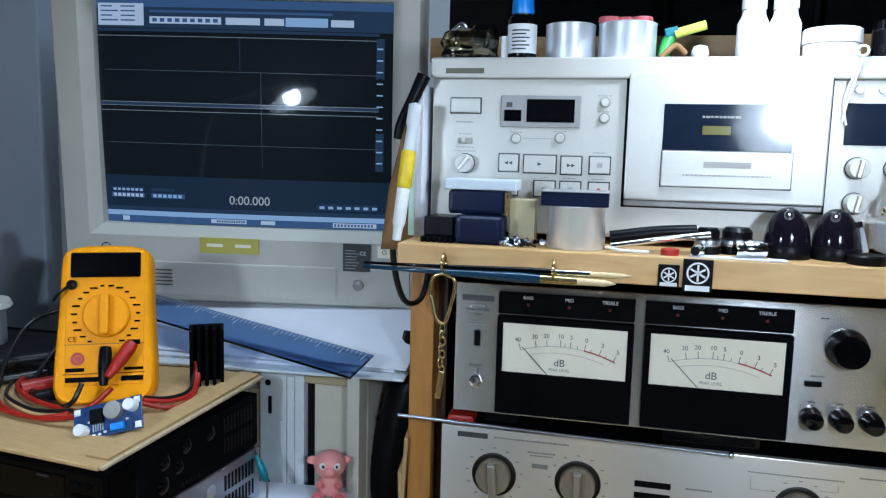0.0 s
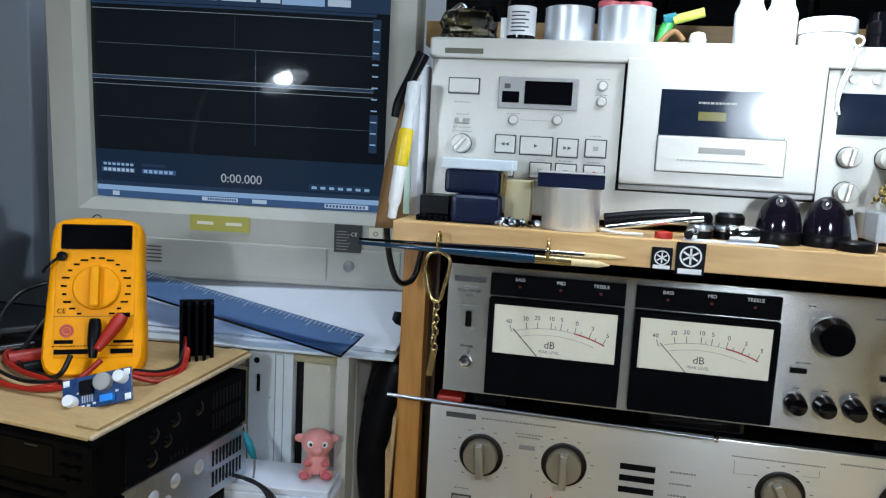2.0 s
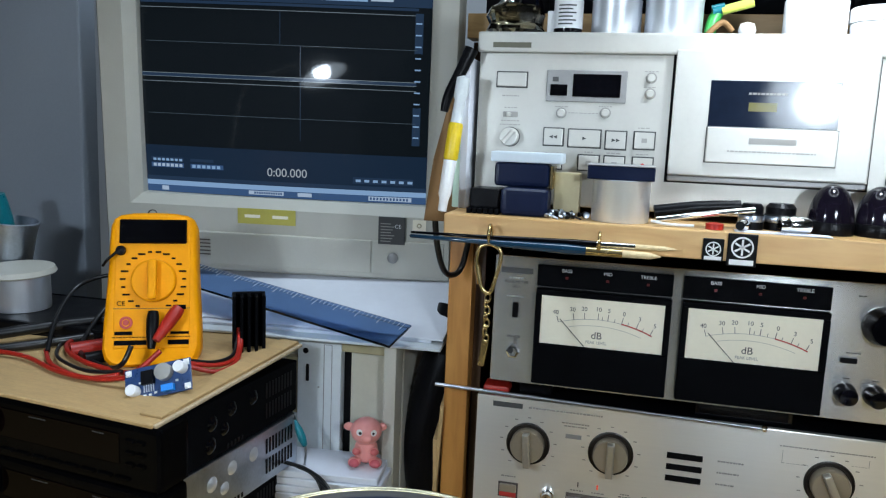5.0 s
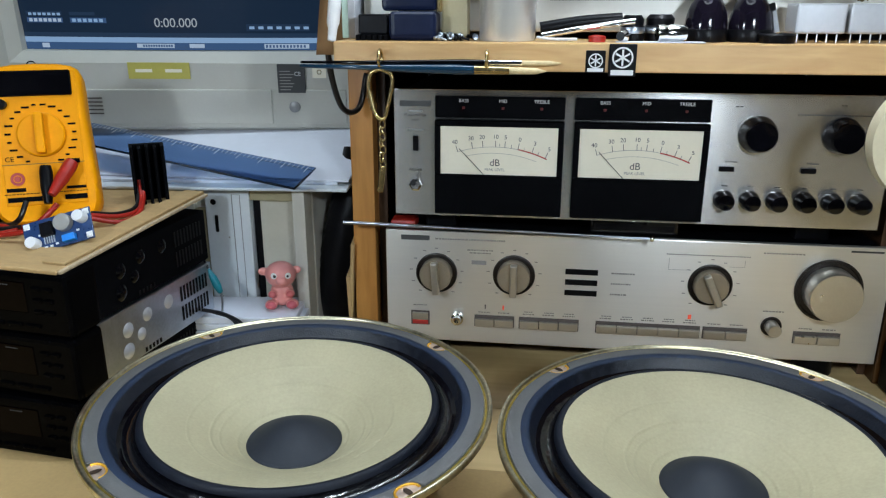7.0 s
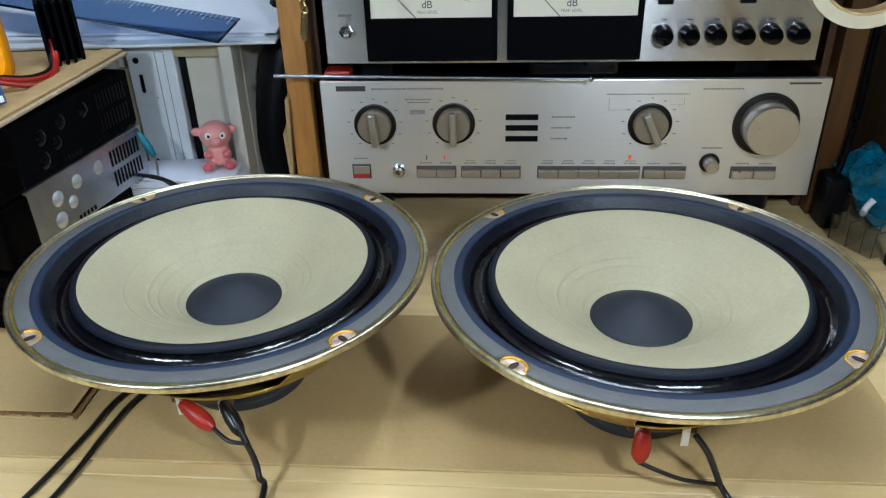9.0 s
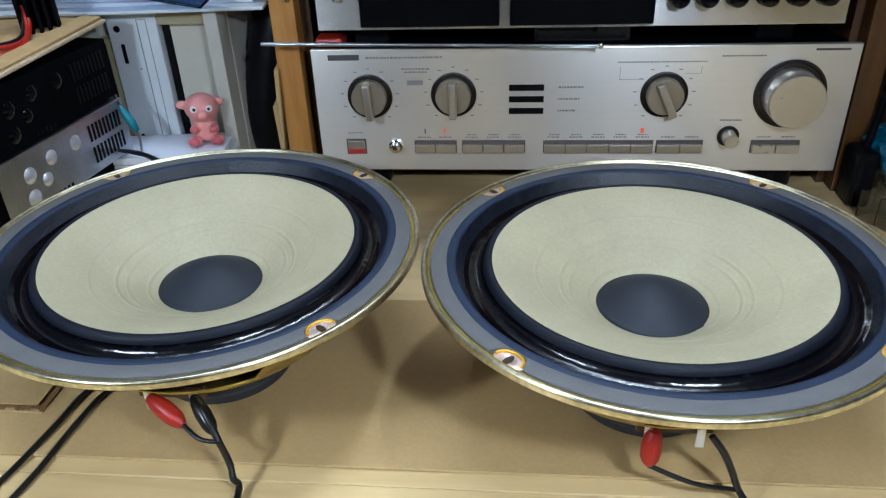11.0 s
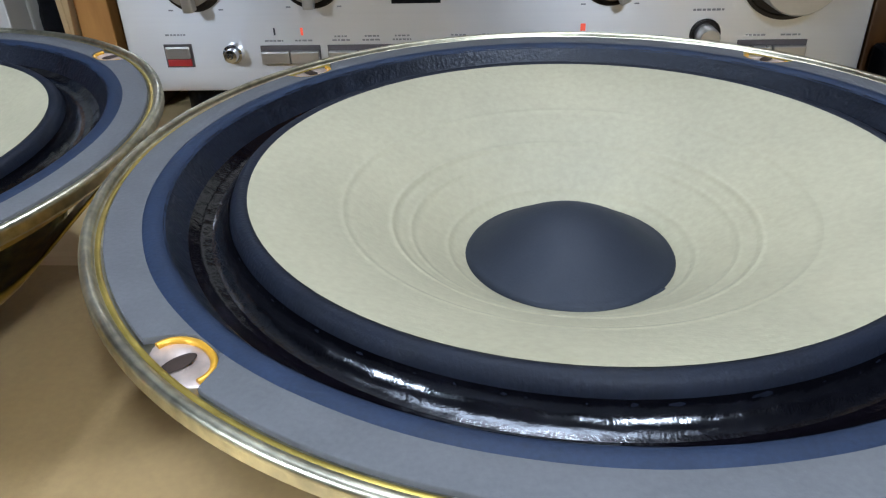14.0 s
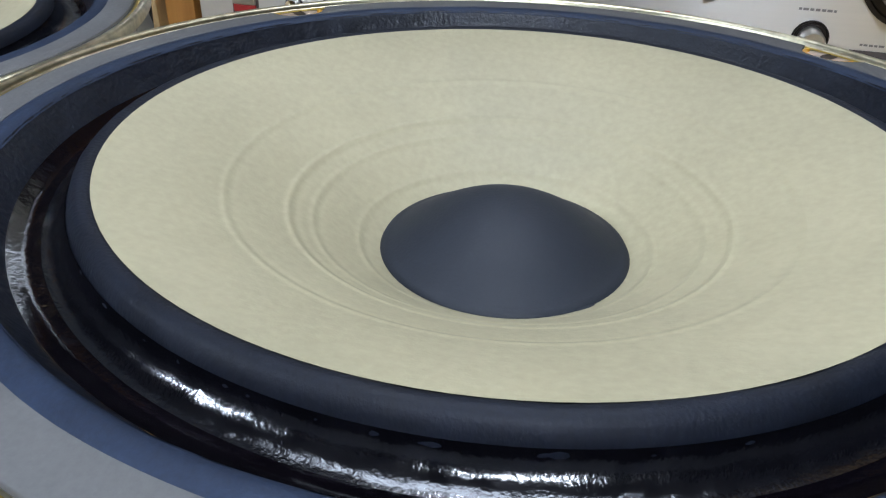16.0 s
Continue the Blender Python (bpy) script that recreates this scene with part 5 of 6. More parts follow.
# ---- stack of car stereos ----
def head_unit(m, label, black_side):
    t = thing("car_stereo", m, label, "car stereo", "stack of car stereos")
    part("chassis", box(-0.178, 0.0, 0.018, 0.178, 0.0, 0.049, 0.0012), M_BLACK_M if black_side else M_STEEL, t, "black steel chassis" if black_side else "bare zinc chassis")
    fr = part("fascia", box(-0.186, 0.006, -0.016, 0.018, -0.0002, 0.0505, 0.005, 3), M_SATIN, t, "glossy black fascia")
    part("display", box(-0.150, -0.030, -0.0166, -0.0158, 0.018, 0.042, 0.0006, 1), M_BLACK_G2, fr, "smoked display window")
    bar(-0.118, -0.100, 0.0388, 0.0397, -0.0166, M_PRINT, fr)
    bar(-0.055, -0.044, 0.0388, 0.0397, -0.0166, M_PRINT, fr)
    for k in range(8):
        part("preset_key", box(-0.150 + 0.0165 * k, -0.136 + 0.0165 * k, -0.0180, -0.0150, 0.0065, 0.0095, 0.001, 1), M_SATIN, fr)
    for k in range(6):
        part("side_key", box(-0.024 + 0.010 * (k % 2), -0.016 + 0.010 * (k % 2), -0.0180, -0.0150, 0.018 + 0.009 * (k // 2), 0.0215 + 0.009 * (k // 2), 0.001, 1), M_SATIN, fr)
    part("volume_knob", moved(revolve([(0.013, 0.0), (0.0125, 0.010), (0.010, 0.012), (0.0, 0.0118)], 28, "y"), pose(-0.168, -0.016, 0.026)), M_BLACK_G, fr, smooth=40)
    # side stampings
    for y, z, r in ((0.050, 0.012, 0.0070), (0.052, 0.030, 0.0066), (0.068, 0.020, 0.0056), (0.078, 0.034, 0.0062), (0.108, 0.034, 0.0064)):
        part("side_screw", moved(revolve([(r, 0.0), (r * 0.8, 0.0010), (r * 0.4, 0.0024), (0.0, 0.0027)], 18), pose(0.0, y, z, 0, 90, 0)), M_TIN if not black_side else M_BLACK_G, t, smooth=50)
    for k in range(9):
        for q in range(2):
            part("vent_slot", box(-0.0004, 0.0004, 0.126 + 0.005 * k, 0.1285 + 0.005 * k, 0.008 + 0.019 * q, 0.022 + 0.019 * q), M_BLACK, t)
    for k in range(5):
        part("side_slot", box(-0.0004, 0.0004, 0.070 + 0.005 * k, 0.0725 + 0.005 * k, 0.002, 0.006), M_BLACK, t)
    return t


M_BLACK_G2 = material("smoked_display", (0.002, 0.0008, 0.0008), 0.10, vary=0.2, scale=30, spec=0.06)
YAW = -7.0
head_unit(pose(-0.2000, -0.192, 0.0005, 0, 0, YAW + 1), "black car stereo at the bottom of the stack on the desk", True)
head_unit(pose(-0.1970, -0.189, 0.0520, 0, 0, YAW - 1.0), "bare zinc car stereo in the middle of the stack", False)
head_unit(pose(-0.1960, -0.188, 0.1035, 0, 0, YAW), "black car stereo on top of the stack under cardboard", True)

card = thing("cardboard_tray", pose(-0.1985, -0.203, 0.1530, 3.2, 0, YAW), "flat brown corrugated cardboard lying on the car stereos", "cardboard")
part("board", box(-0.33, 0.000, 0.000, 0.200, 0.0, 0.0036, 0.0008, 1), M_CARD, card)
part("right_edge", box(0.0002, 0.0035, 0.001, 0.199, 0.0004, 0.0034, 0.0012, 2), M_CARD_EDGE, card, "torn pale edge")
part("folded_strip", moved(box(-0.020, 0.0, 0.010, 0.198, 0.0037, 0.0060, 0.0012, 2), pose(0, 0, 0)), M_CARD, card)
tagged(part("black_tray", box(-0.62, -0.300, -0.06, 0.05, 0.158, 0.1750, 0.003), M_BLACK), "black plastic tray behind the multimeter", "tray").matrix_basis = pose(0, 0, 0.0)
tagged(part("equipment_case", box(-0.66, -0.392, -0.12, 0.12, 0.0, 0.1575, 0.003), M_BLACK_M), "matt black equipment case beside the car stereos", "equipment case")

# ---- multimeter ----
mm = thing("multimeter", pose(-0.2765, -0.0880, 0.1640, -15, 0, 27) @ Matrix.Diagonal((0.97, 1, 0.97, 1)), "amber yellow digital multimeter propped up on the cardboard", "multimeter")
bm = bmesh.new()
half = [(0.0, -0.0070), (0.026, -0.0070), (0.0345, -0.0050), (0.0395, 0.0), (0.0420, 0.008), (0.0418, 0.030), (0.0405, 0.050), (0.0385, 0.085), (0.0380, 0.110), (0.0372, 0.121), (0.0345, 0.1275), (0.0290, 0.1310), (0.018, 0.1330), (0.0, 0.1336)]
prof = half + [(-x, z) for x, z in half[-2:0:-1]]
rings = []
for y, inset in ((0.018, 0.004), (0.016, 0.0012), (0.012, 0.0), (-0.006, 0.0), (-0.0105, 0.0010), (-0.0130, 0.0030), (-0.0140, 0.0056)):
    rings.append([bm.verts.new((x * (1 - inset / 0.040), y - (0.0030 * max(0.0, 1 - z / 0.035) if y < 0 and inset < 0.005 else 0.0), 0.064 + (z - 0.064) * (1 - inset / 0.070))) for x, z in prof])
for a, b in zip(rings, rings[1:]):
    for k in range(len(prof)):
        bm.faces.new((a[k], a[(k + 1) % len(prof)], b[(k + 1) % len(prof)], b[k]))
bm.faces.new(rings[0])
top = bm.faces.new(rings[-1])
bmesh.ops.triangulate(bm, faces=[top])
part("holster", bm, M_YELLOW, mm, "amber yellow rubber holster", 50)
part("face_plate", box(-0.0325, 0.0325, -0.0146, -0.0125, 0.0095, 0.1265, 0.0012, 2), M_YELLOW, mm, "amber yellow front plate")
part("seam", box(-0.0325, 0.0325, -0.0148, -0.0146, 0.0452, 0.0458), M_ENV, mm)
FM = -0.0144
part("display", box(-0.0285, 0.0290, FM - 0.0022, FM - 0.0004, 0.104, 0.126, 0.0010, 1), M_BLACK_G, mm, "blank black display window")
dl = part("range_dial", moved(revolve([(0.0195, 0.0), (0.0190, 0.0030), (0.0178, 0.0040), (0.0, 0.0042)], 48, "y"), pose(0.001, FM - 0.0006, 0.0705)), M_YELLOW, mm, "amber range dial", 35)
part("dial_grip", moved(box(-0.0038, 0.0038, -0.0125, -0.0040, -0.0170, 0.0185, 0.0022, 2), pose(0.001, FM - 0.0006, 0.0705)), M_YELLOW, dl)
for k in range(20):
    a = radians(-150 + 300 * k / 19)
    l = 0.0034 + 0.0014 * (k % 3)
    part("range_mark", moved(box(-l / 2, l / 2, -0.0002, 0, -0.0008, 0.0008), pose(0.001 + 0.0262 * math.sin(a), FM - 0.0006, 0.0705 + 0.0262 * math.cos(a))), M_BLACK_M, mm)
lettering("CE", 0.0060, M_BLACK_M, mm, -0.0262, FM - 0.0007, 0.0500)
part("warning_ring", moved(revolve([(0.0056, 0.0), (0.0056, 0.0003), (0.0034, 0.0003)], 28, "y"), pose(-0.0215, FM - 0.0006, 0.0330)), M_REDPRINT, mm)
part("jack", moved(revolve([(0.0026, 0.0), (0.0026, 0.0008), (0.0, 0.0008)], 18, "y"), pose(-0.0215, FM - 0.0006, 0.0330)), M_REDPRINT, mm)
bar(-0.0330, 0.0330, 0.0196, 0.0203, FM - 0.0006, M_BLACK_M, mm)
bar(-0.0310, -0.0040, 0.0130, 0.0172, FM - 0.0006, M_BLACK_M, mm, "maker_mark")
bar(0.0140, 0.0320, 0.0130, 0.0172, FM - 0.0006, M_BLACK_M, mm, "model_mark")
bar(-0.0310, -0.0160, 0.0220, 0.0252, FM - 0.0006, M_BLACK_M, mm)
bar(0.0160, 0.0320, 0.0222, 0.0246, FM - 0.0006, M_BLACK_M, mm)
bar(0.0180, 0.0290, 0.0445, 0.0485, FM - 0.0006, M_BLACK_M, mm)
part("hook_ring", moved(revolve([(0.0042, -0.0006), (0.0042, 0.0006), (0.0034, 0.0006), (0.0034, -0.0006)], 20, "y", close=True), pose(-0.004, 0.006, 0.1345)), M_BLACK, mm)
part("black_plug", moved(revolve([(0.0, 0.0), (0.0044, 0.0005), (0.0054, 0.006), (0.0052, 0.020), (0.0032, 0.034), (0.0, 0.0345)], 18), pose(0.0020, FM - 0.006, 0.0430, 168, 0, 0)), M_BLACK, mm, "black banana plug", 50)
part("red_plug", moved(revolve([(0.0, 0.0), (0.0052, 0.0005), (0.0062, 0.006), (0.0056, 0.020), (0.0034, 0.036), (0.0, 0.0365)], 18), pose(0.0240, FM - 0.006, 0.0455, 160, 32, 0)), M_RED, mm, "red banana plug", 50)
part("crocodile_tip", join(moved(revolve([(0.0, 0.0), (0.0044, 0.001), (0.0040, 0.005), (0.0, 0.006)], 16, "y"), pose(-0.027, FM - 0.0006, 0.0975)), tube([(-0.029, FM - 0.004, 0.097), (-0.037, FM - 0.006, 0.089), (-0.042, FM, 0.084)], 0.0013)), M_BLACK, mm)


def lead(name, pts, r, mt, label):
    return tagged(part(name, tube(pts, r), mt, smooth=60), label, "cable", "test leads by the multimeter")


lead("red_test_lead", [(-0.246, -0.122, 0.184), (-0.262, -0.132, 0.168), (-0.285, -0.128, 0.1640), (-0.330, -0.115, 0.1650), (-0.366, -0.088, 0.1665), (-0.372, -0.055, 0.1675), (-0.345, -0.030, 0.1690)], 0.0023, M_RED, "red test lead curled on the cardboard")
lead("black_test_lead", [(-0.272, -0.124, 0.186), (-0.276, -0.131, 0.172), (-0.297, -0.122, 0.1640), (-0.335, -0.105, 0.1655), (-0.360, -0.075, 0.1670), (-0.368, -0.030, 0.190), (-0.350, 0.0, 0.215), (-0.330, -0.02, 0.205)], 0.0022, M_WIRE, "black test lead looped behind the multimeter")
lead("red_supply_wire", [(-0.272, -0.140, 0.1660), (-0.300, -0.146, 0.1620), (-0.345, -0.130, 0.1628), (-0.378, -0.100, 0.1640)], 0.0020, M_RED, "red supply wire lying on the cardboard")
lead("black_supply_wire", [(-0.272, -0.136, 0.1675), (-0.305, -0.138, 0.1650), (-0.350, -0.118, 0.1660), (-0.375, -0.085, 0.1665)], 0.0016, M_WIRE, "black supply wire lying on the cardboard")
lead("red_output_wire", [(-0.226, -0.112, 0.1700), (-0.208, -0.100, 0.1640), (-0.203, -0.078, 0.1650), (-0.211, -0.052, 0.1725), (-0.218, -0.040, 0.1850)], 0.0020, M_RED, "red wire from the circuit board to the heat sink")
lead("red_output_wire", [(-0.226, -0.110, 0.1720), (-0.214, -0.090, 0.1660), (-0.208, -0.068, 0.1660), (-0.214, -0.050, 0.1735), (-0.220, -0.040, 0.1860)], 0.0020, M_RED, "red wire from the circuit board to the heat sink")
lead("black_output_wire", [(-0.228, -0.106, 0.1730), (-0.218, -0.085, 0.1670), (-0.213, -0.062, 0.1680), (-0.221, -0.042, 0.1800)], 0.0016, M_WIRE, "black wire from the circuit board to the heat sink")
lead("black_power_cable", [(-0.50, -0.165, 0.160), (-0.44, -0.135, 0.1640), (-0.385, -0.085, 0.1670), (-0.345, -0.035, 0.1700), (-0.325, 0.0, 0.1730)], 0.0042, M_WIRE, "thick black cable crossing the cardboard behind the leads")
lead("black_power_cable", [(-0.52, -0.150, 0.1640), (-0.45, -0.105, 0.1700), (-0.395, -0.055, 0.1760), (-0.350, -0.020, 0.1780), (-0.320, 0.01, 0.1790)], 0.0052, M_WIRE, "thick black cable crossing the cardboard behind the leads")
lead("red_test_lead", [(-0.52, -0.120, 0.1660), (-0.44, -0.120, 0.1650), (-0.385, -0.120, 0.1640), (-0.330, -0.142, 0.1630), (-0.285, -0.150, 0.1640), (-0.248, -0.150, 0.1700)], 0.0021, M_RED, "red test lead running along the cardboard to the board")
lead("black_looped_lead", [(-0.372, -0.105, 0.1650), (-0.392, -0.070, 0.1850), (-0.400, -0.030, 0.2080), (-0.372, -0.010, 0.2180), (-0.338, -0.025, 0.2080)], 0.0021, M_WIRE, "thin black lead in a standing loop")
pen = thing("test_probe", pose(0, 0, 0), "red and black test probes lying on the cardboard behind the leads", "test probe")
part("red_grip", tube([(-0.352, -0.100, 0.1660), (-0.310, -0.050, 0.1700)], 0.0075, 14, 0.0055), M_RED, pen, smooth=50)
part("black_grip", tube([(-0.325, -0.115, 0.1655), (-0.285, -0.060, 0.1690)], 0.0060, 14, 0.0045), M_BLACK, pen, smooth=50)

pcb = thing("converter_board", pose(-0.2243, -0.1558, 0.1590, -30, -15, 14) @ Matrix.Diagonal((1.1, 1.1, 1.1, 1)), "small blue converter circuit board with capacitors leaning on the leads", "circuit board")
part("board", box(-0.0245, 0.0245, -0.0008, 0.0008, 0.0, 0.0235, 0.0002, 1), M_PCB, pcb)
for x, z in ((-0.0170, 0.0065), (0.0185, 0.0165)):
    part("capacitor", moved(revolve([(0.0042, 0.0), (0.0042, 0.0075), (0.0038, 0.0080), (0.0, 0.0080)], 20, "y"), pose(x, -0.0008, z)), M_WHITE, pcb, "silver electrolytic capacitor", 40)
part("inductor", moved(revolve([(0.0062, 0.0), (0.0062, 0.0050), (0.0050, 0.0058), (0.0, 0.0058)], 24, "y"), pose(0.0055, -0.0008, 0.0160)), M_GREYPRINT, pcb, "dark grey power inductor", 40)
part("regulator", box(-0.0110, -0.0020, -0.0050, -0.0008, 0.0095, 0.0195, 0.0004, 1), M_BLACK, pcb)
for k in range(5):
    part("regulator_pin", box(-0.0105 + 0.0017 * k, -0.0098 + 0.0017 * k, -0.0018, -0.0008, 0.0045, 0.0095), M_TIN, pcb)
part("trimmer", box(0.0035, 0.0125, -0.0055, -0.0008, 0.0015, 0.0065, 0.0004, 1), M_BLUECAP, pcb)
for x, z in ((-0.0215, 0.0205), (-0.0215, 0.0030), (0.0215, 0.0030), (0.0215, 0.0205)):
    part("solder_pad", join(box(x - 0.0022, x + 0.0022, -0.0011, -0.0008, z - 0.0022, z + 0.0022), moved(revolve([(0.0020, 0.0), (0.0016, 0.0007), (0.0, 0.0008)], 14, "y"), pose(x, -0.0011, z))), M_WHITE, pcb)
for x, z in ((-0.0100, 0.0022), (-0.0060, 0.0022), (-0.0020, 0.0030), (0.0140, 0.0085), (-0.0130, 0.0120)):
    part("chip_resistor", box(x - 0.0010, x + 0.0010, -0.0016, -0.0008, z - 0.0007, z + 0.0007), M_WHITE, pcb)

sink = thing("heat_sink", pose(-0.2130, -0.0330, 0.1640, 0, 0, 30), "black finned heat sink standing on the cardboard", "heat sink")
part("web", box(-0.015, 0.015, 0.004, 0.010, 0.0, 0.054, 0.0006, 1), M_BLACK_M, sink)
for k in range(5):
    part("fin", box(-0.0148 + 0.0066 * k, -0.0118 + 0.0066 * k, -0.012, 0.0039, 0.0, 0.054 - 0.001 * (k % 2), 0.0005, 1), M_BLACK_M, sink)

# ---- things at the far end of the desk ----
spool = thing("solder_spool", pose(-0.482, -0.015, 0.1755), "silver reel of solder wire with a card flange", "reel")
part("winding", revolve([(0.0, 0.0), (0.028, 0.0), (0.0285, 0.003), (0.0280, 0.036), (0.0, 0.036)], 40), M_TIN, spool, smooth=30)
part("flange", moved(revolve([(0.0, 0.0365), (0.035, 0.0365), (0.036, 0.038), (0.034, 0.043), (0.010, 0.045), (0.0, 0.045)], 40), pose(0, 0, 0, 3, 0, 0)), M_BEIGE, spool, smooth=40)
cup = thing("tool_cup", pose(-0.535, 0.020, 0.1755, 0, 8, 0) @ Matrix.Diagonal((1.05, 1.05, 0.9, 1)), "steel cup with a teal handled tool beside the solder reel", "cup")
part("cup_wall", revolve([(0.0, 0.0), (0.020, 0.0), (0.024, 0.075), (0.0265, 0.095), (0.0250, 0.096), (0.0225, 0.075), (0.0185, 0.003), (0.0, 0.003)], 36), M_STEEL, cup, smooth=50)
part("tool_handle", tube([(0.0, 0.0, 0.02), (-0.004, -0.004, 0.085), (-0.012, -0.012, 0.125)], 0.010, 14), M_TEAL, cup, smooth=60)


# ---- things on the pine shelf ----
SZ = 0.3137
M_RELAY = material("dull_can_metal", (0.42, 0.43, 0.45), 0.4, metal=0.4, vary=0.06, scale=50)
for x in (0.0265, 0.1030, 0.3900):
    e = thing("screw_eye", pose(x, -0.1205, 0.3030), "brass screw eye in the shelf's front edge", "hook", "screw eyes along the shelf")
    part("eye", moved(revolve([(0.0062 + 0.0011 * math.cos(q), 0.0011 * math.sin(q)) for q in [2 * math.pi * k / 10 for k in range(10)]], 28, close=True), pose(0, -0.0078, -0.001, 0, 90, 0)), M_BRASS, e, smooth=60)
    part("shank", tube([(0, 0.006, -0.001), (0, -0.002, -0.001)], 0.0011, 8), M_BRASS, e, smooth=60)


def brush(a, b, r, handle, label):
    a, b = Vector(a), Vector(b)
    t = thing("paint_brush", Matrix.Translation(a) @ (b - a).to_track_quat("Z", "Y").to_matrix().to_4x4(), label, "paint brush", "artist's brushes on the shelf edge")
    L = (b - a).length
    part("handle", revolve([(0.0, 0.0), (r * 0.35, 0.001), (r * 0.5, L * 0.25), (r, L * 0.62), (r * 0.85, L * 0.70), (0.0, L * 0.70)], 16), handle, t, "lacquered handle", 60)
    part("ferrule", revolve([(r * 0.86, L * 0.69), (r * 0.80, L * 0.83), (0.0, L * 0.83)], 16), M_CHROME if handle is M_BLACK_G else M_BRASS, t, smooth=60)
    part("bristle", revolve([(r * 0.70, L * 0.83), (r * 0.62, L * 0.93), (0.0003, L * 0.97)], 14), M_HAIR, t, smooth=60)


brush((-0.0330, -0.1275, 0.2990), (0.1600, -0.1270, 0.3000), 0.0026, M_BLACK_G, "thin dark artist's brush held in brass eyes")
brush((-0.0330, -0.1300, 0.2965), (0.1500, -0.1300, 0.2945), 0.0036, M_BRUSH, "thick dark teal artist's brush held in brass eyes")

chain = thing("key_chain", pose(0.0270, -0.131, 0.0), "brass snap hook and key chain hanging from the shelf", "key chain")
part("snap_hook", tube([(0.0, 0.0, 0.2950), (0.0075, 0.0, 0.2915), (0.0085, 0.0, 0.2840), (0.0050, 0.0, 0.2690), (0.0020, 0.0, 0.2600), (-0.0030, 0.0, 0.2610), (-0.0065, 0.0, 0.2700), (-0.0090, 0.0, 0.2820), (-0.0070, 0.0, 0.2920), (0.0, 0.0, 0.2950)], 0.0014), M_BRASS, chain, smooth=60)
part("gate", tube([(-0.0055, -0.001, 0.2660), (-0.0082, -0.001, 0.2790)], 0.0022, 10), M_BRASS, chain, smooth=60)
z = 0.2585
for k in range(7):
    h = 0.0042 if k not in (5,) else 0.0058
    m = pose(0.0006 * (-1) ** k, 0, z - h * 0.6, 0, 90 if k % 2 else 0, 90 if k % 2 else 0)
    part("link", moved(revolve([(h * 0.62 + 0.0008 * math.cos(q), 0.0008 * math.sin(q)) for q in [2 * math.pi * i / 8 for i in range(8)]], 20, "y", close=True), pose(0.0006 * (-1) ** k, 0, z - h * 0.6, 0, 0, 75 if k % 2 else 15) @ Matrix.Diagonal((0.75, 1, 1.1, 1))), M_BRASS, chain, smooth=60)
    z -= h * 1.12
part("tag", moved(box(-0.0024, 0.0024, -0.0006, 0.0006, -0.020, 0.0, 0.0005, 1), pose(0.0004, 0, z + 0.001, 0, 8, 20)), M_BRASS, chain)


def badge(x0, x1, z0, z1, mark_r):
    t = thing("badge", pose((x0 + x1) / 2, -0.1204, (z0 + z1) / 2), "black square plate with a white emblem fixed to the shelf edge", "badge", "badges on the shelf edge")
    w, h = (x1 - x0) / 2, (z1 - z0) / 2
    part("plate", box(-w, w, -0.0016, 0.0002, -h, h, 0.0003, 1), M_BLACK, t)
    zc = h - mark_r - 0.002
    part("emblem_ring", moved(revolve([(mark_r, 0.0), (mark_r, 0.0003), (mark_r * 0.84, 0.0003)], 40, "y"), pose(0, -0.0016, zc)), M_WHITEPRINT, t)
    for k in range(6):
        part("emblem_ray", moved(box(-mark_r * 0.09, mark_r * 0.09, -0.0003, 0, 0.0, mark_r * 0.76), pose(0, -0.0016, zc, 0, 60 * k, 0)), M_WHITEPRINT, t)
    part("maker_mark", box(-w * 0.82, w * 0.82, -0.0019, -0.0016, -h * 0.92, -h * 0.60), M_WHITEPRINT, t)


badge(0.1715, 0.1850, 0.2935, 0.3085, 0.0050)
badge(0.1872, 0.2060, 0.2910, 0.3130, 0.0072)


def tin(x, y, z, r, h, label, lid=None, name="tin"):
    t = thing(name, pose(x, y, z), label, "tin")
    part("can", revolve([(0.0, 0.0), (r * 0.97, 0.0), (r, 0.0012), (r, h - 0.0012), (r * 1.02, h - 0.0004), (r * 0.98, h), (r * 0.94, h - 0.001), (r * 0.94, h - 0.0035), (0.0, h - 0.0035)], 48), M_TIN, t, "bare polished tin can", 35)
    if lid:
        part("lid", revolve([(r * 1.04, h - 0.010), (r * 1.06, h - 0.001), (r * 1.07, h + 0.0005), (r * 0.90, h + 0.0012), (0.0, h + 0.0012)], 48), lid, t, "dark blue lid", 35)
    return t


tin(0.1150, -0.0945, SZ, 0.0205, 0.0300, "round silver tin with a dark blue lid on the shelf")
bl = thing("tin_label_box", pose(0.1140, -0.0945, SZ + 0.0302), "flat dark blue box lying on the silver tin", "box")
part("carton", box(-0.0232, 0.0232, -0.018, 0.016, 0.0, 0.0095, 0.0008), M_NAVY, bl)
part("flap", box(-0.0232, 0.0232, -0.0185, 0.0155, 0.0096, 0.0105, 0.0003, 1), M_SONY_D, bl)
cell = thing("film_carton", pose(0.0440, -0.0930, SZ), "dark navy tape-wrapped battery pack on the shelf", "battery pack")
part("lower_pack", box(-0.0150, 0.0200, -0.0160, 0.0120, 0.0, 0.0205, 0.0045, 3), M_NAVY, cell)
part("upper_pack", box(-0.0220, 0.0190, -0.0060, 0.0180, 0.0208, 0.0385, 0.0035, 3), M_NAVY, cell)
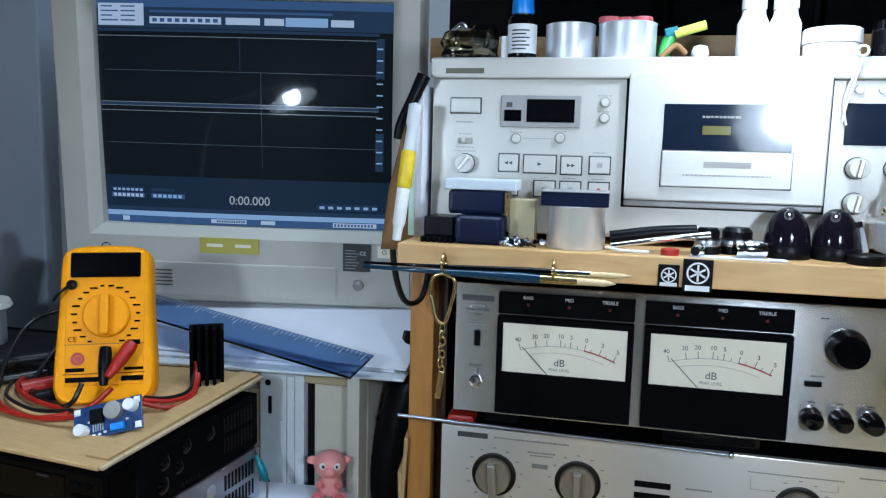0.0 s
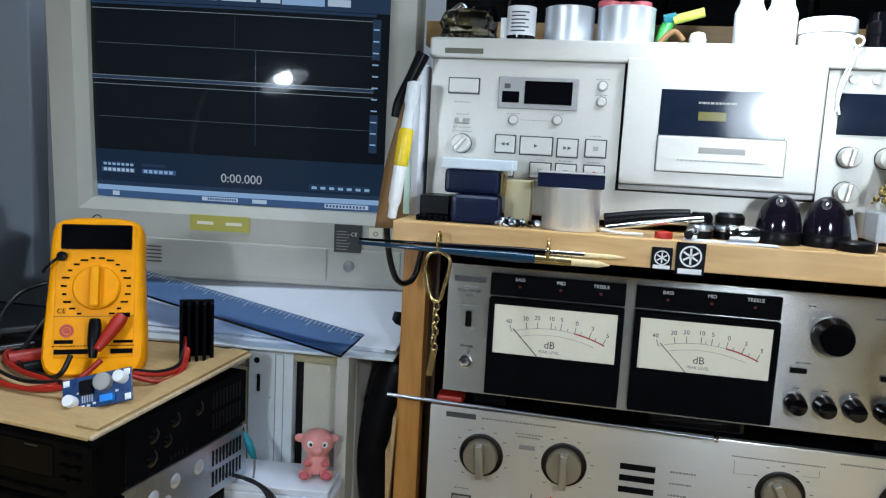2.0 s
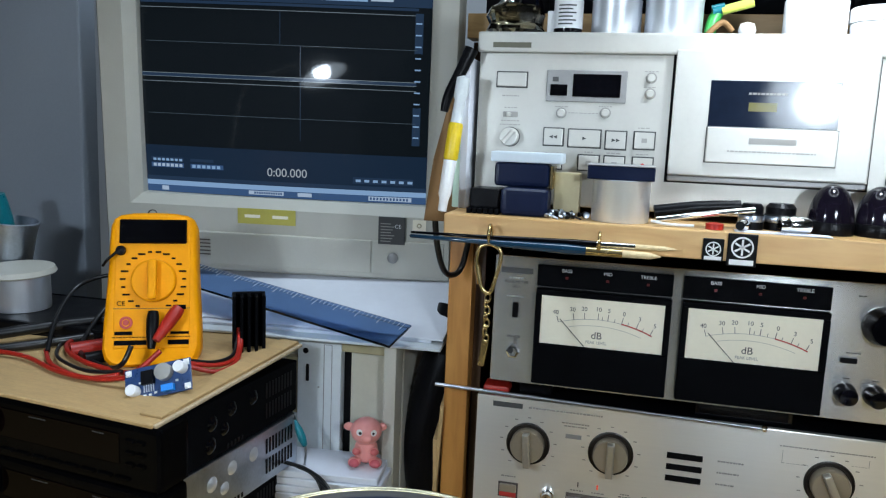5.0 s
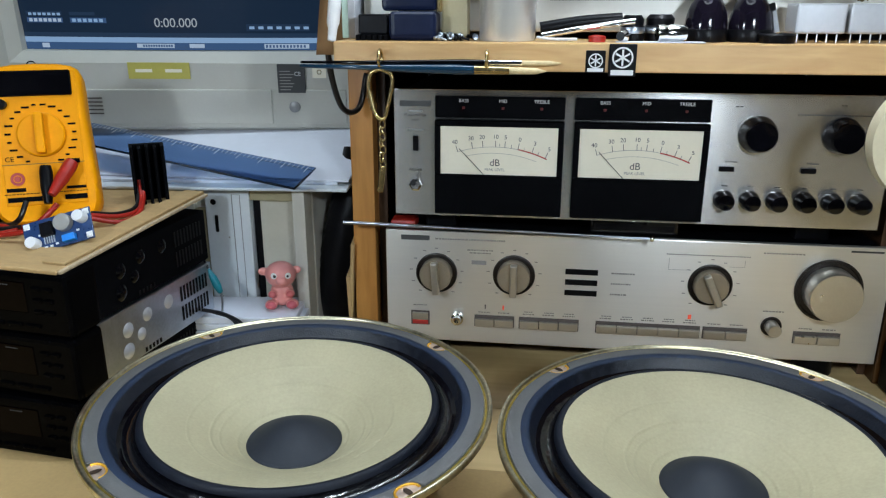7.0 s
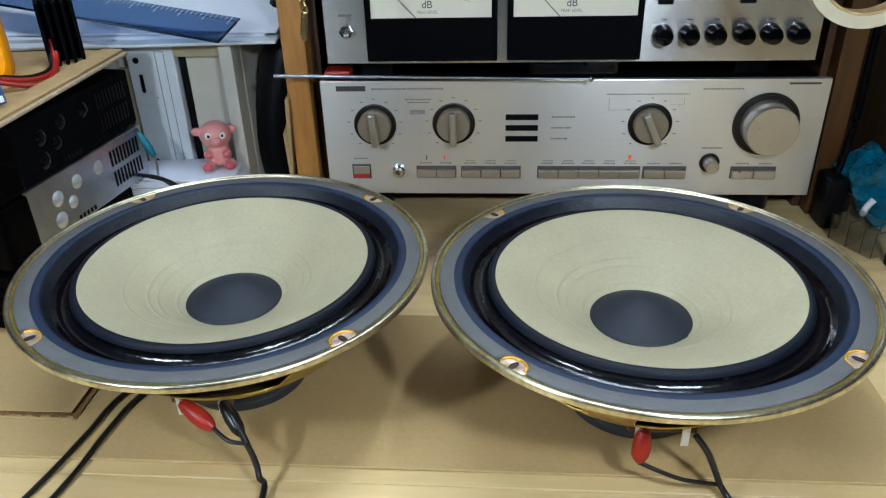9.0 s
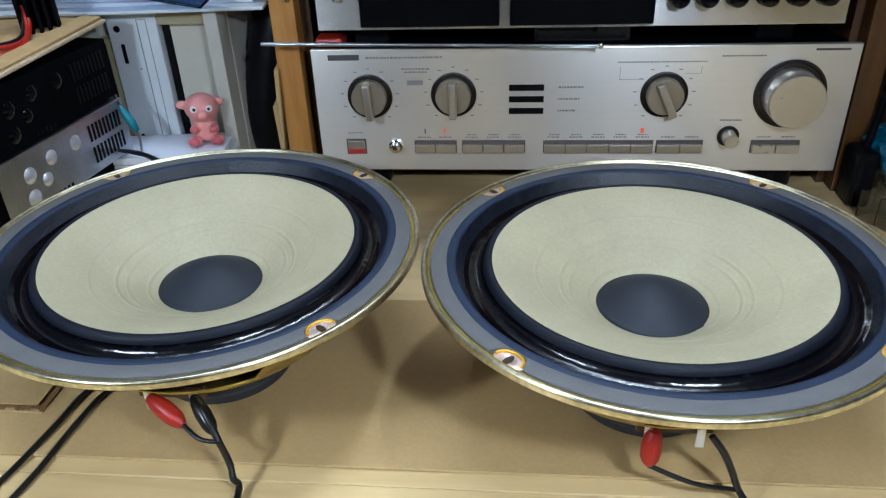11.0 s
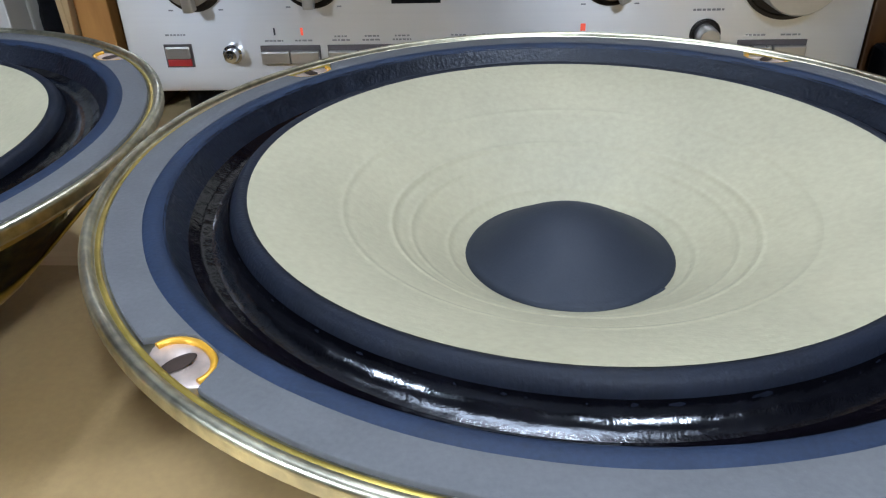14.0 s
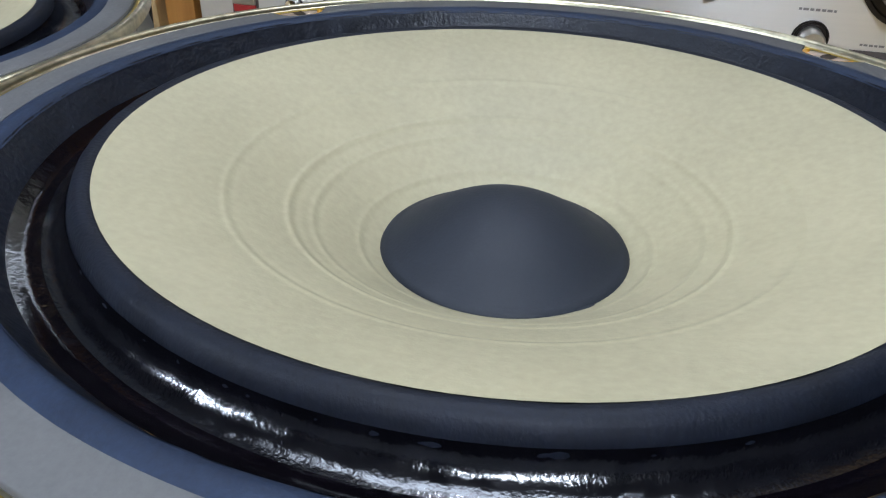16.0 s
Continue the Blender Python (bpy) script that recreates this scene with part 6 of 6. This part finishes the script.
part("end_tab", box(0.0191, 0.0220, -0.0050, 0.0170, 0.0200, 0.0370, 0.0006, 1), M_BRASS, cell)
tagged(part("clear_case", box(0.0190, 0.0720, -0.0990, -0.0700, 0.3524, 0.3600, 0.0010), M_FROST), "frosted plastic case lying on the battery packs", "plastic case")
tagged(part("small_box", box(0.0660, 0.0850, -0.0900, -0.0700, SZ, 0.3460, 0.0010), M_BEIGE_Y), "small beige cardboard box on the shelf", "box")
tagged(part("black_block", box(0.0050, 0.0270, -0.1020, -0.0720, SZ + 0.0042, 0.3320, 0.0012), M_BLACK), "small black plastic block on the shelf", "block")
tagged(part("connector_strip", join(*[box(0.004 + 0.0042 * k, 0.0072 + 0.0042 * k, -0.1080, -0.0720, SZ, SZ + 0.0040, 0.0004, 1) for k in range(6)]), M_BLACK_M), "black connector strip lying on the shelf", "connector")
rng = random.Random(5)
for k in range(16):
    x, y = rng.uniform(0.066, 0.092), rng.uniform(-0.112, -0.092)
    s = rng.uniform(0.002, 0.0042)
    sc = tagged(part("small_screw", moved(revolve([(0.0, 0.0), (s * 0.9, 0.0004), (s * 0.8, 0.002), (s * 0.35, 0.0022), (s * 0.32, 0.007), (0.0, 0.0075)], 10), pose(0, 0, 0.0022, rng.uniform(70, 110), 0, rng.uniform(0, 360))), M_STEEL if k % 2 else M_BLACK, smooth=40), "small loose screw on the shelf", "screw", "loose screws")
    sc.location = (x, y, SZ + rng.uniform(0, 0.004) * 0 + 0.0005)
plier = thing("soldering_tool", pose(0.165, -0.100, SZ), "black handled tool wrapped in clear film lying on the shelf", "tool")
part("handle", tube([(-0.026, 0.004, 0.008), (0.004, 0.006, 0.013), (0.032, 0.008, 0.0155)], 0.0052, 14, 0.0042), M_BLACK, plier, smooth=60)
part("metal_arm", tube([(-0.025, -0.010, 0.004), (0.010, -0.006, 0.010), (0.040, 0.0, 0.0140)], 0.0022, 10), M_CHROME, plier, smooth=60)
part("wire_tail", tube([(-0.028, -0.010, 0.003), (-0.018, -0.016, 0.002), (0.000, -0.017, 0.002)], 0.0010, 8), M_WHITE, plier, smooth=60)
tagged(part("red_disc", moved(revolve([(0.0, 0.0), (0.006, 0.0), (0.006, 0.004), (0.0, 0.005)], 20), pose(0.1790, -0.1100, SZ)), M_RED, smooth=40), "flat red plastic disc on the shelf", "disc")
for x, y, r, h in ((0.2050, -0.090, 0.0085, 0.0180), (0.2250, -0.084, 0.0110, 0.0185)):
    t = thing("black_puck", pose(x, y, SZ), "stepped black rubber puck with a metal band on the shelf", "puck", "black pucks on the shelf")
    part("body", revolve([(0.0, 0.0), (r, 0.0), (r, h * 0.55), (r * 0.9, h * 0.6), (r * 0.92, h * 0.85), (r * 0.7, h), (0.0, h)], 28), M_BLACK, t, smooth=40)
    part("collar", revolve([(r * 1.02, h * 0.30), (r * 1.05, h * 0.34), (r * 1.05, h * 0.50), (r * 1.02, h * 0.54)], 28), M_STEEL, t, smooth=40)
nut = thing("steel_coupling", pose(0.2300, -0.1080, SZ + 0.0062, 0, 90, 10), "knurled steel coupling lying on the shelf", "coupling")
part("sleeve", revolve([(0.0030, -0.010), (0.0056, -0.010), (0.0060, -0.006), (0.0052, -0.004), (0.0060, -0.001), (0.0060, 0.007), (0.0050, 0.010), (0.0030, 0.010)], 24, close=True), M_CHROME, nut, smooth=30)
tagged(part("jack_plug", moved(revolve([(0.0, -0.008), (0.003, -0.008), (0.0042, -0.002), (0.0042, 0.004), (0.002, 0.008), (0.0, 0.0082)], 18), pose(0.197, -0.1110, SZ + 0.0043, 0, 90, 70)), M_CHROME, smooth=40), "small chrome plug lying on the shelf", "plug")
tagged(part("paper_strip", moved(box(-0.030, 0.030, -0.006, 0.006, 0.0, 0.0006), pose(0.222, -0.1130, SZ, 0, 0, -2)), M_PAPER), "narrow strip of white paper on the shelf edge", "paper")
for x, y in ((0.2560, -0.0900), (0.2865, -0.0880)):
    t = thing("bullet_lens", pose(x, y, SZ), "dark violet bullet-shaped indicator dome standing on the shelf", "dome", "dark domes on the shelf")
    prof = [(0.0, 0.0), (0.0148, 0.0), (0.0152, 0.001), (0.0152, 0.0080), (0.0148, 0.0086)]
    part("socket", revolve(prof, 36), M_BLACK, t, smooth=40)
    prof = [(0.0148, 0.0082)] + [(0.0148 * math.cos(u) ** 0.95, 0.0086 + 0.0255 * math.sin(u)) for u in [math.pi / 2 * k / 12 for k in range(12)]] + [(0.0, 0.0341)]
    part("dome", revolve(prof, 36), M_DEADBULB, t, "glossy dark violet dome", 60)
ring = tagged(part("rubber_disc", moved(revolve([(0.0, 0.0), (0.0115, 0.0), (0.0120, 0.001), (0.0120, 0.0052), (0.0110, 0.0062), (0.004, 0.0062), (0.0, 0.0050)], 32), pose(0.3010, -0.1060, SZ)), M_BLACK, smooth=40), "flat black rubber disc on the shelf", "disc")
bulbs = thing("steel_bracket", pose(0.3030, -0.092, SZ + 0.0052), "small shiny steel bracket standing on the shelf", "bracket")
part("plate", moved(box(-0.0045, 0.0045, -0.001, 0.001, 0.0, 0.022, 0.0008, 1), pose(0, 0, 0, -10, -12, 20)), M_CHROME, bulbs)
for i, x in enumerate((0.3300, 0.3650)):
    t = thing("relay_can", pose(x, -0.092, SZ), "grey metal relay can standing on its pins", "relay", "metal cans on the shelf")
    part("can", box(-0.0165, 0.0165, -0.010, 0.016, 0.0060, 0.0260, 0.0015), M_RELAY, t, "dull metal can")
    for k in range(5):
        part("pin", box(-0.0140 + 0.0065 * k, -0.0132 + 0.0065 * k, -0.007, -0.0062, 0.0, 0.0062), M_TIN, t)
orn = bmesh.new()
rng = random.Random(11)
for k in range(240):
    b = bmesh.new()
    bmesh.ops.create_icosphere(b, subdivisions=1, radius=rng.uniform(0.0009, 0.0026))
    h = rng.random() ** 0.8
    w = 0.016 * (1 - 0.75 * h)
    moved(b, pose(rng.uniform(-w, w), rng.uniform(-0.006, 0.006), 0.003 + 0.032 * h))
    me = bpy.data.meshes.new("tmp")
    b.to_mesh(me)
    b.free()
    orn.from_mesh(me)
    bpy.data.meshes.remove(me)
tagged(part("brass_ornament", orn, M_OLDBRASS := material("tarnished_brass", (0.30, 0.22, 0.08), 0.35, metal=1.0, vary=0.4, scale=120, bump=0.5), smooth=40), "tarnished brass ornament on top of the metal cans", "ornament").matrix_basis = pose(0.3300, -0.088, SZ + 0.0262)
orn = bmesh.new()
for k in range(170):
    b = bmesh.new()
    bmesh.ops.create_icosphere(b, subdivisions=1, radius=rng.uniform(0.0014, 0.0038))
    h = rng.random()
    moved(b, pose(rng.uniform(-0.011, 0.011) * (1 - 0.4 * h), rng.uniform(-0.006, 0.006), 0.004 + 0.042 * h))
    me = bpy.data.meshes.new("tmp")
    b.to_mesh(me)
    b.free()
    orn.from_mesh(me)
    bpy.data.meshes.remove(me)
tagged(part("brass_statuette", orn, M_BRASS, smooth=40), "small golden brass statuette on top of the metal cans", "statuette").matrix_basis = pose(0.3600, -0.088, SZ + 0.0262)

# ---- things on the tape deck ----
DZ = 0.4507
ash = thing("glass_ashtray", pose(0.0220, -0.035, DZ - 0.0004), "heavy amber cut-glass ashtray with bits in it on the tape deck", "ashtray")
part("bowl", revolve([(0.0, 0.0), (0.020, 0.0), (0.024, 0.004), (0.021, 0.010), (0.024, 0.016), (0.021, 0.022), (0.017, 0.024), (0.015, 0.010), (0.0, 0.006)], 10), M_GLASS, ash, "faceted amber glass")
part("knob", moved(revolve([(0.0, 0.0), (0.011, 0.0), (0.012, 0.012), (0.009, 0.022), (0.0, 0.024)], 20), pose(0.010, 0.012, 0.008)), M_BLACK_G, ash, smooth=50)
part("metal_bit", tube([(-0.018, 0, 0.020), (-0.008, 0.004, 0.030), (-0.002, 0.0, 0.026)], 0.002, 8), M_CHROME, ash, smooth=60)
bot = thing("dropper_bottle", pose(0.0640, -0.035, DZ - 0.0004), "dark dropper bottle with a white label and bright blue cap", "bottle")
part("glass_body", revolve([(0.0, 0.0), (0.0105, 0.0), (0.0112, 0.002), (0.0112, 0.032), (0.0085, 0.036), (0.0, 0.036)], 32), M_BLACK_G, bot, "dark glass body", 40)
part("label", revolve([(0.0114, 0.006), (0.0114, 0.028)], 32), M_WHITE, bot, "white label with small print", 40)
for k in range(6):
    bm = bmesh.new()
    a0, a1, z0 = -2.2, -1.2 + 0.25 * (k % 2), 0.0085 + 0.0028 * k
    v = [[bm.verts.new((0.0116 * math.cos(a0 + (a1 - a0) * i / 8), 0.0116 * math.sin(a0 + (a1 - a0) * i / 8), zz)) for zz in (z0, z0 + 0.0011)] for i in range(9)]
    for p, q in zip(v, v[1:]):
        bm.faces.new((p[0], q[0], q[1], p[1]))
    part("print_bar", bm, M_PRINT, bot)
part("cap", revolve([(0.0085, 0.0362), (0.0088, 0.037), (0.0076, 0.056), (0.0068, 0.0575), (0.0, 0.0578)], 32), M_BLUECAP, bot, "bright blue cap", 40)
tagged(part("white_slip", box(0.0475, 0.0540, -0.034, -0.0320, DZ - 0.0004, DZ + 0.020, 0.0003, 1), M_WHITE), "white card slip standing on the deck", "card")
tin(0.1010, -0.030, DZ - 0.0004, 0.0190, 0.0285, "plain silver tin standing on the tape deck")
tin(0.1440, -0.032, DZ - 0.0004, 0.0215, 0.0285, "plain silver tin with pink caps on it")
for x, y, z in ((0.1300, -0.036, 0.0285), (0.1420, -0.030, 0.0288), (0.1540, -0.036, 0.0282)):
    tagged(part("pink_cap", moved(revolve([(0.0, 0.0), (0.0078, 0.0), (0.0082, 0.001), (0.0078, 0.0040), (0.0030, 0.0048), (0.0, 0.0048)], 24), pose(x, y, DZ + z)), M_PINK_D, smooth=40), "flat pink plastic cap lying on the tin", "cap", "pink caps")
toy = thing("small_toy", pose(0.1750, -0.030, DZ - 0.0004), "jumble of small green and yellow plastic bits on the deck", "plastic bits")
part("green_bit", tube([(-0.004, 0, 0.004), (-0.002, 0.004, 0.014), (0.002, 0.006, 0.022)], 0.0045, 12), M_GREEN, toy, smooth=60)
part("teal_tip", tube([(-0.003, 0.004, 0.022), (0.006, 0.004, 0.024)], 0.0042, 12), M_TEAL, toy, smooth=60)
part("yellow_tube", tube([(0.004, 0.003, 0.022), (0.026, 0.001, 0.028)], 0.0036, 14), material("pale_lime_plastic", (0.50, 0.55, 0.08), 0.4), toy, smooth=60)
part("pearl_bead", moved(revolve([(0.0, 0.0), (0.005, 0.002), (0.0065, 0.006), (0.005, 0.011), (0.0, 0.0125)], 18), pose(0.022, -0.006, 0.0)), M_WHITE, toy, smooth=60)
part("tan_strap", tube([(-0.006, -0.008, 0.003), (0.004, -0.006, 0.012), (0.012, -0.004, 0.006)], 0.0022, 10), M_ENV, toy, smooth=60)
for x in (0.2340, 0.2560):
    t = thing("white_bottle", pose(x, -0.028, DZ - 0.0004), "white plastic bottle with a ribbed cap on the deck", "bottle", "white bottles on the deck")
    part("body", revolve([(0.0, 0.0), (0.0105, 0.0), (0.0112, 0.0015), (0.0112, 0.028), (0.0085, 0.034), (0.0080, 0.038), (0.0, 0.038)], 32), M_WHITE, t, smooth=45)
    part("cap", revolve([(0.0085, 0.0382), (0.0088, 0.039), (0.0084, 0.056), (0.0, 0.0565)], 24), M_WHITE, t, smooth=45)
jar = thing("white_jar", pose(0.2880, -0.030, DZ - 0.0004), "low round white jar with a lid on the deck", "jar")
part("body", revolve([(0.0, 0.0), (0.0185, 0.0), (0.0192, 0.0015), (0.0192, 0.012), (0.0, 0.0125)], 36), M_WHITE, jar, smooth=40)
part("lid", revolve([(0.0, 0.0126), (0.0198, 0.0126), (0.0202, 0.0135), (0.0198, 0.0225), (0.0185, 0.0235), (0.0, 0.0235)], 36), M_WHITE, jar, smooth=40)
tagged(part("dark_jar", moved(revolve([(0.0, 0.0), (0.019, 0.0), (0.0195, 0.002), (0.0195, 0.028), (0.0, 0.029)], 30), pose(0.3340, -0.030, DZ - 0.0004)), M_BLACK_G, smooth=40), "dark round jar on the deck", "jar")

string = thing("string_loop", pose(0, 0, 0), "thin white string with a ring hanging over the deck front", "string")
part("end_ring", moved(revolve([(0.0034 + 0.0009 * math.cos(q), 0.0009 * math.sin(q)) for q in [2 * math.pi * k / 8 for k in range(8)]], 20, "y", close=True), pose(0.2985, -0.069, 0.4535)), M_WHITE, string, smooth=60)
part("strand", tube([(0.2980, -0.0685, 0.4500), (0.2945, -0.0680, 0.4380), (0.2905, -0.0655, 0.4190), (0.2930, -0.0650, 0.4040)], 0.0008, 8), M_WHITE, string, smooth=60)
part("strand", tube([(0.2990, -0.0685, 0.4500), (0.2960, -0.0680, 0.4360), (0.2925, -0.0655, 0.4200), (0.2905, -0.0650, 0.4060)], 0.0008, 8), M_WHITE, string, smooth=60)

# ---- things hanging at the rack's end ----
env = tagged(part("brown_envelope", moved(sheet([(-0.0180, 0.0), (0.008, 0.0), (0.012, 0.105), (0.010, 0.128), (0.002, 0.110), (-0.0120, 0.050)], 0.002), pose(-0.0240, -0.055, 0.3000, 90, 0, 12)), M_ENV), "brown paper envelope stuck upright beside the deck", "envelope")
tagged(part("white_folder", box(-0.0098, -0.0040, -0.075, 0.10, SZ, 0.4300, 0.0006, 1), M_PAPER), "white plastic folder standing between envelope and deck", "folder")
tagged(part("green_folder", box(-0.0160, -0.0102, -0.070, 0.10, 0.3137, 0.4200, 0.0006, 1), material("pale_green_folder", (0.45, 0.62, 0.50), 0.4)), "pale green plastic folder beside the deck", "folder")
mk = thing("marker_pen", Matrix.Translation((-0.0165, -0.100, 0.3120)) @ Vector((0.010, 0.01, 0.10)).to_track_quat("Z", "Y").to_matrix().to_4x4(), "white and yellow marker pen leaning beside the deck", "pen")
part("barrel", revolve([(0.0, 0.0), (0.0032, 0.001), (0.0036, 0.010), (0.0048, 0.014), (0.0050, 0.040), (0.0, 0.0402)], 20), M_WHITE, mk, smooth=50)
part("yellow_band", revolve([(0.0051, 0.0403), (0.0055, 0.042), (0.0055, 0.066), (0.0050, 0.068), (0.0, 0.068)], 20), material("yellow_plastic", (0.70, 0.50, 0.01), 0.4), mk, smooth=50)
part("grey_end", revolve([(0.0045, 0.0682), (0.0040, 0.085), (0.0052, 0.088), (0.0050, 0.102), (0.0, 0.104)], 20), M_PCGREY, mk, smooth=50)
tagged(part("black_strap", tube([(-0.0045, -0.074, 0.436), (-0.0110, -0.077, 0.420), (-0.0200, -0.080, 0.400), (-0.0225, -0.081, 0.388)], 0.0055, 12, 0.0030), M_BLACK, smooth=60), "black strap end sticking out beside the deck", "strap")
tagged(part("black_cable_loop", tube([(-0.030, 0.0, 0.40), (-0.036, -0.03, 0.36), (-0.034, -0.05, 0.30), (-0.030, -0.03, 0.255), (-0.022, 0.0, 0.25), (-0.016, 0.008, 0.28)], 0.0026), M_WIRE, smooth=60), "black cable looped beside the pine post", "cable")
roll = thing("tape_roll", pose(0.3950, -0.152, 0.2560, 0, 0, 0), "cream roll of masking tape hanging from the shelf's front edge", "tape")
part("tape_band", moved(revolve([(0.0410, -0.006), (0.0410, 0.006), (0.0330, 0.006), (0.0330, -0.006)], 64, "y", close=True), pose(0, 0, 0)), material("cream_masking_tape", (0.62, 0.55, 0.38), 0.55, vary=0.05, scale=60), roll, smooth=30)
part("card_core", moved(revolve([(0.0328, -0.0062), (0.0328, 0.0062), (0.0312, 0.0062), (0.0312, -0.0062)], 64, "y", close=True), pose(0, 0, 0)), M_CARD, roll, smooth=30)
part("nail", tube([(0.0, 0.032, 0.0270), (0.0, -0.010, 0.0300)], 0.0014, 8), M_BRASS, roll)

# ---- right end of the desk ----
tagged(part("power_adapter", box(0.4625, 0.4800, -0.022, 0.010, 0.0003, 0.050, 0.005, 3), M_BLACK), "black power adapter standing beside the amplifier", "adapter")
tagged(part("power_cable", tube([(0.474, -0.004, 0.049), (0.486, 0.012, 0.095), (0.490, 0.022, 0.16), (0.496, 0.03, 0.23), (0.498, 0.03, 0.292)], 0.0032, 10), M_BLACK_M, smooth=60), "thick black cable running up beside the brown upright", "cable")
blue = thing("blue_clip_box", pose(0.5045, -0.030, 0.0005), "translucent turquoise plastic box with a white tab behind a clear holder", "plastic box")
bm = box(0.0, 0.040, 0.0, 0.045, 0.0, 0.058)
bmesh.ops.subdivide_edges(bm, edges=bm.edges[:], cuts=7, use_grid_fill=True)
for v in bm.verts:
    v.co += 0.006 * noise.noise_vector(v.co * 60) + 0.0025 * noise.noise_vector(v.co * 160)
part("box_body", moved(bm, pose(0.004, 0, 0.004, 0, -35, 0)), material("turquoise_plastic", (0.0, 0.105, 0.17), 0.22, vary=0.5, scale=60, bump=0.4, coat=0.3), blue)
part("white_tab", tube([(-0.0135, -0.003, 0.022), (-0.0135, -0.006, 0.030), (-0.0080, -0.004, 0.036)], 0.0030, 10), M_WHITE, blue, smooth=60)
hold = thing("clear_holder", pose(0.4825, -0.052, 0.0, 0, 0, -62) @ Matrix.Diagonal((0.75, 0.62, 0.85, 1)), "clear plastic cassette holder standing on the desk", "holder")
part("front_wall", box(-0.030, 0.030, -0.016, -0.0145, 0.0, 0.030, 0.0004, 1), M_CLEAR, hold)
part("back_wall", box(-0.030, 0.030, 0.0145, 0.016, 0.0, 0.034, 0.0004, 1), M_CLEAR, hold)
for x in (-0.030, -0.006, 0.014, 0.0288):
    part("divider", box(x, x + 0.0012, -0.0144, 0.0144, 0.0, 0.028, 0.0003, 1), M_CLEAR, hold)
tagged(part("black_pedestal", box(0.492, 0.600, -0.20, -0.082, 0.0, 0.010, 0.002), M_BLACK), "flat black plate lying on the desk", "plate")

# ---- lamps ----
def small_lamp(place, aim, elbow, foot, label):
    t = thing("work_lamp", look(place, aim), label, "lamp", "lamps beside the viewer")
    part("reflector", revolve([(0.0, 0.034), (0.030, 0.031), (0.055, 0.016), (0.072, -0.014), (0.073, -0.013), (0.056, 0.018), (0.030, 0.034), (0.0, 0.037)], 40), M_LAMPIN, t, smooth=60)
    inv = t.matrix_basis.inverted()
    back = t.matrix_basis @ Vector((0, 0, 0.036))
    part("arm", tube([inv @ Vector(p) for p in (back, back.lerp(Vector(elbow), 0.5) + Vector((0, 0, 0.02)), elbow, (*foot, 0.02))], 0.006, 10), M_WHITE, t, smooth=60)
    part("base", moved(revolve([(0.0, 0.0), (0.055, 0.0), (0.058, 0.004), (0.050, 0.016), (0.0, 0.022)], 40), inv @ pose(*foot, 0.0)), M_WHITE, t, smooth=40)


small_lamp(WORK, WORK_AIM, (-0.46, -0.60, 0.34), (-0.52, -0.55), "small work lamp with a shallow reflector standing on the desk")
small_lamp(LAMP, LAMP_AIM, (0.66, -0.66, 0.38), (0.74, -0.55), "small work lamp turned towards the tape deck")
hung = thing("desk_lamp", pose(*HANG), "white desk lamp shade hanging over the tape deck", "lamp")
part("shade", revolve([(0.018, 0.055), (0.030, 0.050), (0.060, 0.010), (0.078, -0.025), (0.085, -0.048), (0.0865, -0.0475), (0.0795, -0.024), (0.0615, 0.012), (0.031, 0.053), (0.018, 0.058)], 56, close=True), M_WHITE, hung, smooth=60)
part("socket", revolve([(0.0, 0.030), (0.016, 0.032), (0.0175, 0.060), (0.012, 0.075), (0.0, 0.076)], 24), M_WHITE, hung, smooth=50)
part("arm", tube([(0.0, 0.0, 0.070), (0.05, 0.10, 0.16), (0.10, 0.30, 0.16), (0.12, 0.378, 0.10)], 0.006, 10), M_WHITE, hung, smooth=60)
